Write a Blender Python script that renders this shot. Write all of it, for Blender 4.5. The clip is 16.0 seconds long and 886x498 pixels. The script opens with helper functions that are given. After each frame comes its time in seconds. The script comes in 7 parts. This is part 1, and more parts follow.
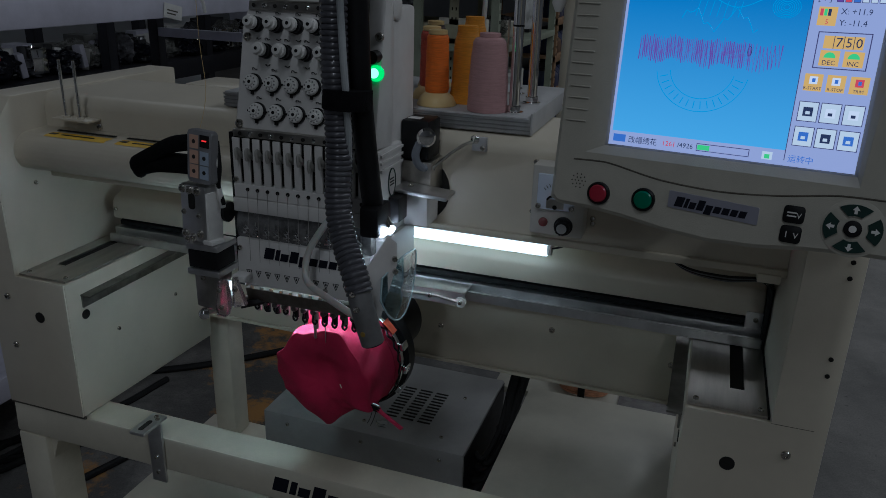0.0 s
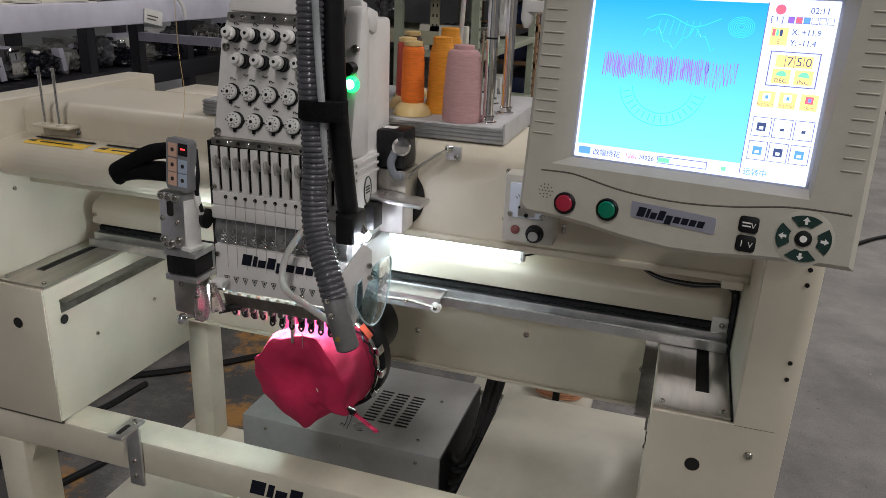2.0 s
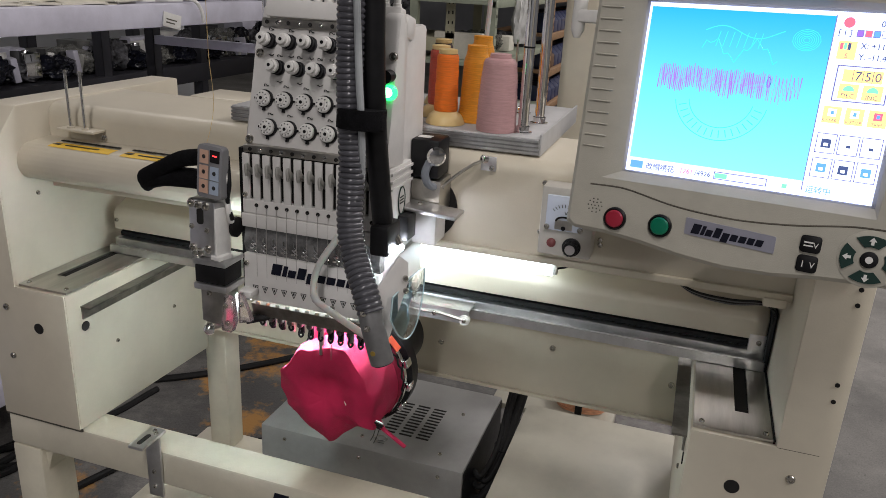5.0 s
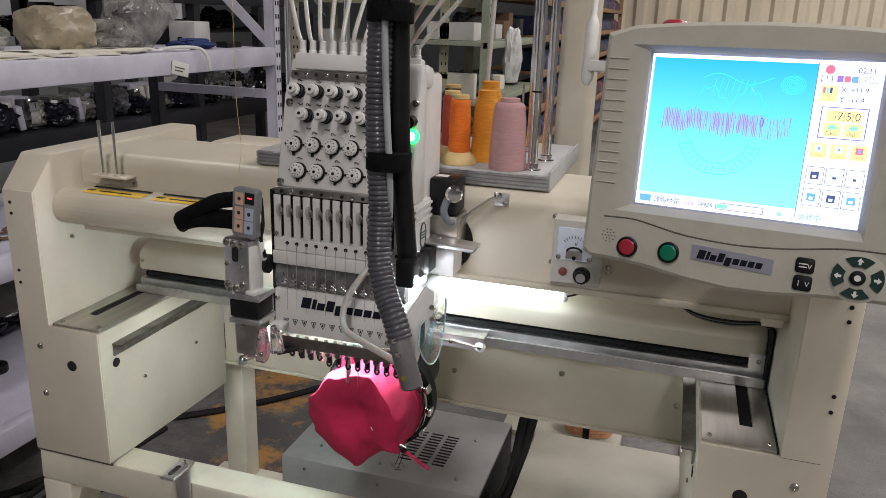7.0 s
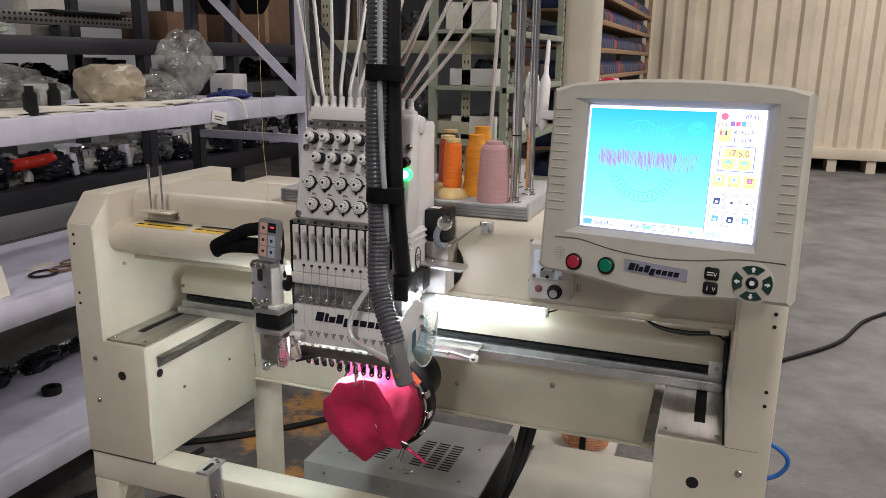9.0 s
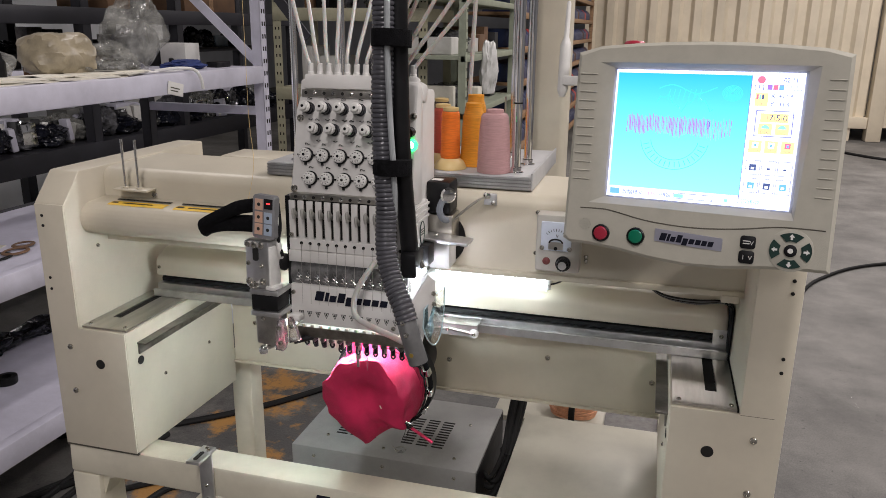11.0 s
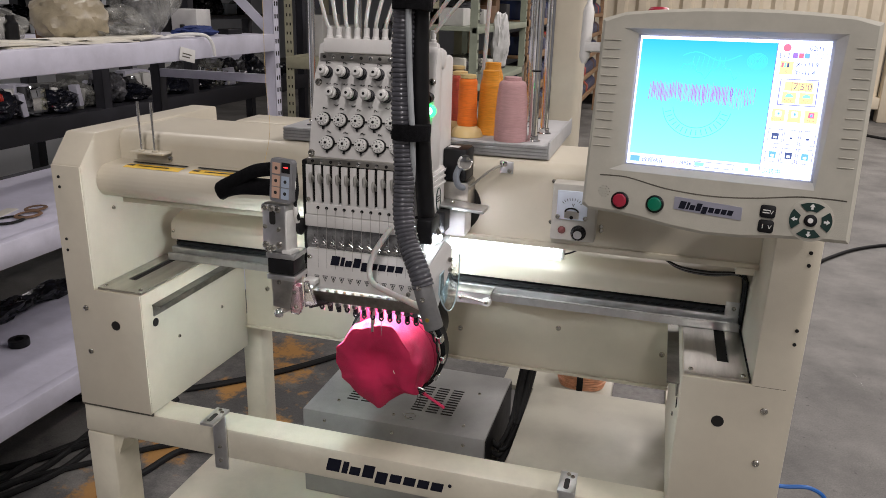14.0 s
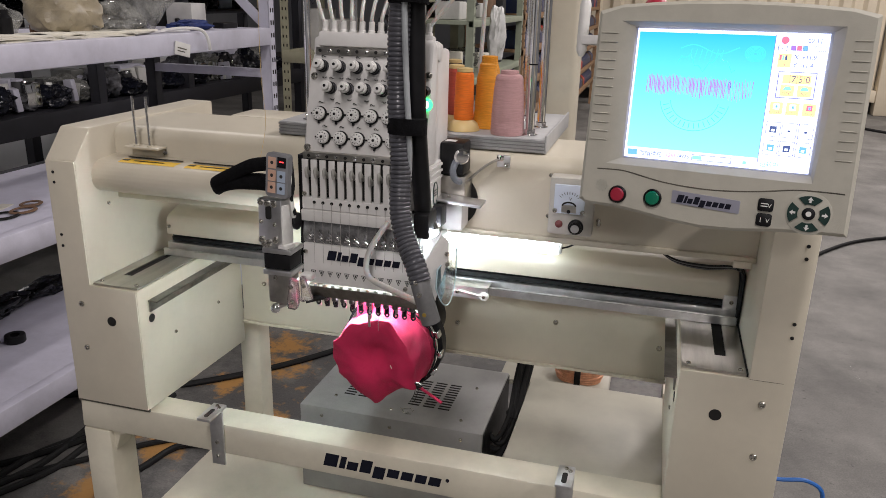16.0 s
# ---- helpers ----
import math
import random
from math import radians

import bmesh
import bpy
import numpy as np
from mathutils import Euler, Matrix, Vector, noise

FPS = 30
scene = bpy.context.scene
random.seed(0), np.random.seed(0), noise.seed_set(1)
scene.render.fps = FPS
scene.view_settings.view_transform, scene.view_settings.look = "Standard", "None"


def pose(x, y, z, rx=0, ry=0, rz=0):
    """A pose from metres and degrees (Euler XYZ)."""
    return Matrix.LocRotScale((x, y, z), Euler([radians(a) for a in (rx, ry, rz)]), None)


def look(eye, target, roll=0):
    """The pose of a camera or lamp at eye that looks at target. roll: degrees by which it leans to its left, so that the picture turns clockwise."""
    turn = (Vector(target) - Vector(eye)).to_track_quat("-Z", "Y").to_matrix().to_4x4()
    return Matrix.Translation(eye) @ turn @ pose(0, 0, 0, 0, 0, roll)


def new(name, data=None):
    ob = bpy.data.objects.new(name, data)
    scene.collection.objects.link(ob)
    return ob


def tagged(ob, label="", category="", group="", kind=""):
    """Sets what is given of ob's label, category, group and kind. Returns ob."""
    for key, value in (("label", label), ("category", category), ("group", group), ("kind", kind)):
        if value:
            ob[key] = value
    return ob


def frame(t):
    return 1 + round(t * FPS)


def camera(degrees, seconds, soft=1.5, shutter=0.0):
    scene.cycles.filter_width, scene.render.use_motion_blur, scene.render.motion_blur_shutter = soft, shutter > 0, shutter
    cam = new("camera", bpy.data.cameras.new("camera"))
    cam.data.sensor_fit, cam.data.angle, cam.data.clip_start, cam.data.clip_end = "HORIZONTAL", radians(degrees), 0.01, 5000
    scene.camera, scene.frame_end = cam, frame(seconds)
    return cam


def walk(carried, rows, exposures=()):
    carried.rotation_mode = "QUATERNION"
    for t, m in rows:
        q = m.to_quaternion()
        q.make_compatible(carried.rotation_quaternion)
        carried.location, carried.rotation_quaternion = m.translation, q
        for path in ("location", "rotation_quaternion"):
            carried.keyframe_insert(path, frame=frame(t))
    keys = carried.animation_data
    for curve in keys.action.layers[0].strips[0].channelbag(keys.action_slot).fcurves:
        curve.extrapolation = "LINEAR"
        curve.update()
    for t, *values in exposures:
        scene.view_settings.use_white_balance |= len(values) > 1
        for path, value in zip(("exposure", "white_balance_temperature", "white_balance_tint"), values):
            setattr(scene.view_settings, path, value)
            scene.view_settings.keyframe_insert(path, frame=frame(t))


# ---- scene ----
cam = camera(60.1, 16.0, 0.5)
PATH = [
    (0, (0.464, -0.891, 1.459), (-0.134, 0.884, 0.758), 1.7),
    (0.5, (0.467, -0.898, 1.463), (-0.125, 0.88, 0.765), 2.0),
    (1, (0.467, -0.903, 1.469), (-0.117, 0.883, 0.784), 2.3),
    (1.5, (0.475, -0.904, 1.471), (-0.092, 0.889, 0.791), 2.4),
    (2, (0.481, -0.908, 1.471), (-0.075, 0.885, 0.782), 2.3),
    (2.5, (0.481, -0.906, 1.469), (-0.084, 0.882, 0.772), 2.2),
    (3, (0.471, -0.896, 1.465), (-0.107, 0.887, 0.765), 2.2),
    (3.5, (0.464, -0.893, 1.468), (-0.11, 0.892, 0.77), 2.6),
    (4, (0.459, -0.895, 1.47), (-0.118, 0.893, 0.785), 2.9),
    (6.5, (0.406, -0.915, 1.468), (-0.132, 0.897, 0.815), 2.6),
    (7, (0.418, -0.979, 1.486), (-0.139, 0.851, 0.901), 1.9),
    (7.5, (0.507, -1.068, 1.507), (-0.108, 0.763, 0.986), 1.1),
    (8, (0.547, -1.118, 1.511), (-0.114, 0.707, 1.026), 0.8),
    (8.5, (0.555, -1.138, 1.512), (-0.12, 0.682, 1.03), 0.8),
    (11, (0.433, -1.124, 1.502), (-0.076, 0.729, 0.946), 0.6),
    (11.5, (0.425, -1.123, 1.498), (-0.089, 0.721, 0.917), 0.7),
    (12, (0.418, -1.129, 1.492), (-0.101, 0.707, 0.893), 1.1),
    (12.5, (0.416, -1.14, 1.495), (-0.096, 0.698, 0.894), 1.5),
    (13, (0.418, -1.142, 1.495), (-0.094, 0.693, 0.886), 1.5),
    (13.5, (0.418, -1.139, 1.491), (-0.099, 0.693, 0.877), 1.6),
    (14, (0.418, -1.136, 1.49), (-0.096, 0.695, 0.872), 1.5),
    (14.5, (0.419, -1.133, 1.493), (-0.094, 0.697, 0.872), 1.4),
    (15, (0.418, -1.132, 1.491), (-0.091, 0.699, 0.868), 1.3),
    (15.5, (0.418, -1.132, 1.49), (-0.089, 0.697, 0.859), 1.4),
    (16, (0.417, -1.132, 1.489), (-0.088, 0.697, 0.857), 1.4),
]
EXPOSURES = [(0, -1.95, 5300, 8), (0.5, -1.17, 5800, 10), (1.0, -0.82, 5950, 11), (1.5, -0.40, 6100, 12), (2.0, -0.10, 6200, 14), (4.0, 0.03, 6250, 15),
             (6.5, 0.09, 6250, 15), (8.0, 0.27, 6300, 16), (11.0, 0.31, 6300, 17), (16.0, 0.31, 6300, 17)]
walk(cam, [(t, look(eye, target, roll)) for t, eye, target, roll in PATH], EXPOSURES)

LAMPS = [(-2.9, 2.4, 42), (2.4, 2.6, 70), (4.0, -0.5, 180), (0.6, -3.4, 95), (1.6, -8.6, 175), (0.8, 7.0, 60), (3.5, 7.5, 198)]
TUBE_POWER, SPOT_POWER, SCREEN_POWER = 7.5, 110.0, 2.8
STRIP_POWER, END_POWER = 130.0, 700.0
SCREEN_LOW, SCREEN_HIGH = (0.13, 0.50, 0.86, 1), (0.012, 0.21, 0.56, 1)

# ---- light ----
def area(name, loc, size, size_y, power, colour, rot=(0, 0, 0)):
    d = bpy.data.lights.new(name, "AREA")
    d.shape, d.size, d.size_y, d.energy, d.color = "RECTANGLE", size, size_y, power, colour
    ob = new(name, d)
    ob.matrix_world = pose(*loc, *rot)
    return ob


for lx, ly, lp in LAMPS:
    area("ceiling_lamp", (lx, ly, 4.85), 0.35, 2.6, lp, (1.0, 0.95, 0.88))

world = bpy.data.worlds.new("hall")
world.use_nodes = True
world.node_tree.nodes["Background"].inputs[0].default_value = (0.75, 0.85, 1.0, 1)
world.node_tree.nodes["Background"].inputs[1].default_value = 0.25
scene.world = world


# ---- materials ----
def mat(name, col, rough=0.5, metal=0.0, var=0.12, scale=14.0, bump=0.15, fine=180.0, alt=None, trans=0.0, coat=0.0,
        alpha=1.0, aniso=None, sub=0.0, rand=0.0, spec=0.5, worn=0.0):
    m = bpy.data.materials.new(name)
    m.use_nodes = True
    nt = m.node_tree
    n, l = nt.nodes, nt.links
    b = n["Principled BSDF"]
    co = n.new("ShaderNodeTexCoord")
    mp = n.new("ShaderNodeMapping")
    l.new(co.outputs["Object"], mp.inputs[0])
    if aniso:
        mp.inputs["Scale"].default_value = aniso
    n1 = n.new("ShaderNodeTexNoise")
    n1.inputs["Scale"].default_value, n1.inputs["Detail"].default_value = scale, 5.0
    n1.inputs["Roughness"].default_value = 0.65
    n2 = n.new("ShaderNodeTexNoise")
    n2.inputs["Scale"].default_value, n2.inputs["Detail"].default_value = fine, 3.0
    l.new(mp.outputs[0], n1.inputs["Vector"])
    l.new(mp.outputs[0], n2.inputs["Vector"])
    ramp = n.new("ShaderNodeValToRGB")
    dark = alt or tuple(c * (1 - var * 2.2) for c in col)
    light = tuple(min(1.0, c * (1 + var * 0.6)) for c in col)
    ramp.color_ramp.elements[0].position, ramp.color_ramp.elements[1].position = 0.3, 0.62
    ramp.color_ramp.elements[0].color, ramp.color_ramp.elements[1].color = (*dark, 1), (*light, 1)
    l.new(n1.outputs[0], ramp.inputs[0])
    out = ramp.outputs[0]
    if rand:
        oi = n.new("ShaderNodeObjectInfo")
        hsv = n.new("ShaderNodeHueSaturation")
        mr = n.new("ShaderNodeMapRange")
        mr.inputs["To Min"].default_value, mr.inputs["To Max"].default_value = 1 - rand, 1 + rand
        l.new(oi.outputs["Random"], mr.inputs["Value"])
        l.new(mr.outputs[0], hsv.inputs["Value"])
        l.new(out, hsv.inputs["Color"])
        out = hsv.outputs[0]
    l.new(out, b.inputs["Base Color"])
    rr = n.new("ShaderNodeMapRange")
    rr.inputs["To Min"].default_value, rr.inputs["To Max"].default_value = max(0.02, rough * 0.8), min(1, rough * 1.25)
    l.new(n1.outputs[0], rr.inputs["Value"])
    l.new(rr.outputs[0], b.inputs["Roughness"])
    if bump:
        bp = n.new("ShaderNodeBump")
        bp.inputs["Strength"].default_value, bp.inputs["Distance"].default_value = bump, 0.002
        l.new(n2.outputs[0], bp.inputs["Height"])
        l.new(bp.outputs[0], b.inputs["Normal"])
    b.inputs["Metallic"].default_value = metal
    b.inputs["Transmission Weight"].default_value = trans
    b.inputs["Coat Weight"].default_value = coat
    b.inputs["Alpha"].default_value = alpha
    b.inputs["Subsurface Weight"].default_value = sub
    b.inputs["Specular IOR Level"].default_value = spec
    if worn:
        cut = n.new("ShaderNodeMapRange")
        cut.inputs["From Min"].default_value, cut.inputs["From Max"].default_value = worn, worn + 0.07
        l.new(n1.outputs[0], cut.inputs["Value"])
        l.new(cut.outputs[0], b.inputs["Alpha"])
    return m


def glow(name, col, strength):
    m = bpy.data.materials.new(name)
    m.use_nodes = True
    b = m.node_tree.nodes["Principled BSDF"]
    b.inputs["Base Color"].default_value = (0.02, 0.02, 0.02, 1)
    b.inputs["Roughness"].default_value = 0.25
    b.inputs["Emission Color"].default_value = (*col, 1)
    b.inputs["Emission Strength"].default_value = strength
    return m


CREAM = mat("cream paint", (0.60, 0.550, 0.440), 0.36, var=0.05, scale=5, bump=0.10, fine=420)
CREAM2 = mat("cream base paint", (0.61, 0.57, 0.455), 0.42, var=0.07, scale=7, bump=0.12, fine=380)
PANEL = mat("ivory head enamel", (0.68, 0.665, 0.64), 0.38, var=0.04, scale=20, bump=0.05, fine=500)
PLASTIC = mat("warm grey moulded plastic", (0.47, 0.45, 0.38), 0.5, var=0.04, scale=30, bump=0.22, fine=1500)
STEEL = mat("brushed steel", (0.52, 0.50, 0.46), 0.34, 1.0, var=0.16, scale=22, bump=0.08, fine=300, aniso=(1, 0.12, 1))
ALU = mat("matt aluminium", (0.66, 0.66, 0.66), 0.38, 1.0, var=0.08, scale=30, bump=0.08, fine=500)
CHROME = mat("chrome", (0.82, 0.82, 0.82), 0.08, 1.0, var=0.03, scale=20, bump=0)
SCREW = mat("zinc screw", (0.55, 0.53, 0.48), 0.25, 1.0, var=0.2, scale=300, bump=0)
DULLSTEEL = mat("dull bare steel", (0.26, 0.25, 0.23), 0.4, 1.0, var=0.2, scale=20, bump=0.08)
GUNMETAL = mat("dull dark steel", (0.16, 0.15, 0.145), 0.42, 0.9, var=0.2, scale=60, bump=0.1)
CABGREY = mat("olive grey cabinet paint", (0.50, 0.48, 0.40), 0.4, var=0.08, scale=6, bump=0.1, fine=380)
BOXGREY = mat("grey hammer paint", (0.33, 0.33, 0.32), 0.42, 0.25, var=0.07, scale=12, bump=0.3, fine=650)
BLACK = mat("black plastic", (0.008, 0.008, 0.009), 0.42, var=0.2, scale=40, bump=0.08, spec=0.25)
RUBBER = mat("black rubber", (0.010, 0.010, 0.010), 0.65, var=0.2, scale=60, bump=0.2, spec=0.25)
FELT = mat("black woven strap", (0.006, 0.006, 0.007), 0.95, var=0.3, scale=120, bump=0.6, fine=700, spec=0.1)
HOSE = mat("grey corrugated hose", (0.070, 0.070, 0.080), 0.20, var=0.12, scale=40, bump=0.03)
TUBEGREY = mat("grey lamp tube", (0.17, 0.17, 0.17), 0.45, 0.3, var=0.1, scale=40, bump=0.1)
WHITE = mat("white plastic", (0.74, 0.73, 0.70), 0.38, var=0.05, scale=50, bump=0.04)
MILKY = mat("milky thread tube", (0.50, 0.50, 0.47), 0.3, var=0.06, scale=60, bump=0.02, sub=0.2)
HOLE = mat("dark hole", (0.008, 0.007, 0.006), 0.9, var=0.2, bump=0)
SEAM = mat("joint shadow gap", (0.10, 0.09, 0.07), 0.8, var=0.2, bump=0)
CAPRED = mat("raspberry cotton twill", (0.56, 0.018, 0.085), 0.82, var=0.10, scale=18, bump=0.5, fine=1500)
CAPDARK = mat("raspberry cotton lining", (0.36, 0.012, 0.05), 0.85, var=0.1, scale=18, bump=0.5, fine=1500)
YELLOW = mat("yellow warning label", (0.80, 0.50, 0.02), 0.45, var=0.1, scale=40, bump=0.02)
INK = mat("black print", (0.02, 0.02, 0.02), 0.5, var=0.1, bump=0)
LOGO = mat("navy print", (0.006, 0.007, 0.016), 0.6, var=0.1, bump=0, spec=0.2)
LOGOPLATE = mat("silver lilac badge", (0.42, 0.42, 0.50), 0.3, 0.5, var=0.08, bump=0.02)
REDBTN = mat("red button", (0.36, 0.022, 0.045), 0.3, var=0.05, bump=0)
GREENBTN = mat("green button", (0.0, 0.17, 0.09), 0.3, var=0.05, bump=0)
DARKGREEN = mat("dark green keypad", (0.008, 0.035, 0.028), 0.35, var=0.1, bump=0)
KEYORANGE = mat("orange key film", (0.60, 0.38, 0.28), 0.4, var=0.03, bump=0)
KEYBLUE = mat("pale blue key film", (0.38, 0.45, 0.55), 0.4, var=0.03, bump=0)
PINKPLAS = mat("pink tinted clear plastic", (0.95, 0.85, 0.86), 0.08, var=0.04, bump=0, trans=0.92)
GUARD = mat("blue tinted eye guard", (0.42, 0.62, 0.70), 0.03, var=0.02, bump=0, trans=1.0)
GUARD.node_tree.nodes["Principled BSDF"].inputs["IOR"].default_value = 1.08
GLASS = mat("meter window", (0.62, 0.68, 0.78), 0.12, var=0.05, bump=0)
COPPER = mat("copper coloured wire", (0.66, 0.33, 0.19), 0.4, 0.2, var=0.15, scale=60, bump=0.1)
T_ORANGE = mat("neon orange thread", (1.0, 0.20, 0.008), 0.55, var=0.12, scale=60, bump=0.5, fine=900, aniso=(1, 1, 12))
T_RED = mat("coral red thread", (0.60, 0.09, 0.05), 0.55, var=0.12, scale=60, bump=0.5, fine=900, aniso=(1, 1, 12))
T_GOLD = mat("golden yellow thread", (0.76, 0.30, 0.01), 0.5, var=0.12, scale=60, bump=0.5, fine=900, aniso=(1, 1, 12))
T_PINK = mat("dusty pink thread", (0.52, 0.30, 0.30), 0.55, var=0.08, scale=60, bump=0.5, fine=900, aniso=(1, 1, 12))
T_BROWN = mat("dark brown thread", (0.05, 0.025, 0.02), 0.6, var=0.15, scale=60, bump=0.5, fine=900, aniso=(1, 1, 12))
CONE = mat("straw plastic cone", (0.68, 0.50, 0.22), 0.4, var=0.05, bump=0.02)
TRAY = mat("grey laminated tray", (0.40, 0.40, 0.40), 0.5, var=0.06, scale=30, bump=0.1)
CONCRETE = mat("worn concrete floor", (0.190, 0.182, 0.168), 0.72, var=0.20, scale=2.6, bump=0.6, fine=90)


def stain_shade_floor(m, spots, colour, strength=0.85, worn=True, size=15.0):
    """Adds worn grime, fine grit, smudges of old paint and painted-in shade to the concrete."""
    nt = m.node_tree
    n, l = nt.nodes, nt.links
    b = n["Principled BSDF"]
    base = b.inputs["Base Color"].links[0].from_socket
    co = n.new("ShaderNodeTexCoord")

    def noise_at(scale, detail, lo, hi, a, z):
        t = n.new("ShaderNodeTexNoise")
        t.inputs["Scale"].default_value, t.inputs["Detail"].default_value = scale, detail
        t.inputs["Roughness"].default_value = 0.7
        r = n.new("ShaderNodeMapRange")
        for k, v in zip(("From Min", "From Max", "To Min", "To Max"), (lo, hi, a, z)):
            r.inputs[k].default_value = v
        l.new(co.outputs["Object"], t.inputs["Vector"])
        l.new(t.outputs[0], r.inputs["Value"])
        return r.outputs[0]

    def maths(op, x, y):
        t = n.new("ShaderNodeMath")
        t.operation = op
        for k, v in enumerate((x, y)):
            if isinstance(v, float):
                t.inputs[k].default_value = v
            else:
                l.new(v, t.inputs[k])
        return t.outputs[0]

    grime = maths("MULTIPLY", noise_at(0.9, 6, 0.35, 0.62, 0.68, 1.08), noise_at(160.0, 2, 0.3, 0.7, 0.80, 1.16))
    pits = noise_at(38.0, 3, 0.28, 0.36, 0.55, 1.0)
    value = n.new("ShaderNodeHueSaturation")
    l.new(base, value.inputs["Color"])
    if worn:
        l.new(maths("MULTIPLY", grime, pits), value.inputs["Value"])
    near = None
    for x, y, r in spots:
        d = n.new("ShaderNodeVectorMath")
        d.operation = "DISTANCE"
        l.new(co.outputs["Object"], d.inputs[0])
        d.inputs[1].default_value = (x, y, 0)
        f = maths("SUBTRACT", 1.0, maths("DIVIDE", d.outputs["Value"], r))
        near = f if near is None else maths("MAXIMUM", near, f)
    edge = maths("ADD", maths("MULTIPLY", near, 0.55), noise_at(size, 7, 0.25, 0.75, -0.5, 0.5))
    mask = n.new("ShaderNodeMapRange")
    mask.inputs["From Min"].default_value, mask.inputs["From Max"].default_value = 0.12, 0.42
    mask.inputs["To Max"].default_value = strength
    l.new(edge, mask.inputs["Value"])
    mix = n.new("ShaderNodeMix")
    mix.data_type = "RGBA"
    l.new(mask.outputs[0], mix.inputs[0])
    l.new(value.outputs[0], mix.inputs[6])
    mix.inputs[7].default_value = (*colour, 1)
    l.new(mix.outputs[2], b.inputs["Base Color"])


# Broad dark patches put the shade under machine and rack into the floor colour.
stain_shade_floor(CONCRETE, [(-0.75, 1.15, 1.15), (-0.2, 1.35, 0.9), (-1.15, 0.25, 0.9), (-0.4, 0.45, 0.7)], (0.068, 0.067, 0.066), 0.75, False, 4.0)
stain_shade_floor(CONCRETE, [(-1.12, 1.26, 0.12), (-1.06, 1.64, 0.17), (-1.1, 0.8, 0.13), (-1.16, 0.54, 0.14), (-0.75, 1.95, 0.22), (-1.25, 1.95, 0.16), (-0.62, 1.32, 0.20), (-0.86, 1.05, 0.15), (-0.98, 1.45, 0.16)], (0.42, 0.21, 0.05))
WALL = mat("pale plaster wall", (0.40, 0.41, 0.43), 0.8, var=0.06, scale=2, bump=0.2)
CEIL = mat("grey hall ceiling", (0.30, 0.30, 0.30), 0.8, var=0.05, scale=2, bump=0.1)
CONTAINER = mat("cream corrugated steel", (0.66, 0.58, 0.44), 0.5, var=0.08, scale=1.2, bump=0.1, fine=60)
RACKW = mat("lilac white rack enamel", (0.58, 0.57, 0.66), 0.42, var=0.07, scale=9, bump=0.1)
RACKG = mat("dark grey rack enamel", (0.034, 0.034, 0.042), 0.5, var=0.1, scale=9, bump=0.1)
RACKO = mat("olive cream rack enamel", (0.42, 0.40, 0.28), 0.5, var=0.10, scale=9, bump=0.1)
RACKB = mat("brown rack board", (0.32, 0.19, 0.10), 0.6, var=0.2, scale=6, bump=0.2, aniso=(1, 10, 10))
BIN = mat("dark blue bin", (0.02, 0.035, 0.11), 0.4, var=0.1, scale=20, bump=0.05)
CARD = mat("brown cardboard", (0.16, 0.09, 0.05), 0.8, var=0.12, scale=14, bump=0.2, rand=0.2)
CARTON = mat("white carton", (0.62, 0.61, 0.58), 0.7, var=0.06, scale=12, bump=0.1, rand=0.1)
PAPER = mat("cream paper", (0.70, 0.67, 0.58), 0.8, var=0.05, scale=30, bump=0.1, rand=0.1)
DARKBOX = mat("charcoal box", (0.02, 0.02, 0.024), 0.5, var=0.2, scale=10, bump=0.2, rand=0.3)
BLUECLOTH = mat("navy cloth", (0.02, 0.04, 0.16), 0.85, var=0.2, scale=30, bump=0.5)
BAG = mat("crumpled clear polythene", (0.38, 0.38, 0.35), 0.12, var=0.6, scale=14, bump=0.9, fine=18, alpha=0.42)
BAGDARK = mat("polythene over dark parts", (0.11, 0.11, 0.12), 0.12, var=0.5, scale=22, bump=0.9, fine=30)
GLOSSBAG = mat("black glossy polythene", (0.010, 0.011, 0.018), 0.16, var=0.4, scale=22, bump=0.9, fine=34)
for bag in (BAG, BAGDARK, GLOSSBAG):
    bag.node_tree.nodes["Bump"].inputs["Distance"].default_value = 0.006
BEIGE = mat("beige foam pad", (0.34, 0.29, 0.20), 0.35, var=0.15, scale=20, bump=0.3)
REDPIPE = mat("red coiled hose", (0.55, 0.03, 0.015), 0.35, var=0.1, bump=0)
BLUECABLE = mat("blue cable", (0.02, 0.12, 0.4), 0.4, var=0.1, bump=0)
POLE = mat("cream column paint", (0.58, 0.53, 0.42), 0.5, var=0.05, scale=6, bump=0.1)
LED = glow("white tube light", (0.84, 0.98, 0.97), TUBE_POWER)
LEDSPOT = glow("white work light", (0.9, 0.95, 1.0), SPOT_POWER)
END_GLOW = glow("added end glow", (0.80, 0.98, 0.98), END_POWER)
LEDSTRIP = glow("white strip light", (0.82, 0.97, 0.98), STRIP_POWER)
GREENLED = glow("green signal light", (0.02, 1.0, 0.16), 3.2)
GREENCORE = glow("green lamp core", (0.35, 1.0, 0.5), 7.0)
REDLED = glow("red segment light", (1.0, 0.03, 0.03), 4.0)


# ---- mesh helpers ----
def thing(name, loc, label, category, group="", kind=""):
    ob = new(name)
    ob.location = loc
    ob.empty_display_size = 0.05
    return tagged(ob, label, category, group, kind)


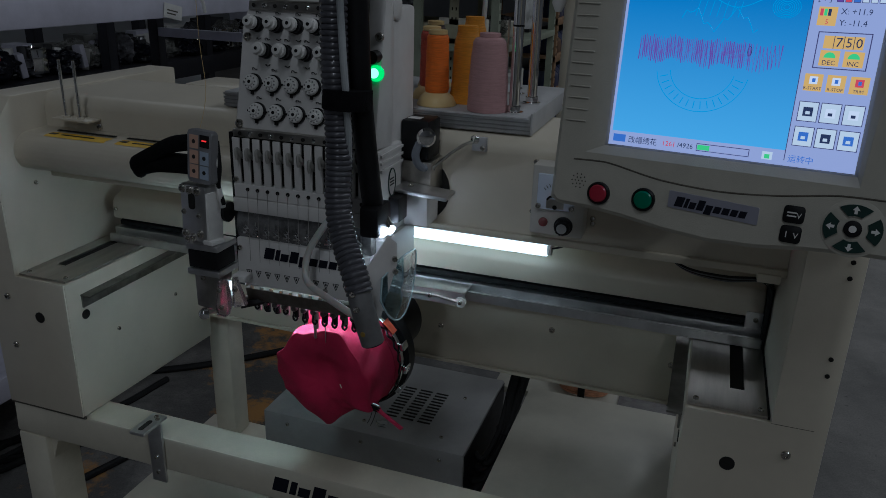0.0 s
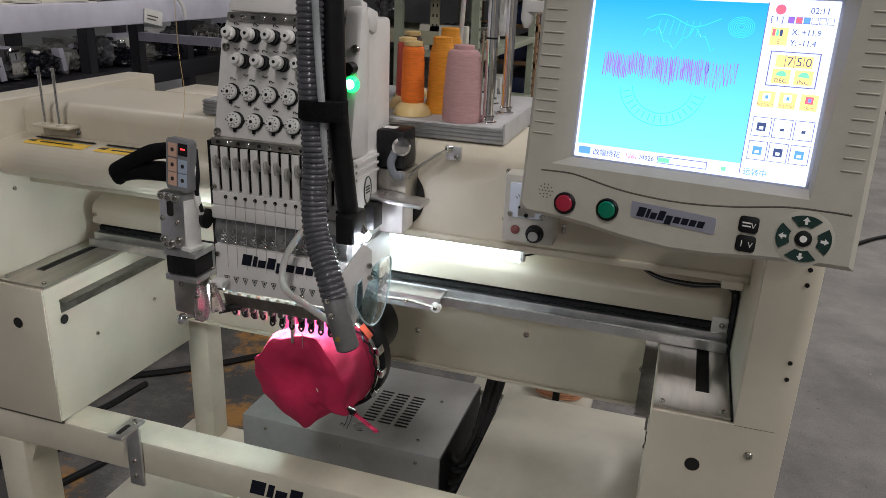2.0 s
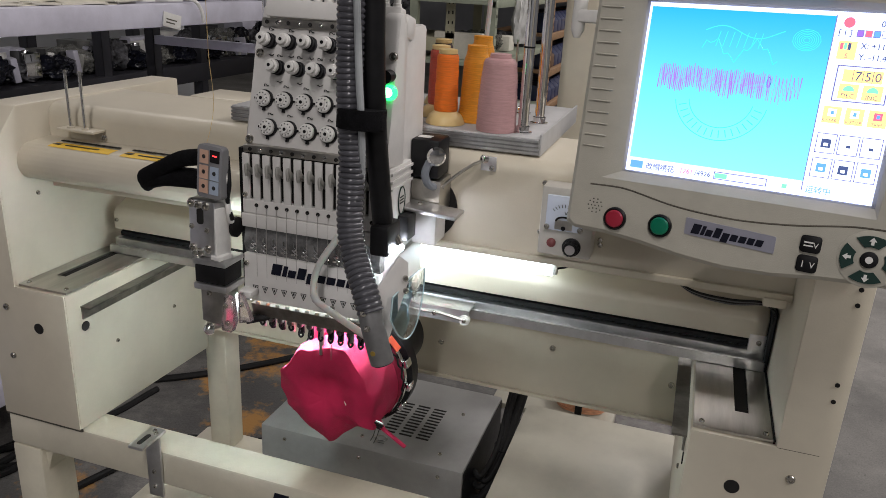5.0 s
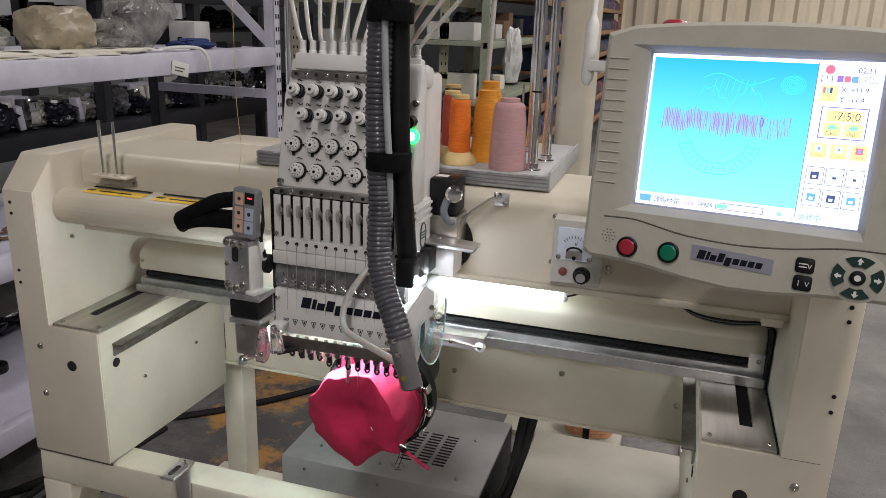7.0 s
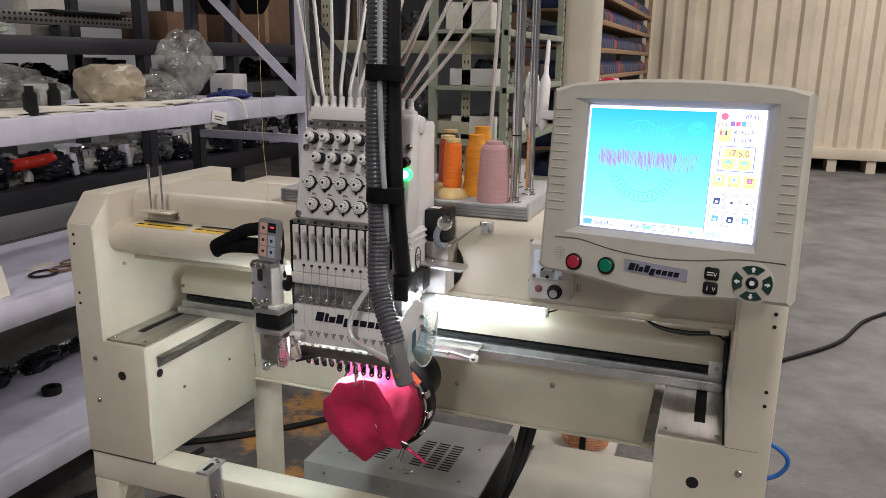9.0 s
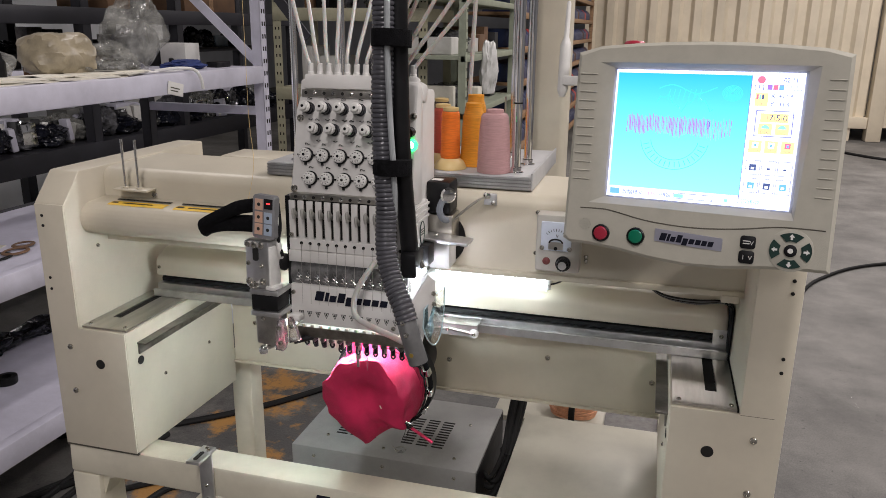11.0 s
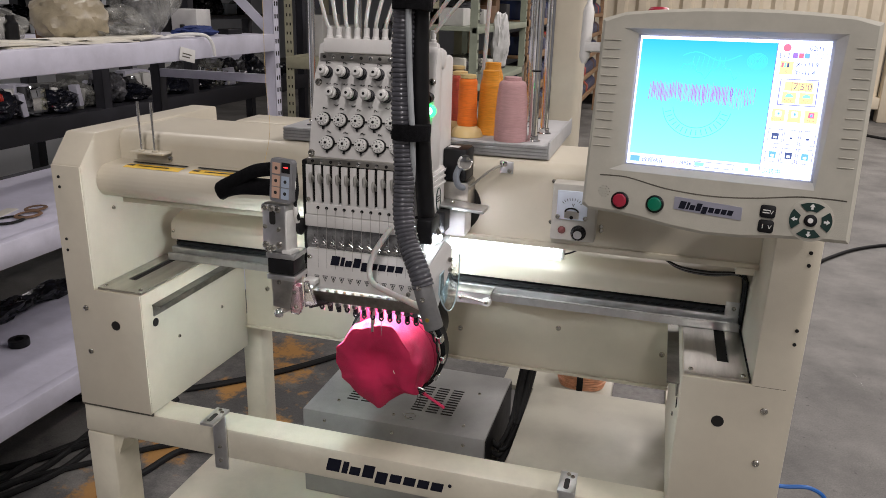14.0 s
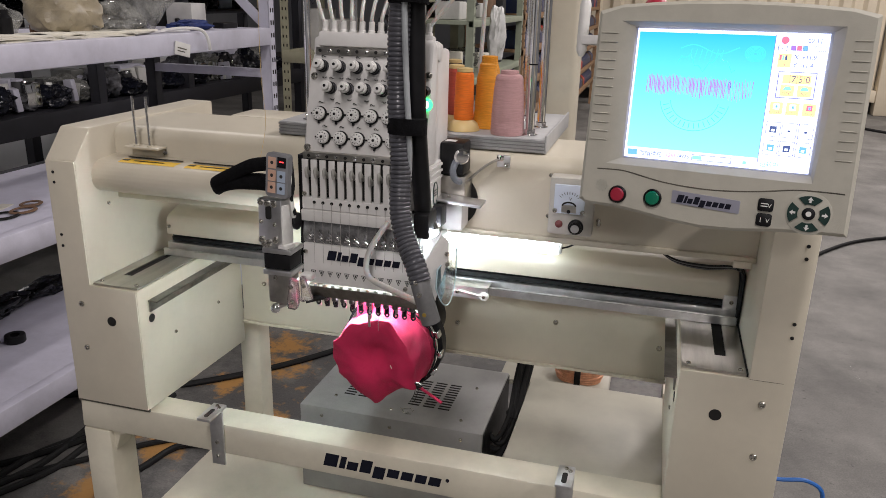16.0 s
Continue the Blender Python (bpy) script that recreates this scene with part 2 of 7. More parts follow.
def finish(bm, name, material, smooth=True):
    bmesh.ops.recalc_face_normals(bm, faces=bm.faces)
    me = bpy.data.meshes.new(name)
    bm.to_mesh(me)
    bm.free()
    for mm in (material if isinstance(material, (list, tuple)) else [material]):
        me.materials.append(mm)
    if smooth:
        me.shade_smooth()
        me.set_sharp_from_angle(angle=radians(32))
    return me


def attach(ob, parent):
    ob.parent = parent
    if parent.type == "EMPTY":
        ob.matrix_parent_inverse = Matrix.Translation(-parent.location)
    else:
        ob.matrix_parent_inverse = parent.matrix_basis.inverted()
    return ob


def part(name, bm, material, parent=None, label="", smooth=True):
    ob = new(name, finish(bm, name, material, smooth))
    if parent is not None:
        attach(ob, parent)
    return tagged(ob, label)


def repeat(name, me, m, parent, label=""):
    ob = new(name, me)
    attach(ob, parent)
    ob.matrix_basis = m
    return tagged(ob, label)


def bx(bm, x0, x1, y0, y1, z0, z1, bev=0.0, seg=2, m=None):
    r = bmesh.ops.create_cube(bm, size=1.0)
    vs = r["verts"]
    bmesh.ops.transform(bm, matrix=Matrix.Translation(((x0 + x1) / 2, (y0 + y1) / 2, (z0 + z1) / 2))
                        @ Matrix.Diagonal((x1 - x0, y1 - y0, z1 - z0, 1)), verts=vs)
    if m is not None:
        bmesh.ops.transform(bm, matrix=m, verts=vs)
    if bev:
        es = list({e for v in vs for e in v.link_edges})
        bmesh.ops.bevel(bm, geom=es, offset=bev, segments=seg, profile=0.5, affect="EDGES")
    return bm


def box(*a, **k):
    return bx(bmesh.new(), *a, **k)


def frame_of(d):
    d = Vector(d).normalized()
    return d.to_track_quat("Z", "Y").to_matrix()


def cy(bm, p0, p1, r0, r1=None, seg=20, cap=True):
    p0, p1 = Vector(p0), Vector(p1)
    r1 = r0 if r1 is None else r1
    q = frame_of(p1 - p0)
    rings = []
    for p, r in ((p0, r0), (p1, r1)):
        rings.append([bm.verts.new(p + q @ Vector((r * math.cos(2 * math.pi * i / seg), r * math.sin(2 * math.pi * i / seg), 0)))
                      for i in range(seg)])
    for i in range(seg):
        j = (i + 1) % seg
        bm.faces.new((rings[0][i], rings[0][j], rings[1][j], rings[1][i]))
    if cap:
        bm.faces.new(rings[0][::-1])
        bm.faces.new(rings[1])
    return bm


def cyl(*a, **k):
    return cy(bmesh.new(), *a, **k)


def lathe(bm, prof, org, axis=(0, 0, 1), seg=28):
    org, q = Vector(org), frame_of(axis)
    rings = []
    for r, h in prof:
        rings.append([bm.verts.new(org + q @ Vector((max(r, 1e-5) * math.cos(2 * math.pi * i / seg),
                                                    max(r, 1e-5) * math.sin(2 * math.pi * i / seg), h))) for i in range(seg)])
    for a, b in zip(rings, rings[1:]):
        for i in range(seg):
            j = (i + 1) % seg
            bm.faces.new((a[i], a[j], b[j], b[i]))
    bm.faces.new(rings[0][::-1])
    bm.faces.new(rings[-1])
    return bm


def spline(pts, n=8):
    p = [Vector(q) for q in pts]
    p = [p[0] * 2 - p[1]] + p + [p[-1] * 2 - p[-2]]
    out = []
    for i in range(1, len(p) - 2):
        for k in range(n):
            t = k / n
            a, b, c, d = p[i - 1], p[i], p[i + 1], p[i + 2]
            out.append(0.5 * ((2 * b) + (c - a) * t + (2 * a - 5 * b + 4 * c - d) * t * t + (3 * b - a - 3 * c + d) * t ** 3))
    out.append(p[-2])
    return out


def tube(bm, pts, r, seg=10, flat=1.0, cap=True):
    """A round (or flattened) tube along points; r is a number or a function of the share of the way."""
    pts = [Vector(q) for q in pts]
    up = Vector((0.31, 0.2, 0.93)).normalized()
    rings = []
    for i, p in enumerate(pts):
        d = (pts[min(i + 1, len(pts) - 1)] - pts[max(i - 1, 0)]).normalized()
        s = d.cross(up)
        if s.length < 1e-3:
            s = d.cross(Vector((0, 1, 0)))
        s.normalize()
        up = s.cross(d).normalized()
        rr = r(i / (len(pts) - 1)) if callable(r) else r
        rings.append([bm.verts.new(p + s * rr * math.cos(2 * math.pi * k / seg) + up * rr * flat * math.sin(2 * math.pi * k / seg))
                      for k in range(seg)])
    for a, b in zip(rings, rings[1:]):
        for k in range(seg):
            j = (k + 1) % seg
            bm.faces.new((a[k], a[j], b[j], b[k]))
    if cap:
        bm.faces.new(rings[0][::-1])
        bm.faces.new(rings[-1])
    return bm


def prism(bm, poly, a, b, axis="x", bev=0.0):
    """A 2D outline drawn out along an axis: for x the outline is (y, z), for y (x, z), for z (x, y)."""
    def at(p, t):
        return {"x": (t, p[0], p[1]), "y": (p[0], t, p[1]), "z": (p[0], p[1], t)}[axis]
    v0 = [bm.verts.new(at(p, a)) for p in poly]
    v1 = [bm.verts.new(at(p, b)) for p in poly]
    n = len(poly)
    fs = [bm.faces.new(v0[::-1]), bm.faces.new(v1)]
    for i in range(n):
        j = (i + 1) % n
        fs.append(bm.faces.new((v0[i], v0[j], v1[j], v1[i])))
    if bev:
        es = list({e for f in fs for e in f.edges})
        bmesh.ops.bevel(bm, geom=es, offset=bev, segments=2, profile=0.5, affect="EDGES")
    return bm


def rounded(w, h, r, n=5):
    out = []
    for cx, cyy, a in ((w - r, r, -90), (w - r, h - r, 0), (r, h - r, 90), (r, r, 180)):
        for k in range(n + 1):
            t = radians(a + 90 * k / n)
            out.append((cx + r * math.cos(t), cyy + r * math.sin(t)))
    return out


def moved(bm, m):
    bmesh.ops.transform(bm, matrix=m, verts=bm.verts)
    return bm


def mesh_of(bm, name, material, smooth=True):
    return finish(bm, name, material, smooth)


def lettering(body, size, m, material, parent, name="lettering", thick=0.0002, align="LEFT"):
    cu = bpy.data.curves.new(name, "FONT")
    cu.body, cu.size, cu.extrude, cu.align_x, cu.resolution_u = body, size, thick, align, 2
    tmp = bpy.data.objects.new("tmp", cu)
    me = bpy.data.meshes.new_from_object(tmp)
    bpy.data.objects.remove(tmp)
    bpy.data.curves.remove(cu)
    me.materials.clear()
    me.materials.append(material)
    ob = new(name, me)
    attach(ob, parent)
    ob.matrix_basis = m
    return ob


def screw_mesh(r, h, material=None):
    bm = lathe(bmesh.new(), [(r, 0), (r, h * 0.5), (r * 0.8, h * 0.9), (r * 0.45, h), (r * 0.40, h * 0.45), (r * 0.01, h * 0.4)], (0, 0, 0), seg=14)
    return mesh_of(bm, "screw", material or SCREW)


SCREW_M = screw_mesh(0.0058, 0.004)
SCREW_S = screw_mesh(0.0038, 0.003)
FRONT = pose(0, 0, 0, 90)           # a piece's +z turned to the operator's side


def screws(parent, pts, me=None, rot=(90, 0, 0)):
    for p in pts:
        repeat("screw", me or SCREW_M, pose(*p, *rot), parent)


def brand_bars(m, parent, w, h, slant=0.22):
    """A plain row of nine upright bars standing for a maker's mark."""
    tall = [1.0, 0.95, 0.66, 1.0, 0.66, 0.66, 0.66, 0.66, 0.66]
    drop = [0, 0, 0, 0, 0.28, 0, 0, 0, 0]
    wide = [1.15, 0.5, 0.9, 0.95, 0.95, 0.95, 0.95, 0.9, 0.95]
    tot, x = sum(wide), 0.0
    for a, d, q in zip(tall, drop, wide):
        bw = q / tot * w
        bm = box(x + bw * 0.08, x + bw * 0.90, -d * h, a * h, 0, 0.0006)
        for v in bm.verts:
            v.co.x += v.co.y * slant
        part("printed_bar", moved(bm, m), LOGO, parent, "navy blue printed bar")
        x += bw


# ---- the hall ----
def floor_mesh():
    bm = bmesh.new()
    n = 70
    grid = [[bm.verts.new((-9 + 20 * i / n, -11 + 29 * j / n, 0.0025 * noise.noise(Vector((i * 0.7, j * 0.7, 0))))) for j in range(n + 1)] for i in range(n + 1)]
    for i in range(n):
        for j in range(n):
            bm.faces.new((grid[i][j], grid[i + 1][j], grid[i + 1][j + 1], grid[i][j + 1]))
    return bm


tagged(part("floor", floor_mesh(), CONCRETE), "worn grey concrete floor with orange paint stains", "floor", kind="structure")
tagged(part("ceiling", box(-9, 11, -11, 18, 5.0, 5.1), CEIL), "plain grey hall ceiling", "ceiling", kind="structure")
for nm, a in (("wall_north", (-9.2, 11.2, 18, 18.2, 0, 5)), ("wall_south", (-9.2, 11.2, -11.2, -11, 0, 5)),
              ("wall_west", (-9.2, -9, -11, 18, 0, 5)), ("wall_east", (11, 11.2, -11, 18, 0, 5))):
    tagged(part(nm, box(*a), WALL), "plain pale plaster hall wall", "wall", kind="structure")


def blotch(cx, cyy, w, h, seed, z=0.006):
    rnd = random.Random(seed)
    bm = bmesh.new()
    for k in range(9):
        ox, oy = cx + rnd.uniform(-0.5, 0.5) * w, cyy + rnd.uniform(-0.5, 0.5) * h
        r0 = rnd.uniform(0.10, 0.30) * min(w, h)
        vs = []
        for i in range(22):
            t = 2 * math.pi * i / 22
            rr = r0 * (1 + 0.55 * noise.noise(Vector((math.cos(t) * 2 + k * 7, math.sin(t) * 2, seed))) + rnd.uniform(-0.12, 0.12))
            vs.append(bm.verts.new((ox + rr * math.cos(t) * w / h, oy + rr * math.sin(t), z + k * 0.0004)))
        bm.faces.new(vs)
    return bm


tagged(part("floor_scratch", blotch(1.336, 2.16, 0.02, 0.19, 9), CARTON), "thin white scuff line on the concrete floor", "floor marking", kind="structure")


# ---- machine stand ----
stand = thing("machine_stand", (0, 0.2, 0), "cream-painted steel embroidery machine frame standing on the concrete floor", "machine frame")


def side_profile():
    return [(0, 0.693), (0.46, 0.693), (0.46, 1.240), (0.048, 1.240), (0, 1.186)]


for sgn in (-1, 1):
    x0, x1 = (-0.656, -0.591) if sgn < 0 else (0.591, 0.656)
    sp = part("side_panel", prism(bmesh.new(), side_profile(), x0, x1, bev=0.004), CREAM, stand)
    # a strip across the front closes the side frame over the arm box
    part("front_leg", prism(bmesh.new(), [(x0, 0), (x1, 0), (x1, 0.6265), (x0, 0.6265)], 0.0, 0.075, "y", bev=0.006), CREAM2, stand)
    part("foot_pad", cyl(((x0 + x1) / 2, 0.035, 0.0), ((x0 + x1) / 2, 0.035, 0.02), 0.03), RUBBER, stand)
    # gusset between the leg and the front beam
    g = 0.05
    xi, xo = (-0.591, -0.591 + g) if sgn < 0 else (0.591, 0.591 - g)
    part("gusset", prism(bmesh.new(), [(xi, 0.628), (xo, 0.628), (xi + (xo - xi) * 0.3, 0.615), (xi, 0.575)], 0.012, 0.055, "y"), CREAM2, stand)
    # arm box
    a0, a1 = (-0.591, -0.490) if sgn < 0 else (0.490, 0.591)
    arm = part("arm_box", prism(bmesh.new(), [(0, 0.693), (0.372, 0.680), (0.372, 0.945), (0, 0.945)], a0, a1, bev=0.003), CREAM, stand)
    part("joint_line", box(a0 if sgn > 0 else x0, x1 if sgn > 0 else a1, 0.0004, 0.004, 0.6885, 0.6945), SEAM, stand)
    o_, i_ = 0.6545 * sgn, 0.4915 * sgn
    m_ = 0.5925 * sgn
    part("front_skin", prism(bmesh.new(), [(i_, 0.6935), (o_, 0.6935), (o_, 1.1845), (m_, 1.1845), (m_, 0.9455), (i_, 0.9455)], -0.0020, 0.0012, "y", bev=0.0006), CREAM, stand)
    if sgn > 0:
        part("joint_line", box(0.592, 0.640, -0.0023, -0.0015, 0.9450, 0.9456), SEAM, stand)
    # steel cover with its slot, in four strips round the opening
    sx = 0.553 * sgn
    cov = bmesh.new()
    lo, hi = min(a0, a1) + 0.003, max(a0, a1) - 0.001
    for q in ((lo, sx - 0.009, 0.004, 0.235), (sx + 0.009, hi, 0.004, 0.235), (sx - 0.009, sx + 0.009, 0.004, 0.060), (sx - 0.009, sx + 0.009, 0.222, 0.235)):
        bx(cov, *q, 0.9465, 0.9500)
    part("slot_cover", cov, STEEL, arm, "brushed steel slot cover")
    part("slot_gap", box(sx - 0.0088, sx + 0.0088, 0.06, 0.222, 0.9452, 0.9466), HOLE, arm)
    screws(arm, [(lo + 0.010, 0.016, 0.95), (hi - 0.010, 0.016, 0.95), (lo + 0.010, 0.215, 0.95)], SCREW_S, (0, 0, 0))
    # guide angle on the inner side
    s = -sgn
    xi = 0.49 * sgn
    ang = bmesh.new()
    bx(ang, min(xi, xi + s * 0.020), max(xi, xi + s * 0.020), 0.030, 0.335, 0.9135, 0.9165)
    bx(ang, min(xi + s * 0.001, xi + s * 0.004), max(xi + s * 0.001, xi + s * 0.004), 0.030, 0.335, 0.893, 0.9135)
    part("guide_angle", ang, DULLSTEEL, arm, "bare steel guide angle")
    # holes and screws of the front
    hx = 0.551 * sgn
    part("cable_hole", cyl((hx, -0.0032, 0.877), (hx, 0.004, 0.877), 0.0095), HOLE, arm)
    part("cable_hole", cyl((xi + s * 0.0012, 0.036, 0.878), (xi - s * 0.004, 0.036, 0.878), 0.0085), HOLE, arm)
    screws(arm, [(0.615 * sgn, -0.002, 0.906), (0.6155 * sgn, -0.002, 0.814)])
    screws(arm, [(xi, 0.106, 0.819), (xi, 0.267, 0.821)], SCREW_S, (0, 90 * s, 0))
    for zz in (1.021, 1.043, 1.144, 1.163):
        part("pin_hole", cyl((0.640 * sgn, -0.0032, zz), (0.640 * sgn, 0.004, zz), 0.0028, seg=10), HOLE, sp)

part("front_beam", prism(bmesh.new(), [(0.0, 0.627), (0.066, 0.627), (0.066, 0.690), (0.003, 0.690)], -0.656, 0.656, bev=0.005), CREAM2, stand)
brand_bars(pose(-0.121, 0.0008, 0.6455, 86), stand, 0.232, 0.026)
part("brand_dot", moved(lathe(bmesh.new(), [(0.0035, 0), (0.0035, 0.0006)], (0, 0, 0), seg=18), pose(0.123, 0.0008, 0.662, 86)), LOGO, stand)
for xx in (-0.338, 0.331):
    br = bmesh.new()
    bx(br, xx - 0.014, xx + 0.014, -0.006, -0.001, 0.605, 0.722, bev=0.001)
    bx(br, xx - 0.014, xx + 0.014, -0.046, 0.014, 0.7225, 0.7285, bev=0.0015)
    b = part("frame_bracket", br, ALU, stand, "zinc-plated slotted steel bracket")
    part("bracket_slot", prism(bmesh.new(), [(xx - 0.012 + 0.0075 + p[0] - 0.0003, -0.038 + p[1]) for p in rounded(0.0088, 0.030, 0.0043)], 0.7284, 0.7290, "z"), HOLE, b)
    screws(b, [(xx, 0.004, 0.7285), (xx + 0.007, -0.002, 0.7285)], SCREW_S, (0, 0, 0))
    screws(b, [(xx, -0.006, 0.655), (xx, -0.006, 0.625)], SCREW_S)

# rear beam and lower deck
part("rear_beam", prism(bmesh.new(), [(0.370, 0.735), (0.440, 0.735), (0.440, 0.935), (0.370, 0.935)], -0.489, 0.489, bev=0.003), CREAM, stand)
part("beam_lip", box(-0.489, 0.489, 0.362, 0.3695, 0.731, 0.737, bev=0.001), CREAM, stand)
screws(stand, [(0.040, 0.370, 0.804), (0.254, 0.370, 0.835), (0.469, 0.370, 0.807), (-0.43, 0.370, 0.835), (-0.20, 0.370, 0.835)])
part("middle_leg", box(-0.532, -0.478, 0.415, 0.472, 0.39, 0.733, bev=0.006), CREAM2, stand)
part("middle_leg", box(0.512, 0.552, 0.415, 0.472, 0.39, 0.733, bev=0.006), CREAM2, stand)
part("lower_bar", box(-0.591, 0.591, 0.405, 0.490, 0.335, 0.388, bev=0.006), CREAM2, stand)
part("lower_bar", box(-0.591, 0.591, 0.004, 0.070, 0.335, 0.388, bev=0.006), CREAM2, stand)
part("lower_deck", prism(bmesh.new(), [(-0.57, 0.072), (0.56, 0.072), (0.56, 0.60), (-0.286, 0.60), (-0.286, 0.40), (-0.57, 0.40)], 0.372, 0.397, "z", bev=0.002), CREAM2, stand, "cream sheet steel lower deck")

# drive rail across the middle
rail = thing("drive_rail", (0, 0.2, 0.95), "aluminium drive rail with cream cover across the machine frame", "machine rail")
part("rail_cover", prism(bmesh.new(), [(0.205, 0.991), (0.30, 0.991), (0.30, 1.050), (0.244, 1.044), (0.213, 1.032), (0.206, 1.022)], -0.562, 0.583, bev=0.004), CREAM, rail)
part("slot_back", box(-0.560, 0.581, 0.224, 0.30, 0.975, 0.9905), BLACK, rail)
part("rail_belt", box(-0.555, 0.577, 0.214, 0.2235, 0.9765, 0.985), RUBBER, rail, "black rubber drive belt")
al = prism(bmesh.new(), [(0.188, 0.951), (0.300, 0.951), (0.300, 0.957), (0.212, 0.957), (0.212, 0.9605), (0.208, 0.9605), (0.208, 0.971), (0.224, 0.971), (0.224, 0.9748), (0.204, 0.9748), (0.204, 0.9605), (0.193, 0.9605), (0.193, 0.966), (0.188, 0.966)], -0.560, 0.586)
part("rail_profile", al, ALU, rail, "ridged aluminium rail profile")
part("end_cap", box(0.5835, 0.5895, 0.188, 0.30, 0.951, 1.045, bev=0.001), RUBBER, rail, "black rubber end seal")
part("seam_seal", box(0.5878, 0.5904, 0.003, 0.205, 0.9462, 0.9515), RUBBER, rail, "black rubber seam along the slot cover")
part("end_plate", box(0.560, 0.5830, 0.2045, 0.2115, 0.974, 1.000), ALU, rail)
screws(rail, [(0.574, 0.2045, 0.988), (-0.553, 0.2045, 1.010)], SCREW_S)

# upper beam
up_beam = bmesh.new()
prism(up_beam, [(0.112, 1.098), (0.300, 1.098), (0.300, 1.236)] + [(0.112 + 0.022 * (1 - math.cos(radians(a))), 1.214 + 0.022 * math.sin(radians(a))) for a in (90, 72, 54, 36, 18, 0)], -0.5905, 0.5905)
upper = part("upper_beam", up_beam, CREAM, stand)
part("beam_block", box(-0.45, -0.30, 0.301, 0.40, 1.17, 1.238, bev=0.005), CREAM, stand)
part("beam_flange", box(-0.5905, 0.5905, 0.104, 0.1115, 1.0945, 1.1040, bev=0.001), CREAM, stand)

# rounded cover with warning labels
cover = part("roller_cover", prism(bmesh.new(), [(0.111, 1.120), (0.075, 1.1165)] + [(0.068 - 0.031 * math.sin(radians(a)), 1.148 - 0.031 * math.cos(radians(a))) for a in range(0, 181, 15)] + [(0.111, 1.1815)], -0.600, -0.135, bev=0.0015), CREAM, stand, "half-round cream cover")
for xa, xb in ((-0.545, -0.425), (-0.405, -0.29)):
    lab = bmesh.new()
    pr = [(0.068 - 0.0316 * math.sin(radians(a)), 1.148 - 0.0316 * math.cos(radians(a))) for a in (160, 165, 170, 175, 180)] + [(0.080, 1.1800)]
    lo = [[lab.verts.new((x, *p)) for p in pr] for x in (xa, xb)]
    for i in range(len(pr) - 1):
        lab.faces.new((lo[0][i], lo[0][i + 1], lo[1][i + 1], lo[1][i]))
    yl = part("warning_label", lab, YELLOW, cover, "yellow warning sticker with black print")
    part("slot_line", box(xa + 0.004, xb, 0.083, 0.089, 1.1818, 1.1828), HOLE, cover)
    part("label_bar", box(xa + 0.003, xa + 0.016, 0.066, 0.0745, 1.1797, 1.1803), INK, yl)
    part("label_bar", box(xa + 0.028, xb - 0.028, 0.066, 0.070, 1.1797, 1.1803), INK, yl)
screws(stand, [(-0.598, 0.048, 1.158), (-0.57, 0.052, 1.098)], SCREW_S)

# bobbin pins
pins = part("pin_bracket", box(-0.548, -0.474, 0.082, 0.1105, 1.199, 1.203, bev=0.0008), CREAM, stand)
for xx in (-0.5265, -0.4975):
    part("bobbin_pin", cyl((xx, 0.092, 1.2), (xx, 0.092, 1.296), 0.0026, seg=12), CHROME, pins, "thin steel bobbin pin")
    part("pin_collar", cyl((xx, 0.092, 1.2032), (xx, 0.092, 1.206), 0.006, seg=14), CREAM, pins)
screws(stand, [(-0.478, 0.111, 1.189)])

# meter box on the beam
meter = thing("meter_box", (0.297, 0.1, 1.12), "grey metal meter box with voltmeter and black knob", "meter box")
part("body", box(0.260, 0.332, 0.077, 0.1115, 1.119, 1.214, bev=0.003), mat("warm grey enamel", (0.50, 0.48, 0.43), 0.45, var=0.05, bump=0.1), meter)
vm = part("voltmeter", box(0.2685, 0.318, 0.0715, 0.0768, 1.156, 1.204, bev=0.0015), GLASS, meter, "pale voltmeter with printed scale")
for k in range(9):
    a = radians(40 + 100 * k / 8)
    repeat("scale_mark", mesh_of(box(-0.0004, 0.0004, 0, 0.0006, -0.0022, 0.0022), "mark", INK), Matrix.Translation((0.2933 + 0.019 * math.cos(a), 0.0709, 1.172 + 0.019 * math.sin(a))) @ pose(0, 0, 0, 0, 90 - math.degrees(a), 0), vm)
part("needle_cover", box(0.2815, 0.3050, 0.0707, 0.0714, 1.1585, 1.171), STEEL, vm)
part("coil_arch", tube(bmesh.new(), [(0.2933 + 0.0105 * math.cos(radians(a)), 0.0708, 1.1695 + 0.0062 * math.sin(radians(a))) for a in range(0, 181, 15)], 0.0014, 6), BLACK, vm)
part("needle_hub", cyl((0.2933, 0.0700, 1.1605), (0.2933, 0.0714, 1.1605), 0.0030), BLACK, vm)
for sg in (-1, 1):
    part("volt_mark", moved(box(-0.0004, 0.0004, 0, 0.0005, -0.0024, 0.0024), pose(0.2950 + sg * 0.0009, 0.0710, 1.1815, 0, sg * 20, 0)), INK, vm)
screws(vm, [(0.2712, 0.0714, 1.1605), (0.3155, 0.0714, 1.1605)], SCREW_S)
part("indicator", lathe(bmesh.new(), [(0.0062, 0), (0.0062, 0.002), (0.004, 0.004), (0.001, 0.0048)], (0.2785, 0.077, 1.137), (0, -1, 0)), mat("unlit red lens", (0.20, 0.06, 0.06), 0.25, var=0.05, bump=0), meter, "dull red indicator lens")
kn = bmesh.new()
prof = [(0.0125, 0), (0.0125, 0.003), (0.0105, 0.004), (0.0100, 0.013), (0.0085, 0.0142)]
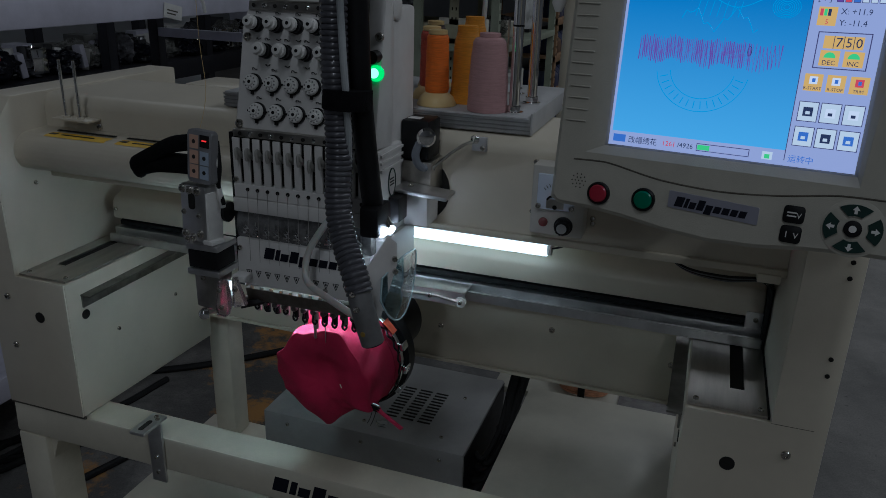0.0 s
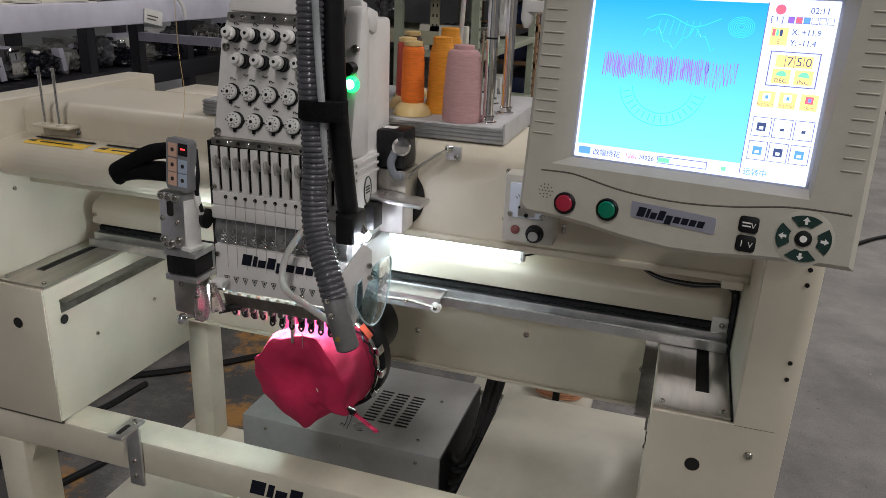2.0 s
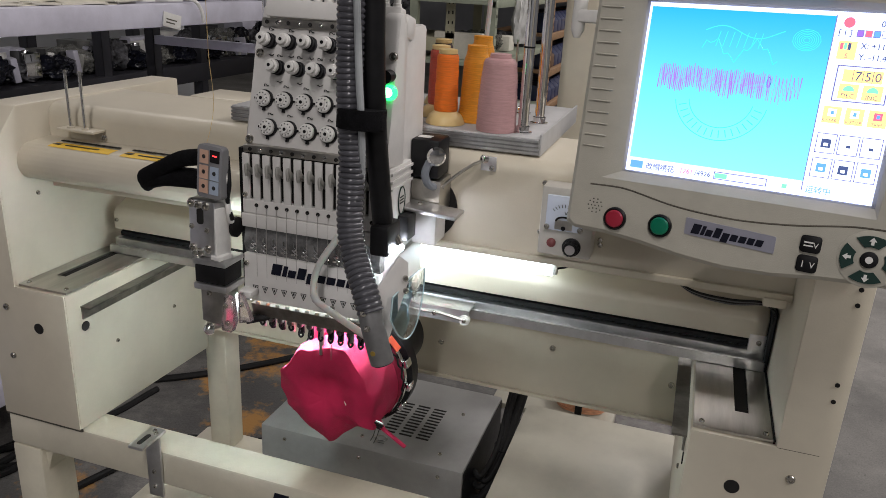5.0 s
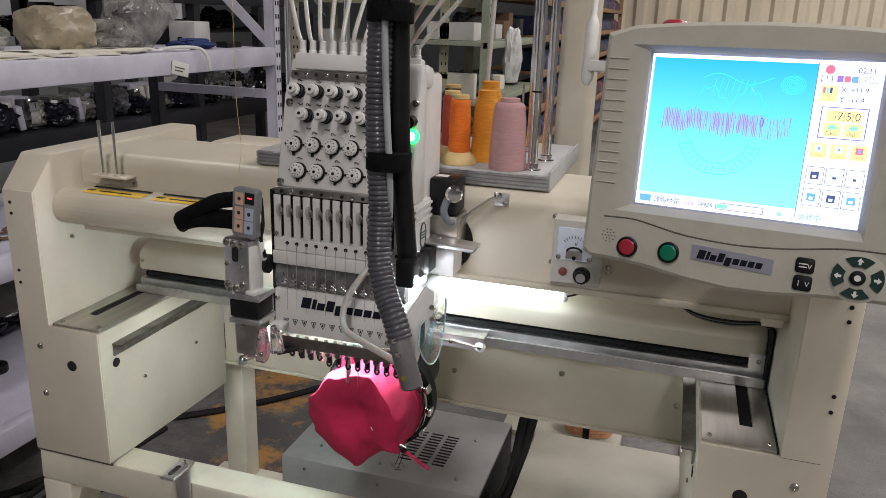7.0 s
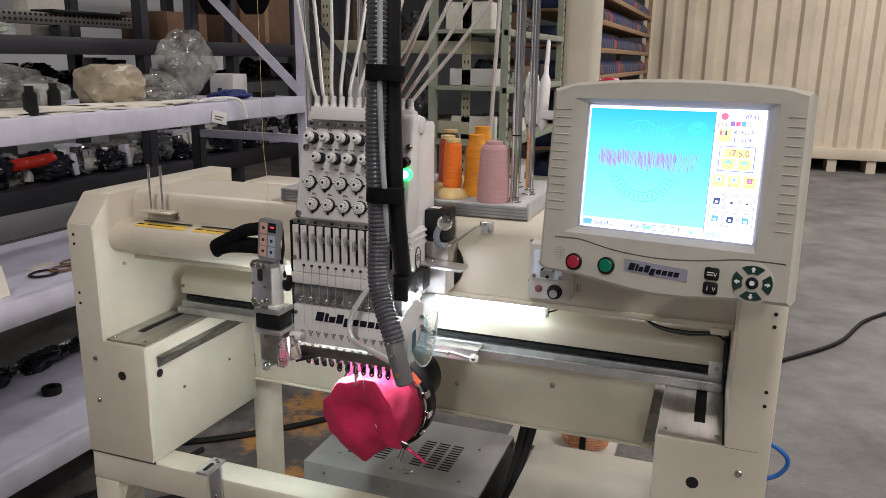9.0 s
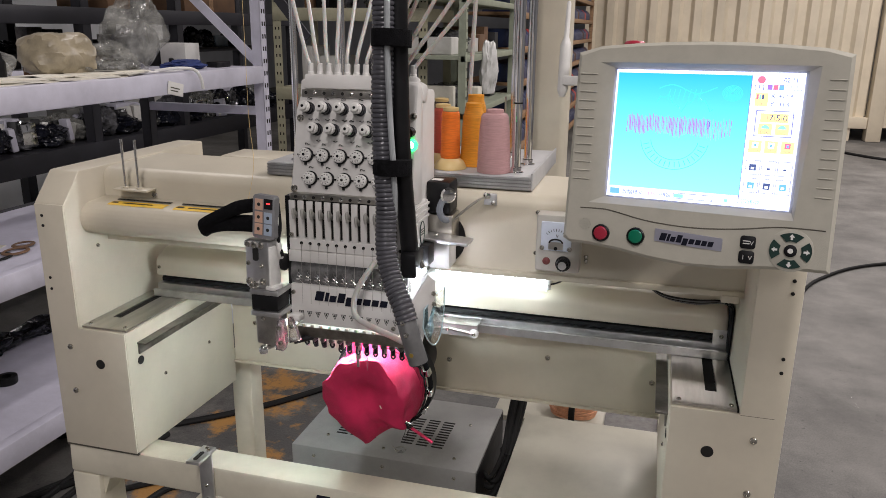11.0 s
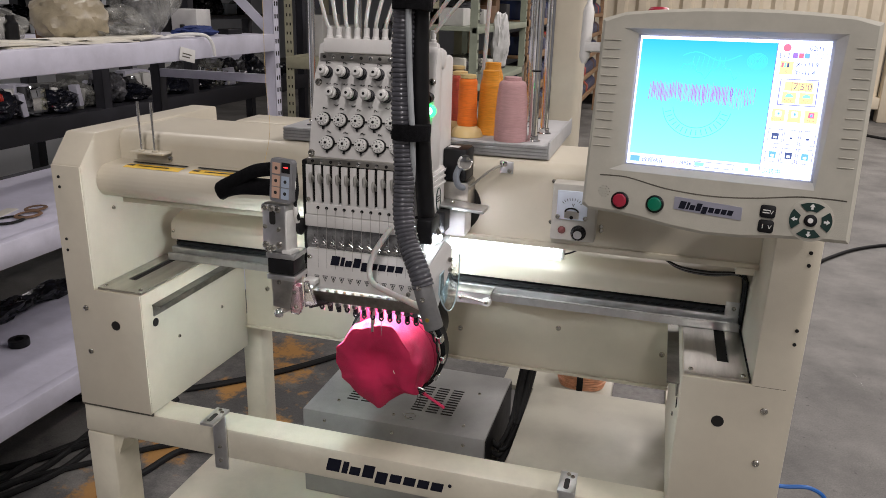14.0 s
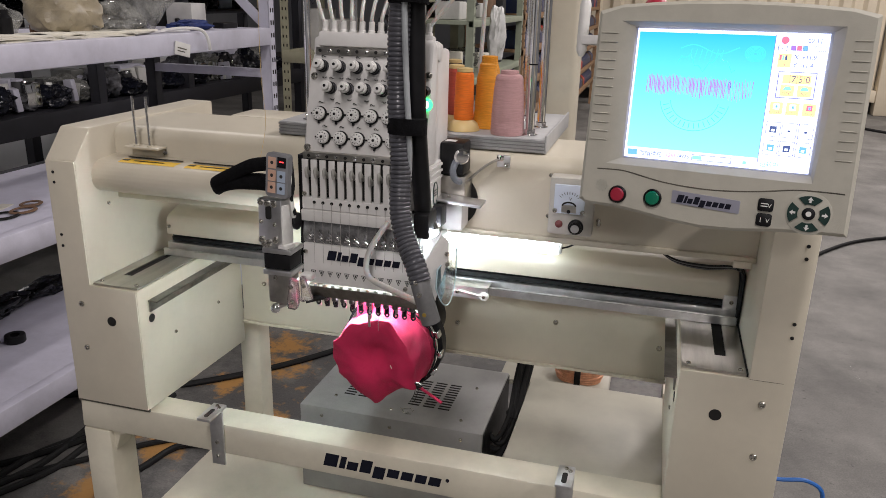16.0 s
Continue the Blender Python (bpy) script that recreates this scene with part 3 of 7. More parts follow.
lathe(kn, prof, (0.306, 0.077, 1.1345), (0, -1, 0), seg=36)
for i, v in enumerate(kn.verts):
    if 36 * 2 <= i < 36 * 4 and i % 3 == 0:
        v.co = Vector((0.306, v.co.y, 1.1345)) + (v.co - Vector((0.306, v.co.y, 1.1345))) * 0.92
k0 = part("knob", kn, BLACK, meter, "black fluted knob")
part("knob_cap", cyl((0.306, 0.0624, 1.1345), (0.306, 0.064, 1.1345), 0.0068), ALU, k0)
screws(meter, [(0.2565, 0.1115, 1.209), (0.2555, 0.1115, 1.139), (0.3395, 0.1115, 1.139)], SCREW_S)

# thread guide on the beam
guide = thing("thread_guide", (0.17, 0.11, 1.23), "steel thread guide rod with bracket on the beam", "thread guide")
part("bracket", moved(box(-0.011, 0.011, -0.004, 0.0, -0.010, 0.010, bev=0.001), pose(0.176, 0.1115, 1.226)), ALU, guide)
part("rod", tube(bmesh.new(), spline([(0.173, 0.100, 1.233), (0.158, 0.086, 1.226), (0.140, 0.076, 1.212), (0.118, 0.068, 1.190), (0.108, 0.066, 1.174)]), 0.0023, 8), STEEL, guide)
part("tip", lathe(bmesh.new(), [(0.002, -0.006), (0.0055, -0.003), (0.0055, 0.004), (0.002, 0.006)], (0.172, 0.099, 1.2335), (-0.6, -0.8, 0.2)), CHROME, guide)
screws(guide, [(0.181, 0.107, 1.221)], SCREW_S)
screws(stand, [(0.34, 0.1115, 1.132)], SCREW_S)

# tube light under the beam
lamp = thing("tube_light", (0.14, 0.16, 1.07), "lit white tube light under the upper beam", "tube light")
part("tube", cyl((-0.195, 0.180, 1.0620), (0.269, 0.180, 1.0620), 0.0125), LED, lamp)
part("end_cap", cyl((0.2692, 0.180, 1.0620), (0.2755, 0.180, 1.0620), 0.0102), WHITE, lamp)
part("holder", box(-0.2, 0.27, 0.169, 0.191, 1.0748, 1.0975, bev=0.001), WHITE, lamp)
part("wire", tube(bmesh.new(), spline([(0.2755, 0.18, 1.0620), (0.29, 0.172, 1.070), (0.31, 0.16, 1.086), (0.33, 0.165, 1.097)]), 0.0016, 6), BLACK, lamp)

# wiring under the beam at the open end
wires = thing("wire_bundle", (0.5, 0.15, 1.07), "thin grey wires hanging under the beam", "wires")
for k in range(4):
    d = 0.002 * k
    part("wire", tube(bmesh.new(), spline([(0.43, 0.150 + d, 1.094), (0.47, 0.148 + d, 1.074 - d), (0.52, 0.150 + d, 1.069 - d * 1.4), (0.56, 0.156 + d, 1.070 - d), (0.575, 0.165, 1.060), (0.5865, 0.186 + d, 1.040), (0.5868, 0.187 + d, 0.99)]), 0.0017, 6), TUBEGREY if k % 2 else RUBBER, wires)
part("cable_tab", box(0.556, 0.584, 0.10, 0.128, 1.086, 1.0976, bev=0.001), CREAM, wires)

# sliding carriage plate beside the head
car = thing("carriage_plate", (0.1, 0.2, 0.955), "bright steel carriage plate on the drive rail", "machine part")
part("plate", box(-0.03, 0.146, 0.170, 0.258, 0.9685, 0.9725, bev=0.001), ALU, car)
part("clamp", box(0.040, 0.140, 0.226, 0.250, 0.973, 0.980, bev=0.001), ALU, car)
for xx in (0.06, 0.125):
    part("peg", lathe(bmesh.new(), [(0.0055, 0), (0.0055, 0.006), (0.004, 0.008)], (xx, 0.236, 0.9798), seg=16), WHITE, car, "white plastic peg")
screws(car, [(0.095, 0.238, 0.98)], SCREW_S, (0, 0, 0))
part("lever", tube(bmesh.new(), [(-0.02, 0.164, 0.961), (0.06, 0.164, 0.961), (0.10, 0.162, 0.963), (0.135, 0.164, 0.957)], 0.0025, 8), STEEL, car)
part("roller", lathe(bmesh.new(), [(0.0085, 0), (0.0085, 0.007), (0.004, 0.0085)], (0.140, 0.170, 0.957), (0, -1, 0)), WHITE, car, "white roller on a pin")
part("front_strip", box(-0.03, 0.146, 0.165, 0.1695, 0.950, 0.9725), ALU, car)
screws(car, [(0.140, 0.1615, 0.957), (0.09, 0.1615, 0.962)], SCREW_S)


# ---- control unit and cabinet below ----
ctrl = thing("control_box", (-0.08, 0.39, 0.397), "grey metal control box with vent slots under the machine", "control box")
cb = part("body", box(-0.288, 0.132, 0.247, 0.540, 0.398, 0.611, bev=0.003), BOXGREY, ctrl)
part("side_cover", box(0.1322, 0.1335, 0.252, 0.536, 0.40, 0.606), BLACK, ctrl, "dark cable side")
slot = mesh_of(box(-0.0130, 0.0130, -0.0022, 0.0022, -0.0003, 0.0006), "vent_slot", HOLE)
for bxx in (-0.198, -0.164, -0.130, -0.044, -0.009, 0.026):
    for k in range(11):
        repeat("vent_slot", slot, pose(bxx, 0.322 + 0.0112 * k, 0.6112), cb)
screws(ctrl, [(0.075, 0.287, 0.611), (0.075, 0.437, 0.611), (-0.085, 0.285, 0.611), (-0.225, 0.305, 0.611), (-0.225, 0.437, 0.611)], SCREW_S, (0, 0, 0))
screws(ctrl, [(-0.235, 0.247, 0.590), (-0.075, 0.247, 0.590), (0.085, 0.247, 0.590), (-0.05, 0.247, 0.47)], SCREW_S)

cab = thing("steel_cabinet", (0.34, 0.38, 0.397), "olive-grey sheet-steel cabinet standing on the lower deck", "cabinet")
part("body", box(0.186, 0.500, 0.150, 0.556, 0.398, 0.598, bev=0.003), CABGREY, cab)
part("lip", box(0.4995, 0.5045, 0.150, 0.556, 0.560, 0.603, bev=0.001), CREAM2, cab)
part("hinge_slot", box(0.5046, 0.5055, 0.44, 0.49, 0.585, 0.597), HOLE, cab)
screws(cab, [(0.5045, 0.50, 0.58), (0.5045, 0.36, 0.58)], SCREW_S, (0, 90, 0))

bun = thing("cable_bundle", (0.16, 0.45, 0.5), "black control cables running up behind the control box", "cables")
for k, (dx, dy) in enumerate(((0, 0), (0.013, 0.006), (0.004, 0.016), (0.02, 0.018), (-0.008, 0.010))):
    part("cable", tube(bmesh.new(), spline([(0.134, 0.30 + dy * 2, 0.49 + 0.02 * k), (0.152 + dx * 0.4, 0.315 + dy, 0.51 + 0.012 * k), (0.166 + dx * 0.5, 0.38 + dy, 0.56 + 0.006 * k), (0.168 + dx, 0.47 + dy, 0.64), (0.178 + dx, 0.54 + dy, 0.73), (0.20 + dx, 0.56 + dy, 0.83)]), 0.0075 - 0.0006 * k, 9), RUBBER, bun)
for p in ((0.176, 0.40, 0.585), (0.182, 0.50, 0.69)):
    part("cable_tie", tube(bmesh.new(), [Vector(p) + Vector((0.021 * math.cos(radians(a)), 0.017 * math.sin(radians(a)), 0.004 * math.sin(radians(a)))) for a in range(0, 361, 30)], 0.0018, 6), BLACK, bun)
for k in range(3):
    part("thin_wire", tube(bmesh.new(), spline([(0.205, 0.565, 0.74), (0.222 + 0.01 * k, 0.56, 0.70), (0.238 + 0.008 * k, 0.585, 0.65 + 0.01 * k), (0.255 + 0.01 * k, 0.62, 0.60)]), 0.0016, 6), BLACK, bun)

coil = thing("wire_coil", (0.29, 0.72, 0.50), "flat coil of copper-coloured wire under the machine", "wire coil")
for k in range(6):
    part("turn", tube(bmesh.new(), [(0.293 + (0.053 + 0.0024 * (k % 3)) * math.cos(radians(a)), 0.635 + 0.040 * math.sin(radians(a)), 0.5805 + 0.0062 * k + 0.001 * math.sin(radians(3 * a + 60 * k))) for a in range(0, 361, 15)], 0.0036, 7), COPPER, coil)
part("clip", box(0.285, 0.300, 0.5875, 0.594, 0.578, 0.617, bev=0.001), BLACK, coil, "black plastic clip")
part("shelf_plate", box(0.10, 0.56, 0.575, 0.86, 0.562, 0.5755, bev=0.001), CABGREY, stand, "grey sheet steel rear shelf")
part("shelf_slot", box(0.372, 0.508, 0.578, 0.72, 0.576, 0.579), GUNMETAL, stand, "dark steel cover on the rear shelf")
part("shelf_divider", box(0.497, 0.5015, 0.560, 0.66, 0.5795, 0.606), CREAM2, stand)


# ---- embroidery head ----
head = thing("embroidery_head", (0, 0.05, 1.0), "ivory enamelled multi-needle embroidery head with tension knobs", "embroidery head")
part("arm_body", box(-0.085, 0.078, 0.012, 0.1115, 1.105, 1.405, bev=0.006), PANEL, head)
part("arm_nose", prism(bmesh.new(), [(0.0, 1.0), (0.111, 1.02), (0.111, 1.106), (0.0, 1.106)], 0.03, 0.082, bev=0.004), PANEL, head)
# side housing seen past the hose
sh = part("side_housing", prism(bmesh.new(), [(-0.038, 1.236), (0.022, 1.232), (0.026, 1.385), (0.020, 1.412), (0.012, 1.424), (0.000, 1.418)], 0.060, 0.084, bev=0.005), PANEL, head)
part("side_lower", prism(bmesh.new(), [(-0.030, 1.140), (0.050, 1.160), (0.050, 1.234), (-0.030, 1.234)], 0.060, 0.085, bev=0.003), PANEL, head)
for k in range(3):
    part("vent_rib", box(0.0855, 0.0875, -0.025, 0.048, 1.206 + 0.010 * k, 1.2095 + 0.010 * k), PANEL, sh)
badge = part("approval_badge", moved(lathe(bmesh.new(), [(1.0, 0), (1.0, 1.0)], (0, 0, 0), seg=28), pose(0.0852, 0.012, 1.186, 0, 90, 0) @ Matrix.Diagonal((0.019, 0.012, 0.0008, 1))), CARTON, head, "oval white sticker with green rim")
rim = bmesh.new()
tube(rim, [(0.0862, 0.012 + 0.0115 * math.cos(radians(a)), 1.186 + 0.0185 * math.sin(radians(a))) for a in range(0, 361, 15)], 0.0009, 6)
part("sticker_rim", rim, DARKGREEN, badge)
for zz in (1.183, 1.187, 1.191):
    part("print_bar", box(0.0861, 0.0866, 0.005, 0.019, zz - 0.0009, zz + 0.0009), INK, badge)
screws(head, [(0.0853, 0.034, 1.166)], SCREW_M, (0, 90, 0))
# signal lamp
sig = part("signal_lamp", lathe(bmesh.new(), [(0.0098, 0), (0.0098, 0.004), (0.0075, 0.008), (0.003, 0.010)], (0.0790, -0.020, 1.330), (0, -1, 0.1)), GREENLED, head, "lit green signal lamp")
part("lamp_core", lathe(bmesh.new(), [(0.006, 0), (0.006, 0.002), (0.002, 0.0034)], (0.0790, -0.0285, 1.331), (0, -1, 0.1)), GREENCORE, sig)
screws(head, [(0.0785, -0.010, 1.372), (0.0785, -0.037, 1.245)], SCREW_M, (83, 0, 0))
part("socket_cap", cyl((0.075, -0.028, 1.349), (0.075, -0.010, 1.349), 0.008), BLACK, head)

# sloping tension panel
TP = Matrix(((1, 0, 0, -0.122), (0, 0.2425, -0.9701, -0.030), (0, 0.9701, 0.2425, 1.247), (0, 0, 0, 1)))


def onp(u, v, w=0.0):
    return TP @ Vector((u, v, w))


tp_poly = [(0, 0), (0.205, 0), (0.205, 0.154), (0.006, 0.154), (0.002, 0.13)]
tension = part("tension_panel", moved(prism(bmesh.new(), tp_poly, -0.012, 0.0, "z", bev=0.003), TP), PANEL, head)
part("thread_comb", moved(box(0.010, 0.20, 0.152, 0.163, -0.006, 0.004, bev=0.001), TP), STEEL, head, "steel thread comb")
part("manifold", moved(box(0.012, 0.20, 0.165, 0.188, -0.016, 0.002, bev=0.003), TP), PANEL, head)
part("top_block", moved(box(-0.004, 0.205, 0.154, 0.184, -0.045, -0.0165, bev=0.006), TP), PANEL, head)
comb_hole = mesh_of(cyl((0, 0, -0.001), (0, 0, 0.0012), 0.0026, seg=10), "comb_hole", HOLE)
ball = mesh_of(lathe(bmesh.new(), [(0.0034, 0), (0.0030, 0.002), (0.0014, 0.0036)], (0, 0, 0), seg=12), "comb_stud", CHROME)
for k in range(12):
    repeat("comb_stud" if k % 2 else "comb_hole", ball if k % 2 else comb_hole, TP @ Matrix.Translation((0.018 + 0.0155 * k, 0.1575, 0.0042)), tension)
sock = mesh_of(lathe(bmesh.new(), [(0.0056, -0.004), (0.0056, 0.004), (0.0046, 0.005), (0.0046, 0.017), (0.0036, 0.018)], (0, 0, 0), seg=16), "socket", WHITE)
for k in range(12):
    a = Vector(onp(0.020 + 0.0155 * k, 0.188, -0.006))
    repeat("tube_socket", sock, Matrix.Translation(a) @ pose(0, 0, 0, -6), head)
    tx = -0.215 + 0.040 * k + (0.02 if k > 6 else 0)
    ty = 0.02 + (0.12 if k < 8 else 0.02)
    part("thread_tube", tube(bmesh.new(), spline([a + Vector((0, 0, 0.012)), a + Vector((0.1 * (tx - a.x), 0.006, 0.035)), (a.x * 0.5 + tx * 0.5, 0.5 * (a.y + ty), 1.545), (tx, ty, 1.668)]), 0.0031, 9), MILKY, head)


POST_D = mesh_of(lathe(bmesh.new(), [(0.0098, 0.0), (0.0098, 0.0025), (0.0075, 0.003), (0.0075, 0.009), (0.0095, 0.0095), (0.0095, 0.0115), (0.006, 0.012), (0.006, 0.016)], (0, 0, 0), seg=22), "tension_spring", mat("dark spring steel", (0.05, 0.05, 0.055), 0.28, 0.8, var=0.2, bump=0))
POST_W = mesh_of(lathe(bmesh.new(), [(0.0088, 0.016), (0.0088, 0.021), (0.0078, 0.022), (0.0066, 0.022), (0.0062, 0.027), (0.0045, 0.0275), (0.0022, 0.0272), (0.0020, 0.0245)], (0, 0, 0), seg=22), "tension_cap", WHITE)
DISC_D = mesh_of(lathe(bmesh.new(), [(0.0118, 0.0), (0.0118, 0.003), (0.0105, 0.004), (0.0092, 0.005)], (0, 0, 0), seg=24), "tension_disc", BLACK)
dw = lathe(bmesh.new(), [(0.0102, 0.005), (0.0102, 0.0085), (0.0090, 0.0100), (0.0048, 0.0105), (0.0044, 0.0125), (0.0020, 0.0126)], (0, 0, 0), seg=24)
DISC_W = mesh_of(dw, "tension_dial", WHITE)
DOT = mesh_of(cyl((0, 0, -0.0005), (0, 0, 0.0006), 0.0009, seg=8), "dial_dot", mat("grey dial print", (0.16, 0.16, 0.16), 0.5, bump=0))
HUB = mesh_of(cyl((0, 0, 0), (0, 0, 0.0006), 0.0022, seg=12), "dial_hub", BLACK)
STEM = mesh_of(bx(box(-0.0015, 0.0015, -0.0155, -0.010, 0.0, 0.004), -0.0150, 0.0150, -0.0013, 0.0013, 0.0, 0.0032), "dial_stem", BLACK)
HOOK = mesh_of(tube(bmesh.new(), spline([(-0.003, 0, 0.001), (-0.002, 0.002, 0.003), (0.0005, 0.002, 0.003), (0.002, 0.0005, 0.002), (0.004, 0.001, 0.001)], 4), 0.0006, 6), "thread_eyelet", mat("dark eyelet wire", (0.06, 0.06, 0.06), 0.3, 0.9, bump=0))
for row, (u0, v, kind) in enumerate(((0.0235, 0.134, 0), (0.0395, 0.101, 0), (0.0243, 0.060, 1), (0.0340, 0.0235, 1))):
    for k in range(6):
        m = TP @ Matrix.Translation((u0 + 0.0288 * k, v, 0.0)) @ pose(0, 0, 0, 0, 0, 17 * k + 40 * row)
        if kind == 0:
            o = repeat("tension_post", POST_D, m, tension, "white capped tension post with dark spring")
            repeat("tension_cap", POST_W, m, o)
            o2 = repeat("dial_hub", HUB, m @ Matrix.Translation((0, 0, 0.0270)), o)
        else:
            o = repeat("tension_disc", DISC_D, m, tension, "white numbered tension dial on a black disc")
            repeat("tension_dial", DISC_W, m, o)
            repeat("dial_hub", HUB, m @ Matrix.Translation((0, 0, 0.0123)), o)
            for q in range(10):
                repeat("dial_dot", DOT, m @ Matrix.Translation((0.0072 * math.cos(q * 0.628), 0.0072 * math.sin(q * 0.628), 0.0105)), o)
            repeat("dial_stem", STEM, TP @ Matrix.Translation((u0 + 0.0288 * k, v, 0.0)), o)
        repeat("thread_eyelet", HOOK, TP @ Matrix.Translation((u0 + 0.0288 * k, v + (0.0165 if kind else 0.014), 0.0)), tension)
        if kind == 0:
            repeat("thread_eyelet", HOOK, TP @ Matrix.Translation((u0 + 0.004 + 0.0288 * k, v - 0.0165, 0.0)) @ pose(0, 0, 0, 0, 0, 180), tension)
screws(tension, [tuple(onp(0.010, 0.118)), tuple(onp(0.007, 0.006))], SCREW_M, (76, 0, 0))

# take-up lever case
part("lever_rail", box(-0.119, 0.072, -0.040, -0.024, 1.2375, 1.2475, bev=0.001), STEEL, head, "steel thread guide rail")
for k in range(12):
    repeat("comb_stud" if k % 2 else "comb_hole", ball if k % 2 else comb_hole, pose(-0.108 + 0.0155 * k, -0.0402, 1.2425, 90), head)
case_bm = bmesh.new()
top = 1.236
bx(case_bm, -0.122, 0.0755, -0.041, -0.030, 1.1545, 1.1745, bev=0.0012, seg=1)
case = part("lever_case", case_bm, PANEL, head, "ivory slotted lever cover")
slat = mesh_of(box(-0.0055, 0.0055, -0.0018, 0.0018, 1.1735, top, bev=0.0010, seg=2), "slat", PANEL)
for k in range(13):
    repeat("slat", slat, pose(-0.1152 + 0.0152 * k, -0.0392, 0), case)
part("case_foot", box(-0.124, 0.0775, -0.0425, -0.028, 1.1345, 1.154, bev=0.0018), PANEL, case)
part("case_shadow", box(-0.120, 0.074, -0.0352, -0.018, 1.1755, 1.234), HOLE, head)
part("case_side", box(-0.132, -0.1225, -0.030, 0.012, 1.02, 1.24), BLACK, head)
lev = tube(bmesh.new(), spline([(0, 0.008, -0.018), (0, -0.006, -0.006), (0, -0.0135, 0.001), (0, -0.0145, -0.006), (0, -0.013, -0.013)], 5), 0.0021, 8, flat=1.6)
LEVER = mesh_of(lev, "take_up_lever", mat("grey cast lever", (0.46, 0.45, 0.42), 0.4, 0.5, var=0.08, bump=0.02))
for k in range(12):
    repeat("take_up_lever", LEVER, pose(-0.1075 + 0.0152 * k - 0.0015, -0.036, 1.222 - (0.006 if k == 7 else 0)), case)
    repeat("thread_hole", comb_hole, pose(-0.1005 + 0.0152 * k, -0.0412, 1.167, 90), case)
screws(case, [(-0.117, -0.0412, 1.180)], SCREW_S)
THREAD = mat("fine thread", (0.30, 0.28, 0.26), 0.6, bump=0)
for k in range(0, 12, 1):
    part("thread", cyl((-0.1005 + 0.0152 * k, -0.0428, 1.167), (-0.1015 + 0.0152 * k, -0.0440, 1.065), 0.0003, seg=5), THREAD, case)

# clear strip with check springs
part("guide_strip", prism(bmesh.new(), [(-0.034, 1.134), (-0.022, 1.134), (-0.022, 1.0965), (-0.036, 1.0965), (-0.040, 1.111)], -0.123, 0.078), mat("smoky guide strip", (0.26, 0.26, 0.26), 0.2, 0.5, var=0.3, scale=60, bump=0.05), head, "smoky strip with check springs")
spring = bmesh.new()
tube(spring, spline([(0, 0, 0.010), (0.002, -0.004, 0.004), (0.006, -0.004, 0.001), (0.003, -0.005, -0.003), (-0.002, -0.004, -0.001), (0.004, -0.003, -0.008)], 5), 0.0009, 6)
bx(spring, -0.004, 0.004, -0.004, 0.0, -0.0115, -0.008)
SPR = mesh_of(spring, "check_spring", CHROME)
for k in range(12):
    repeat("check_spring", SPR, pose(-0.109 + 0.0155 * k, -0.0385, 1.1125) @ Matrix.Scale(0.78, 4), head)
    repeat("check_spring", SPR, pose(-0.103 + 0.0155 * k, -0.0395, 1.1050, 0, 160, 0) @ Matrix.Scale(0.7, 4), head)

# name plate with needle marks
plate = part("needle_plate_cover", prism(bmesh.new(), [(-0.0425, 1.0965), (-0.030, 1.0965), (-0.030, 1.030), (-0.0455, 1.030)], -0.122, 0.079, bev=0.0012), PANEL, head, "white cover with printed triangles")
brand_bars(pose(-0.081, -0.0446, 1.0725, 87), plate, 0.127, 0.0160)
tri = bmesh.new()
for a, b in (((-0.0042, 0.0044), (0.0042, 0.0044)), ((0.0042, 0.0044), (0.0, -0.0048)), ((0.0, -0.0048), (-0.0042, 0.0044))):
    tube(tri, [(a[0], a[1], 0.0002), (b[0], b[1], 0.0002)], 0.0005, 5)
bx(tri, -0.0010, 0.0010, -0.0004, 0.0030, 0, 0.0004)
TRI = mesh_of(tri, "needle_mark", INK)
for k in range(12):
    repeat("needle_mark", TRI, pose(-0.104 + 0.0148 * k, -0.0448, 1.0475, 87), plate)
screws(plate, [(-0.117, -0.0438, 1.083), (0.0135, -0.0452, 1.0395), (0.056, -0.0452, 1.0385)], SCREW_S)
part("front_beam_bar", prism(bmesh.new(), [(-0.046, 1.0245), (-0.026, 1.0245), (-0.020, 1.004), (-0.040, 1.004)], -0.112, 0.086, bev=0.001), mat("tarnished bar steel", (0.30, 0.27, 0.24), 0.35, 1.0, var=0.2, scale=30, bump=0.05), head, "steel needle guard bar")
foot = bmesh.new()
tube(foot, spline([(0, 0.004, 0.022), (0, 0.0, 0.010), (0, -0.001, 0.002), (0.0, -0.003, -0.004), (0.0035, -0.004, -0.007), (0.0065, -0.003, -0.004), (0.005, -0.002, -0.001)], 4), 0.0016, 7)
FOOT = mesh_of(foot, "presser_foot", BLACK)
BOLT = mesh_of(lathe(bmesh.new(), [(0.0045, 0), (0.0045, 0.004), (0.0032, 0.006), (0.0015, 0.0064)], (0, 0, 0), seg=14), "needle_clamp", GUNMETAL)
WTAB = mesh_of(box(-0.0032, 0.0032, -0.002, 0.0, -0.0022, 0.0022, bev=0.001), "white_tab", MILKY)
for k in range(12):
    xx = -0.103 + 0.0152 * k
    part("needle_bar", cyl((xx, -0.028, 1.004), (xx, -0.028, 0.984 if k != 6 else 0.972), 0.0040, seg=12), BLACK if k % 3 else STEEL, head)
    repeat("needle_clamp", BOLT, pose(xx, -0.0315, 0.999, 90), head)
    repeat("presser_foot", FOOT, pose(xx, -0.034, 0.990 + (0.007 if k < 4 else 0)), head)
    repeat("white_tab", WTAB, pose(xx + 0.003, -0.0455, 1.027), head)
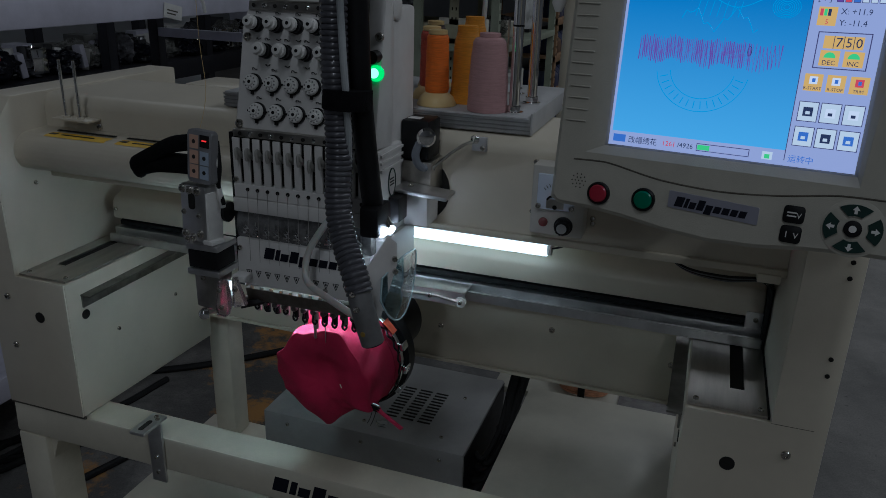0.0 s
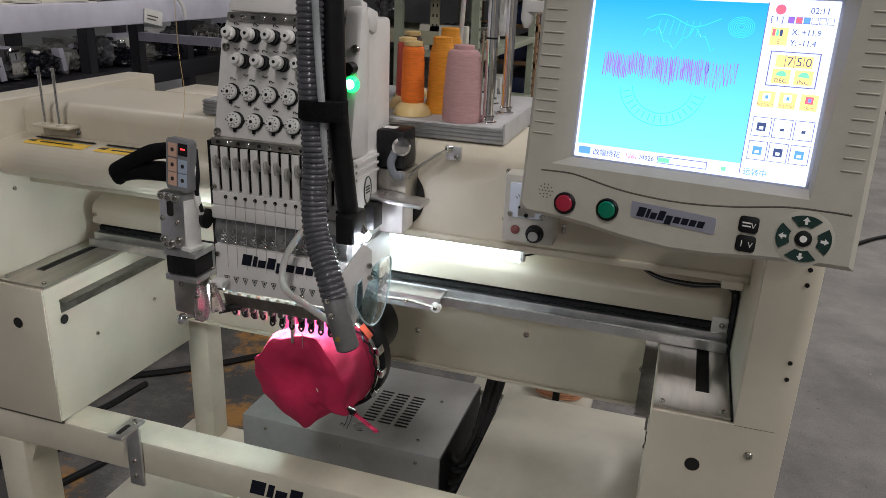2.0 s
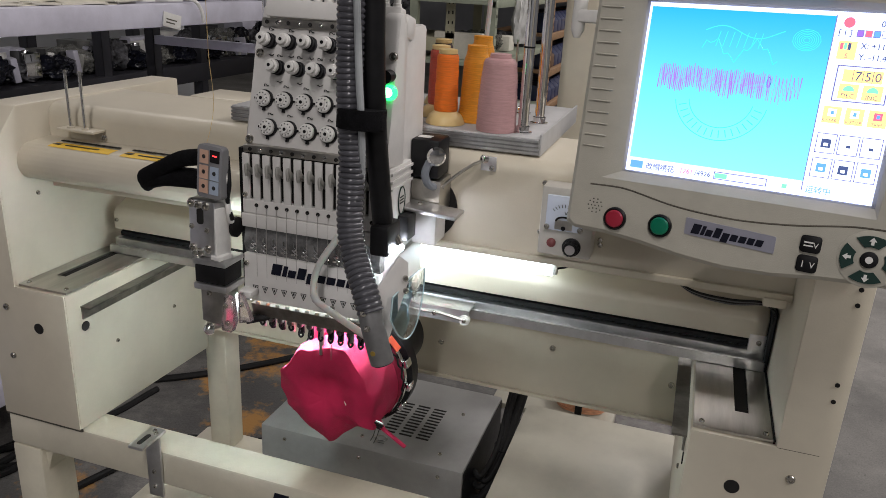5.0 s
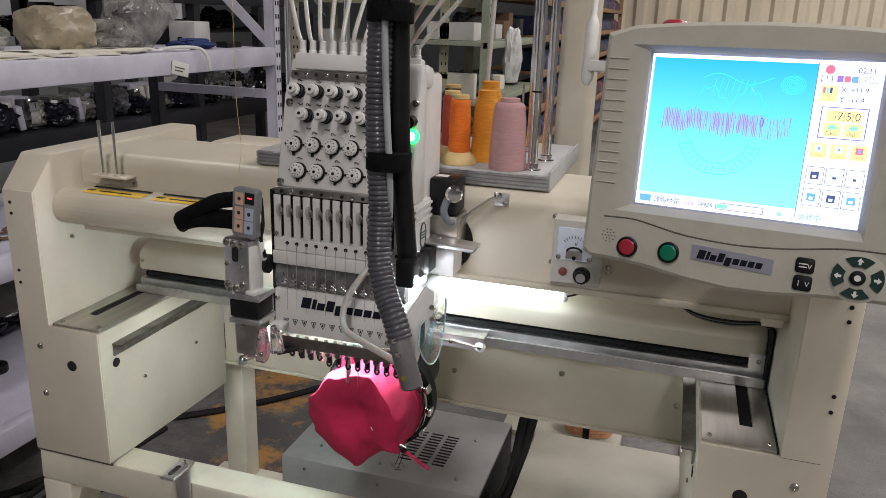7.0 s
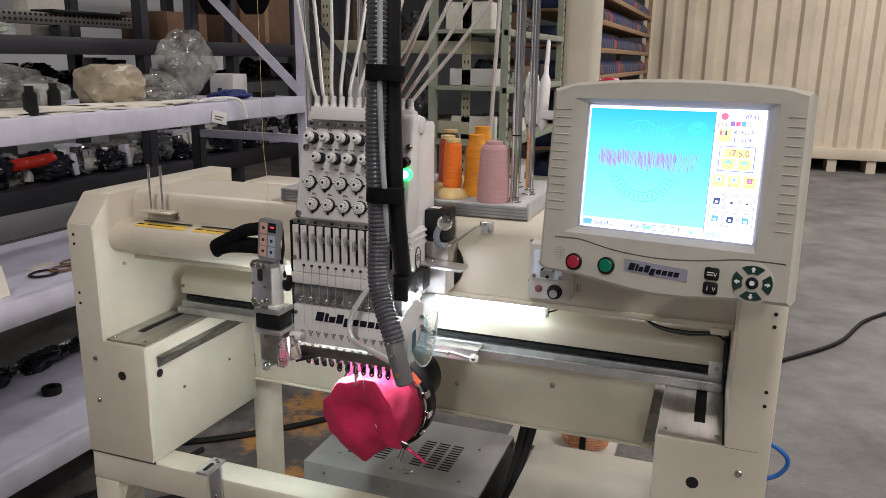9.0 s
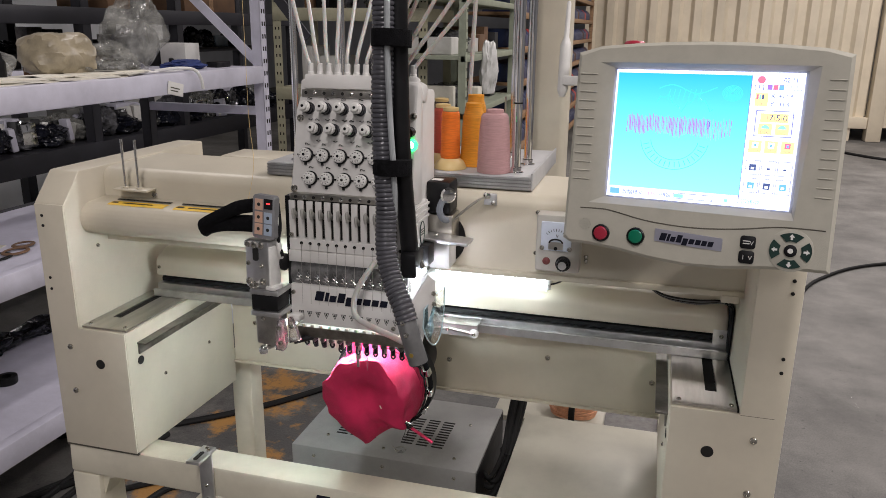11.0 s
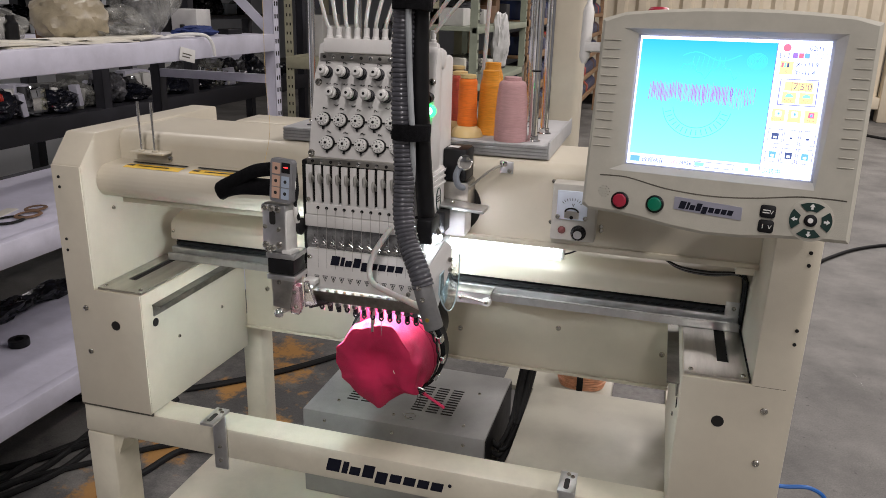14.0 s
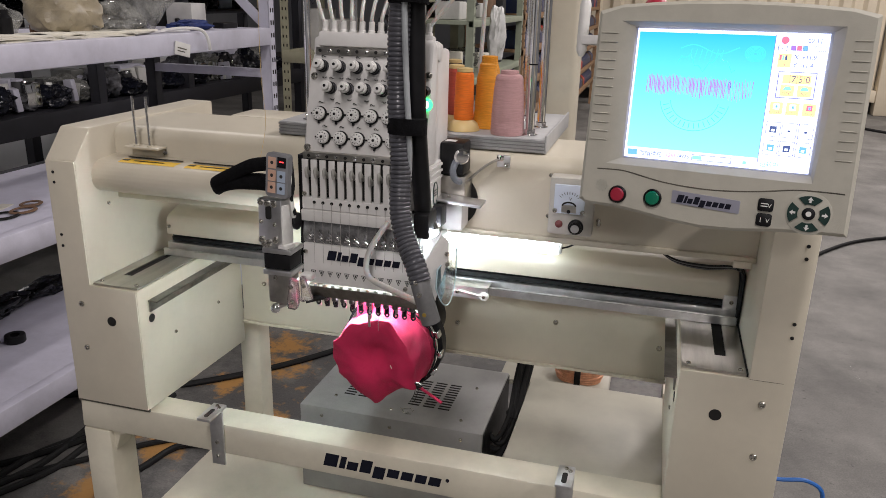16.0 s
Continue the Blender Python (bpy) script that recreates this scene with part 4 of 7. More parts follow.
part("needle_shank", cyl((-0.012, -0.030, 1.0), (-0.012, -0.030, 0.957), 0.0022, seg=10), STEEL, head)
part("needle", cyl((0.004, -0.030, 0.985), (0.004, -0.030, 0.952), 0.0012, 0.0005, seg=8), CHROME, head)

# black trunk, hose, gooseneck lamp tube
trunk = part("cable_trunk", tube(bmesh.new(), spline([(0.083, -0.040, 1.16), (0.083, -0.056, 1.22), (0.080, -0.070, 1.32), (0.077, -0.072, 1.45), (0.076, -0.07, 1.62), (0.078, -0.05, 1.80)]), 0.0135, 14, flat=1.0), BLACK, head, "thick black cable trunk")
lampb = part("lamp_block", box(0.074, 0.099, -0.066, -0.020, 1.132, 1.172, bev=0.004), BLACK, head, "black work light block")
for wx, wy, wz, wr in ((0.098, -0.046, 1.137, 0.0080), (0.092, -0.010, 1.128, 0.0070)):
    part("work_light", lathe(bmesh.new(), [(wr, 0), (wr, 0.004), (wr * 0.5, 0.006)], (wx, wy, wz), (0.75, -0.1, -0.65), seg=18), LEDSPOT, lampb, "small lit white work light")
part("work_strip", box(-0.092, 0.060, 0.022, 0.034, 1.012, 1.0165), LEDSTRIP, head, "lit white strip under the head")
# Added emitter block with no known lamp behind it; brightens the left inner panel.
part("added_end_glow", box(-0.104, -0.092, 0.018, 0.034, 0.996, 1.0105, bev=0.002), END_GLOW, head, "added glowing block that brightens the left inner panel")
part("lens_housing", cyl((0.090, -0.03, 1.152), (0.099, -0.032, 1.138), 0.008), CHROME, lampb)

hose = thing("corrugated_hose", (0.06, -0.1, 1.3), "grey corrugated hose strapped to the head", "hose")
hp = spline([(0.062, -0.075, 1.80), (0.060, -0.085, 1.60), (0.059, -0.086, 1.49), (0.058, -0.090, 1.415), (0.060, -0.095, 1.337), (0.066, -0.10, 1.257), (0.0685, -0.11, 1.192), (0.080, -0.122, 1.153), (0.102, -0.140, 1.118), (0.113, -0.147, 1.094)], 60)
acc, dist = [0.0], 0.0
for a, b in zip(hp, hp[1:]):
    dist += (b - a).length
    acc.append(dist)
rid = bmesh.new()
pts = []
step = 0.00082
cur = 0
for k in range(int(dist / step)):
    while cur < len(acc) - 2 and acc[cur + 1] < k * step:
        cur += 1
    f = (k * step - acc[cur]) / max(1e-9, acc[cur + 1] - acc[cur])
    pts.append(hp[cur].lerp(hp[cur + 1], f))
npt = len(pts)
tube(rid, pts, lambda s: 0.0140 + 0.0023 * math.sqrt(abs(math.sin(s * (npt - 1) * step / 0.0066 * math.pi))), 20)
part("hose", rid, HOSE, hose)
part("lamp_tube", tube(bmesh.new(), spline([(0.108, -0.144, 1.104), (0.117, -0.150, 1.080), (0.124, -0.151, 1.058), (0.131, -0.151, 1.036)]), 0.0142, 20), TUBEGREY, hose, "smooth grey tube end")
part("tube_mouth", cyl((0.1312, -0.151, 1.0358), (0.1316, -0.151, 1.0345), 0.0125), BLACK, hose)
part("tube_sticker", cyl((0.1245, -0.1655, 1.052), (0.1245, -0.164, 1.052), 0.0032, seg=12), mat("brown yellow sticker", (0.30, 0.20, 0.03), 0.5, bump=0), hose)
for z, xc, yc in ((1.308, 0.071, -0.086), (1.487, 0.069, -0.080)):
    part("strap", moved(prism(bmesh.new(), [(p[0] - 0.028, p[1] - 0.030) for p in rounded(0.056, 0.060, 0.024)], -0.0115, 0.0115, "z", bev=0.001), pose(xc, yc, z, -4, 2, 12)), FELT, hose, "black hook-and-loop strap")
part("grey_conduit", tube(bmesh.new(), spline([(0.072, -0.098, 1.80), (0.070, -0.100, 1.55), (0.071, -0.103, 1.45), (0.076, -0.106, 1.36), (0.079, -0.106, 1.315), (0.080, -0.104, 1.27), (0.078, -0.10, 1.23)]), 0.0042, 10), mat("pale grey conduit", (0.33, 0.35, 0.36), 0.4, bump=0.02), hose)
part("white_tube", tube(bmesh.new(), spline([(0.030, -0.052, 1.150), (0.022, -0.058, 1.138), (0.006, -0.066, 1.110), (0.000, -0.072, 1.085), (0.010, -0.085, 1.067), (0.045, -0.105, 1.062), (0.085, -0.135, 1.065), (0.112, -0.148, 1.062)]), 0.0046, 12), MILKY, hose, "thin white air tube")
arm = part("lamp_arm", moved(prism(bmesh.new(), [(-0.012, -0.045), (0.000, -0.050), (0.012, -0.02), (0.034, 0.045), (0.034, 0.072), (0.022, 0.082), (-0.006, 0.045), (-0.012, 0.0)], -0.0015, 0.0015, "y", bev=0.0005), pose(0.118, -0.128, 1.075, 0, 0, 48)), PANEL, hose, "pale metal lamp bracket")
screws(hose, [(0.1095, -0.1605, 1.098), (0.1165, -0.165, 1.082)], SCREW_S, (80, 0, 30))
screws(hose, [(0.140, -0.108, 1.128), (0.1405, -0.107, 1.112)], SCREW_S, (80, 0, 48))
gd = bmesh.new()
shield = [(-0.125, 1.108), (-0.080, 1.118), (-0.030, 1.112), (-0.014, 1.104), (-0.012, 1.090), (-0.024, 1.064), (-0.046, 1.044), (-0.070, 1.036), (-0.092, 1.040), (-0.112, 1.056), (-0.128, 1.080)]
mid = gd.verts.new((0.139, -0.072, 1.078))
ring_ = [gd.verts.new((0.136 - 1.6 * (p[0] + 0.07) ** 2, p[0], p[1])) for p in spline([(a, b, 0) for a, b in shield], 4)]
inner = [gd.verts.new(v.co.lerp(mid.co, 0.5) + Vector((0.0015, 0, 0))) for v in ring_]
for i in range(len(ring_)):
    j = (i + 1) % len(ring_)
    gd.faces.new((ring_[i], ring_[j], inner[j], inner[i]))
    gd.faces.new((inner[i], inner[j], mid))
edge = [v.co.copy() for v in ring_]
bmesh.ops.solidify(gd, geom=gd.faces, thickness=0.002)
eg = part("eye_guard", gd, GUARD, head, "blue tinted clear eye guard")
part("guard_rim", tube(bmesh.new(), edge + edge[:1], 0.0012, 6), mat("pale guard edge", (0.45, 0.58, 0.62), 0.15, var=0.05, bump=0), eg)

# motor block on the far side of the head
mot = thing("thread_motor", (0.1, 0.08, 1.2), "black stepper motor and plate beside the head", "motor")
part("motor", box(0.078, 0.119, 0.060, 0.108, 1.206, 1.260, bev=0.004), BLACK, mot)
part("motor_cap", lathe(bmesh.new(), [(0.013, 0), (0.013, 0.010), (0.010, 0.013), (0.004, 0.014)], (0.113, 0.062, 1.240), (0.55, -1, 0)), CHROME, mot)
part("label", box(0.084, 0.102, 0.070, 0.085, 1.2602, 1.2608), CARTON, mot)
part("shield", box(0.084, 0.119, 0.060, 0.105, 1.112, 1.156, bev=0.002), PANEL, mot)
part("side_tray", moved(box(-0.005, 0.083, -0.010, 0.030, -0.0015, 0.004, bev=0.001), pose(0.076, 0.030, 1.172, 0, 4, 0)), ALU, mot, "aluminium side tray")
part("tray_back", box(0.080, 0.122, 0.062, 0.1105, 1.158, 1.204, bev=0.001), STEEL, mot)
part("port_hole", cyl((0.084, 0.1095, 1.152), (0.084, 0.1114, 1.152), 0.050, seg=40), HOLE, mot)
part("cable", tube(bmesh.new(), spline([(0.108, 0.055, 1.232), (0.104, 0.050, 1.216), (0.109, 0.054, 1.200), (0.118, 0.078, 1.192)]), 0.0055, 10), mat("grey flex", (0.20, 0.22, 0.25), 0.4, bump=0.02), mot)
part("connector", box(0.0855, 0.101, 0.0, 0.03, 1.134, 1.168, bev=0.002), BLACK, mot)
screws(mot, [(0.102, 0.04, 1.175)], SCREW_S, (0, 0, 0))

# colour-change unit on the near side
unit = thing("colour_change_unit", (-0.15, -0.05, 1.0), "aluminium colour-change unit with keypad and motor", "machine unit")
KP = pose(-0.1670, -0.078, 1.181, 86, 2, -8)
kp = part("keypad", moved(prism(bmesh.new(), rounded(0.041, 0.069, 0.005), -0.012, 0.0, "z", bev=0.001), KP), mat("grey keypad case", (0.26, 0.26, 0.27), 0.4, 0.3, bump=0.05), unit, "grey keypad with orange and blue keys")
part("display", moved(box(0.0215, 0.0370, 0.048, 0.064, 0.0002, 0.001), KP), BLACK, kp)
part("digit", moved(box(0.0260, 0.0330, 0.056, 0.0575, 0.001, 0.0016), KP), REDLED, kp, "lit red display dash")
for u, v, mm in ((0.0045, 0.045, KEYORANGE), (0.0045, 0.025, KEYORANGE), (0.0045, 0.006, KEYORANGE), (0.0220, 0.025, KEYBLUE), (0.0220, 0.006, KEYBLUE)):
    part("key", moved(box(u, u + 0.0145, v, v + 0.0175, 0.0002, 0.001), KP), mm, kp)
    part("key_print", moved(lathe(bmesh.new(), [(0.0028, 0), (0.0028, 0.0004)], (u + 0.0072, v + 0.009, 0.001), seg=12), KP), INK, kp)
UN = pose(-0.182, -0.080, 1.098, 88, 0, -8)
blk = part("gear_block", moved(box(0, 0.045, 0, 0.078, -0.030, 0.0, bev=0.0025), UN), ALU, unit)
part("window", moved(prism(bmesh.new(), [(0.015 + p[0], 0.045 + p[1]) for p in rounded(0.011, 0.022, 0.004)], 0.0, 0.0008, "z"), UN), HOLE, blk)
for u, v in ((0.006, 0.072), (0.018, 0.071), (0.031, 0.071), (0.006, 0.040), (0.032, 0.038), (0.007, 0.010), (0.020, 0.006), (0.033, 0.012), (0.012, 0.004)):
    repeat("screw", SCREW_M if v > 0.07 or v < 0.02 else SCREW_S, UN @ Matrix.Translation((u, v, 0)), blk)
part("slide", moved(box(0.0455, 0.0490, 0.004, 0.070, -0.026, 0.002, bev=0.001), UN), WHITE, unit, "white nylon slide")
part("slide_foot", moved(box(0.040, 0.056, 0.000, 0.006, -0.02, 0.004, bev=0.001), UN), WHITE, unit)
part("cam_disc", cyl((-0.130, -0.050, 1.135), (-0.1255, -0.050, 1.135), 0.014), BLACK, unit)
part("wire_loom", tube(bmesh.new(), spline([(-0.128, -0.066, 1.225), (-0.126, -0.07, 1.205), (-0.131, -0.064, 1.185), (-0.126, -0.068, 1.165), (-0.128, -0.06, 1.145)]), 0.004, 8), WHITE, unit)
part("wire_loom", tube(bmesh.new(), spline([(-0.127, -0.064, 1.235), (-0.122, -0.07, 1.20), (-0.127, -0.068, 1.175), (-0.122, -0.066, 1.15)]), 0.003, 8), BLACK, unit)
mt = part("stepper", box(-0.170, -0.124, -0.088, -0.046, 1.062, 1.088, bev=0.002), BLACK, unit, "black stepper motor")
part("stepper_flange", box(-0.172, -0.121, -0.090, -0.044, 1.0885, 1.0975, bev=0.002), ALU, mt)
part("stepper_flange", box(-0.172, -0.121, -0.090, -0.044, 1.052, 1.0615, bev=0.002), ALU, mt)
screws(unit, [(-0.166, -0.084, 1.0975), (-0.130, -0.084, 1.0975)], SCREW_S, (0, 0, 0))
part("lower_bracket", prism(bmesh.new(), [(-0.170, 1.0), (-0.136, 0.996), (-0.128, 1.010), (-0.128, 1.051), (-0.170, 1.051)], -0.078, -0.050, "y", bev=0.002), STEEL, unit, "plain steel bracket")
screws(unit, [(-0.156, -0.078, 1.044)], SCREW_S)
trm = part("trimmer", moved(prism(bmesh.new(), [(0, 0), (0.014, 0.0), (0.018, 0.014), (0.013, 0.050), (0.002, 0.052), (-0.002, 0.012)], -0.006, 0.006, "y", bev=0.001), pose(-0.132, -0.082, 0.996, 0, 4, 0)), PINKPLAS, unit, "pink tinted clear plastic trimmer lever")
part("trimmer_arm", moved(prism(bmesh.new(), [(0, 0), (0.020, 0.004), (0.016, 0.020), (0.010, 0.044), (0.004, 0.044)], -0.004, 0.004, "y", bev=0.001), pose(-0.114, -0.070, 1.004, 0, -6, 0)), PINKPLAS, trm)
screws(unit, [(-0.124, -0.0885, 1.035), (-0.122, -0.0885, 1.010), (-0.108, -0.0745, 1.034)], SCREW_S)
part("nylon_cap", box(-0.120, -0.098, -0.066, -0.046, 1.040, 1.050, bev=0.003), WHITE, unit)
part("axle", cyl((-0.158, -0.078, 0.990), (-0.112, -0.030, 1.004), 0.0038, seg=12), STEEL, unit)
part("roller", lathe(bmesh.new(), [(0.004, -0.006), (0.0085, -0.004), (0.0085, 0.002), (0.006, 0.006), (0.002, 0.008)], (-0.158, -0.080, 0.990), (-0.6, -0.8, 0), seg=20), CHROME, unit, "small chrome roller")
part("bracket_tail", tube(bmesh.new(), [(-0.118, -0.05, 0.998), (-0.085, -0.03, 1.004)], 0.006, 8), BLACK, unit)

strap = thing("cable_sleeve", (-0.22, -0.02, 1.19), "black fabric cable sleeve looped to the keypad", "cable")
part("sleeve", tube(bmesh.new(), spline([(-0.172, -0.060, 1.228), (-0.200, -0.062, 1.222), (-0.235, -0.058, 1.205), (-0.268, -0.052, 1.188), (-0.275, -0.046, 1.180)]), 0.0085, 12, flat=1.3), FELT, strap)
part("sleeve", tube(bmesh.new(), spline([(-0.170, -0.056, 1.196), (-0.195, -0.056, 1.196), (-0.235, -0.052, 1.192), (-0.262, -0.048, 1.184), (-0.276, -0.040, 1.176)]), 0.0105, 12, flat=1.3), FELT, strap)

# ---- cap on its driver ----
cap = thing("baseball_cap", (0.007, 0.0, 0.8), "raspberry red cotton cap clamped on the cap driver", "cap")


FOLDS = [(-180, 0.0795), (-147, 0.075), (-121, 0.072), (-104, 0.079), (-92, 0.086), (-79, 0.068), (-62, 0.055), (-42, 0.063), (-31, 0.083), (-14, 0.073), (15, 0.070), (47, 0.074), (62, 0.084), (71, 0.092), (82, 0.085), (101, 0.083), (125, 0.083), (155, 0.080), (180, 0.0795)]


def fold_radius(a):
    """Straight folds between the corners of the crumpled rim (angle, distance from the middle)."""
    a = (a + 180) % 360 - 180
    for (a0, r0), (a1, r1) in zip(FOLDS, FOLDS[1:]):
        if a0 <= a <= a1:
            p0, p1 = Vector((r0 * math.cos(radians(a0)), r0 * math.sin(radians(a0)))), Vector((r1 * math.cos(radians(a1)), r1 * math.sin(radians(a1))))
            d, e = Vector((math.cos(radians(a)), math.sin(radians(a)))), p1 - p0
            return abs((p0.x * e.y - p0.y * e.x) / (d.x * e.y - d.y * e.x))
    return 0.08


def cap_body():
    """Side wall from the driver to a crumpled rim, then the shallow dented crown facing the operator."""
    bm = bmesh.new()
    n, m = 120, 52
    rings = []
    for j in range(m + 1):
        s = j / m
        side = min(1.0, s / 0.55)
        top = max(0.0, (s - 0.55) / 0.45)
        ring = []
        for i in range(n):
            t = 2 * math.pi * i / n
            ct, st = math.cos(t), math.sin(t)

            def near(deg, wid):
                d = (t - radians(deg) + math.pi) % (2 * math.pi) - math.pi
                return math.exp(-(d / radians(wid)) ** 2)
            rim = 0.083 - 0.006 * side
            rr = rim * (1 - side ** 1.6) + fold_radius(math.degrees(t)) * side ** 1.6
            rr *= 1 - top ** 1.15
            cx, cz = -0.012 + 0.002 * side, 0.872 + 0.008 * side
            x, z = cx + rr * ct, cz + rr * st
            y = 0.080 - 0.093 * side - 0.013 * side * st * (1 - top)
            dome = math.sin(min(1.0, top * 1.6) * math.pi / 2)
            y -= 0.016 * dome
            if top > 0:
                dent = 0.022 * math.exp(-((x + 0.012) / 0.036) ** 2 - ((z - 0.905) / 0.030) ** 2) + 0.010 * math.exp(-((x - 0.020) / 0.016) ** 2 - ((z - 0.860) / 0.045) ** 2) - 0.006 * math.exp(-((x + 0.035) / 0.018) ** 2 - ((z - 0.875) / 0.05) ** 2)
                y += dent * min(1, top * 4)
            f = 0.0045 * noise.noise(Vector((x * 24, y * 18, z * 24 + 3))) + 0.0018 * noise.noise(Vector((x * 60, y * 50, z * 60)))
            f *= 1 - top ** 3
            g = 0.0022 * side * (1 - top) * math.sin(9 * t + 3 * noise.noise(Vector((ct * 2, st * 2, 1.0))) + 8 * side)
            k = (f + g) * min(1, 3 * s)
            ring.append(bm.verts.new((x + ct * k, y + f * 0.9 * (1 if top else 0), z + st * k)))
        rings.append(ring)
    for a, b in zip(rings, rings[1:-1]):
        for i in range(n):
            k = (i + 1) % n
            bm.faces.new((a[i], a[k], b[k], b[i]))
    bm.faces.new(rings[-2])
    for v in rings[-1]:
        bm.verts.remove(v)
    return bm


crown = part("crown", cap_body(), CAPRED, cap)
part("back_panel", prism(bmesh.new(), [(-0.064, 0.925), (-0.035, 0.945), (-0.030, 0.985), (-0.062, 0.985)], 0.040, 0.046, "y", bev=0.001), CAPRED, cap)
st_ = []
for k in range(26):
    t = radians(-35 + 5.0 * k)
    st_.append((-0.012 + 0.0838 * math.cos(t), 0.062, 0.8735 + 0.0828 * math.sin(t)))
part("seam_stitching", tube(bmesh.new(), st_, 0.0007, 5), CAPDARK, cap, "stitched seam line")
part("strap_end", tube(bmesh.new(), spline([(0.058, 0.020, 0.838), (0.070, 0.006, 0.836), (0.088, 0.000, 0.830), (0.110, -0.004, 0.820)]), 0.0055, 8, flat=0.25), CAPRED, cap, "loose end of the cap strap")
bk = part("buckle", moved(box(-0.007, 0.007, -0.0022, 0.0022, -0.006, 0.006, bev=0.001), pose(0.064, 0.002, 0.843, 20, 25, 20)), CHROME, cap, "small chrome strap buckle")
for k in range(3):
    part("buckle_bar", moved(box(-0.008, 0.008, -0.0032, -0.0024, -0.0055 + 0.0042 * k, -0.0035 + 0.0042 * k), pose(0.064, 0.002, 0.843, 20, 25, 20)), BLACK, bk)
part("thread_end", tube(bmesh.new(), spline([(0.060, 0.004, 0.836), (0.059, -0.002, 0.826), (0.056, -0.006, 0.818)]), 0.0006, 5), INK, cap)
part("thread_end", tube(bmesh.new(), spline([(0.066, 0.004, 0.836), (0.064, -0.002, 0.824), (0.061, -0.006, 0.815)]), 0.0006, 5), INK, cap)
lint = part("lint", moved(box(-0.0006, 0.0006, -0.0006, 0.0, -0.003, 0.003), pose(0.028, -0.034, 0.890, 0, -25, 0)), PAPER, cap)
clip = thing("wire_clip", (-0.03, 0.3, 0.611), "small bent wire clip lying on the control box", "wire clip")
part("wire", tube(bmesh.new(), spline([(-0.068, 0.296, 0.613), (-0.05, 0.282, 0.613), (-0.035, 0.290, 0.613), (-0.045, 0.300, 0.613), (-0.06, 0.290, 0.614), (-0.05, 0.275, 0.614), (-0.036, 0.277, 0.613)]), 0.0009, 6), CHROME, clip)

drv = thing("cap_driver", (0.0, 0.12, 0.88), "black and chrome ring of the cap driver behind the cap", "cap driver")
ring = bmesh.new()
for r0, r1, y0, y1 in ((0.0850, 0.0945, 0.094, 0.118),):
    lathe(ring, [(r0, 0), (r1, 0), (r1, y1 - y0), (r0, y1 - y0), (r0, 0.0001)], (-0.012, y0, 0.874), (0, 1, 0), seg=48)
part("driver_ring", ring, BLACK, drv)
band = bmesh.new()
lathe(band, [(0.0822, 0), (0.0880, 0), (0.0890, 0.004), (0.0880, 0.016), (0.0822, 0.016), (0.0822, 0.0001)], (-0.012, 0.078, 0.874), (0, 1, 0), seg=48)
part("clamp_band", band, CHROME, drv, "chrome clamping band")
part("drum", cyl((-0.012, 0.119, 0.874), (-0.012, 0.24, 0.874), 0.060, seg=36), BLACK, drv)
for a in (-28, -4, 20):
    t = radians(a)
    part("clamp_clip", moved(box(-0.006, 0.006, -0.009, 0.009, -0.003, 0.004, bev=0.0012), Matrix.Translation((-0.012 + 0.0925 * math.cos(t), 0.086, 0.874 + 0.0925 * math.sin(t))) @ pose(0, 0, 0, 0, 90 - a, 0)), CHROME, drv)
part("red_tag", moved(box(-0.012, 0.012, -0.008, 0.008, 0, 0.001), Matrix.Translation((-0.012 + 0.0900 * math.cos(0.75), 0.083, 0.874 + 0.0900 * math.sin(0.75))) @ pose(0, 0, 0, 0, 47, 0)), mat("orange red sticker", (0.75, 0.10, 0.04), 0.4, bump=0), drv, "orange-red sticker")
hk = [(-0.012 + 0.0850 * math.cos(t) * 1.02, 0.073 + 0.003 * math.sin(26 * t), 0.873 + 0.0850 * math.sin(t)) for t in [radians(-60 + 1.5 * k) for k in range(90)]]
part("elastic_teeth", tube(bmesh.new(), hk, 0.0016, 6), BLACK, drv)


# ---- control panel with screen ----
EX, UPV = Vector((0.9845, -0.1751, 0.0095)), Vector((0.0122, 0.1221, 0.9924))
NRM = EX.cross(UPV).normalized()
UPV = NRM.cross(EX).normalized()
MON = Matrix(((EX.x, UPV.x, NRM.x, 0.380), (EX.y, UPV.y, NRM.y, -0.155), (EX.z, UPV.z, NRM.z, 1.301), (0, 0, 0, 1)))
mon = thing("operator_console", (0.48, -0.12, 1.23), "warm grey plastic operator console with lit colour screen", "console")
SW, SH = 0.2115, 0.1553


def outline(d=0.0):
    top = [(0.258 - d, 0.176 - d)] + [(x, 0.1885 - d - 26 * 0.0048 * ((x - 0.106) ** 2) * 3.2) for x in (0.23, 0.19, 0.15, 0.106, 0.06, 0.02, -0.02)] + [(-0.048 + d, 0.174 - d)]
    bottom = [(-0.0505 + d, -0.0590 + d), (-0.041, -0.0640 + d), (-0.008, -0.0648 + d), (0.0245, -0.0680 + d), (0.063, -0.0738 + d), (0.104, -0.0770 + d), (0.145, -0.0752 + d), (0.185, -0.0700 + d), (0.222, -0.0672 + d), (0.2615 - d, -0.0662 + d)]
    return bottom + top


hs = bmesh.new()
out = outline()
inn = [(-0.020, -0.010), (0.2175, -0.010), (0.2265, 0.1628), (-0.0205, 0.1628)]
prism(hs, out, -0.055, -0.013, "z")
body = part("rear_shell", moved(hs, MON), PLASTIC, mon)
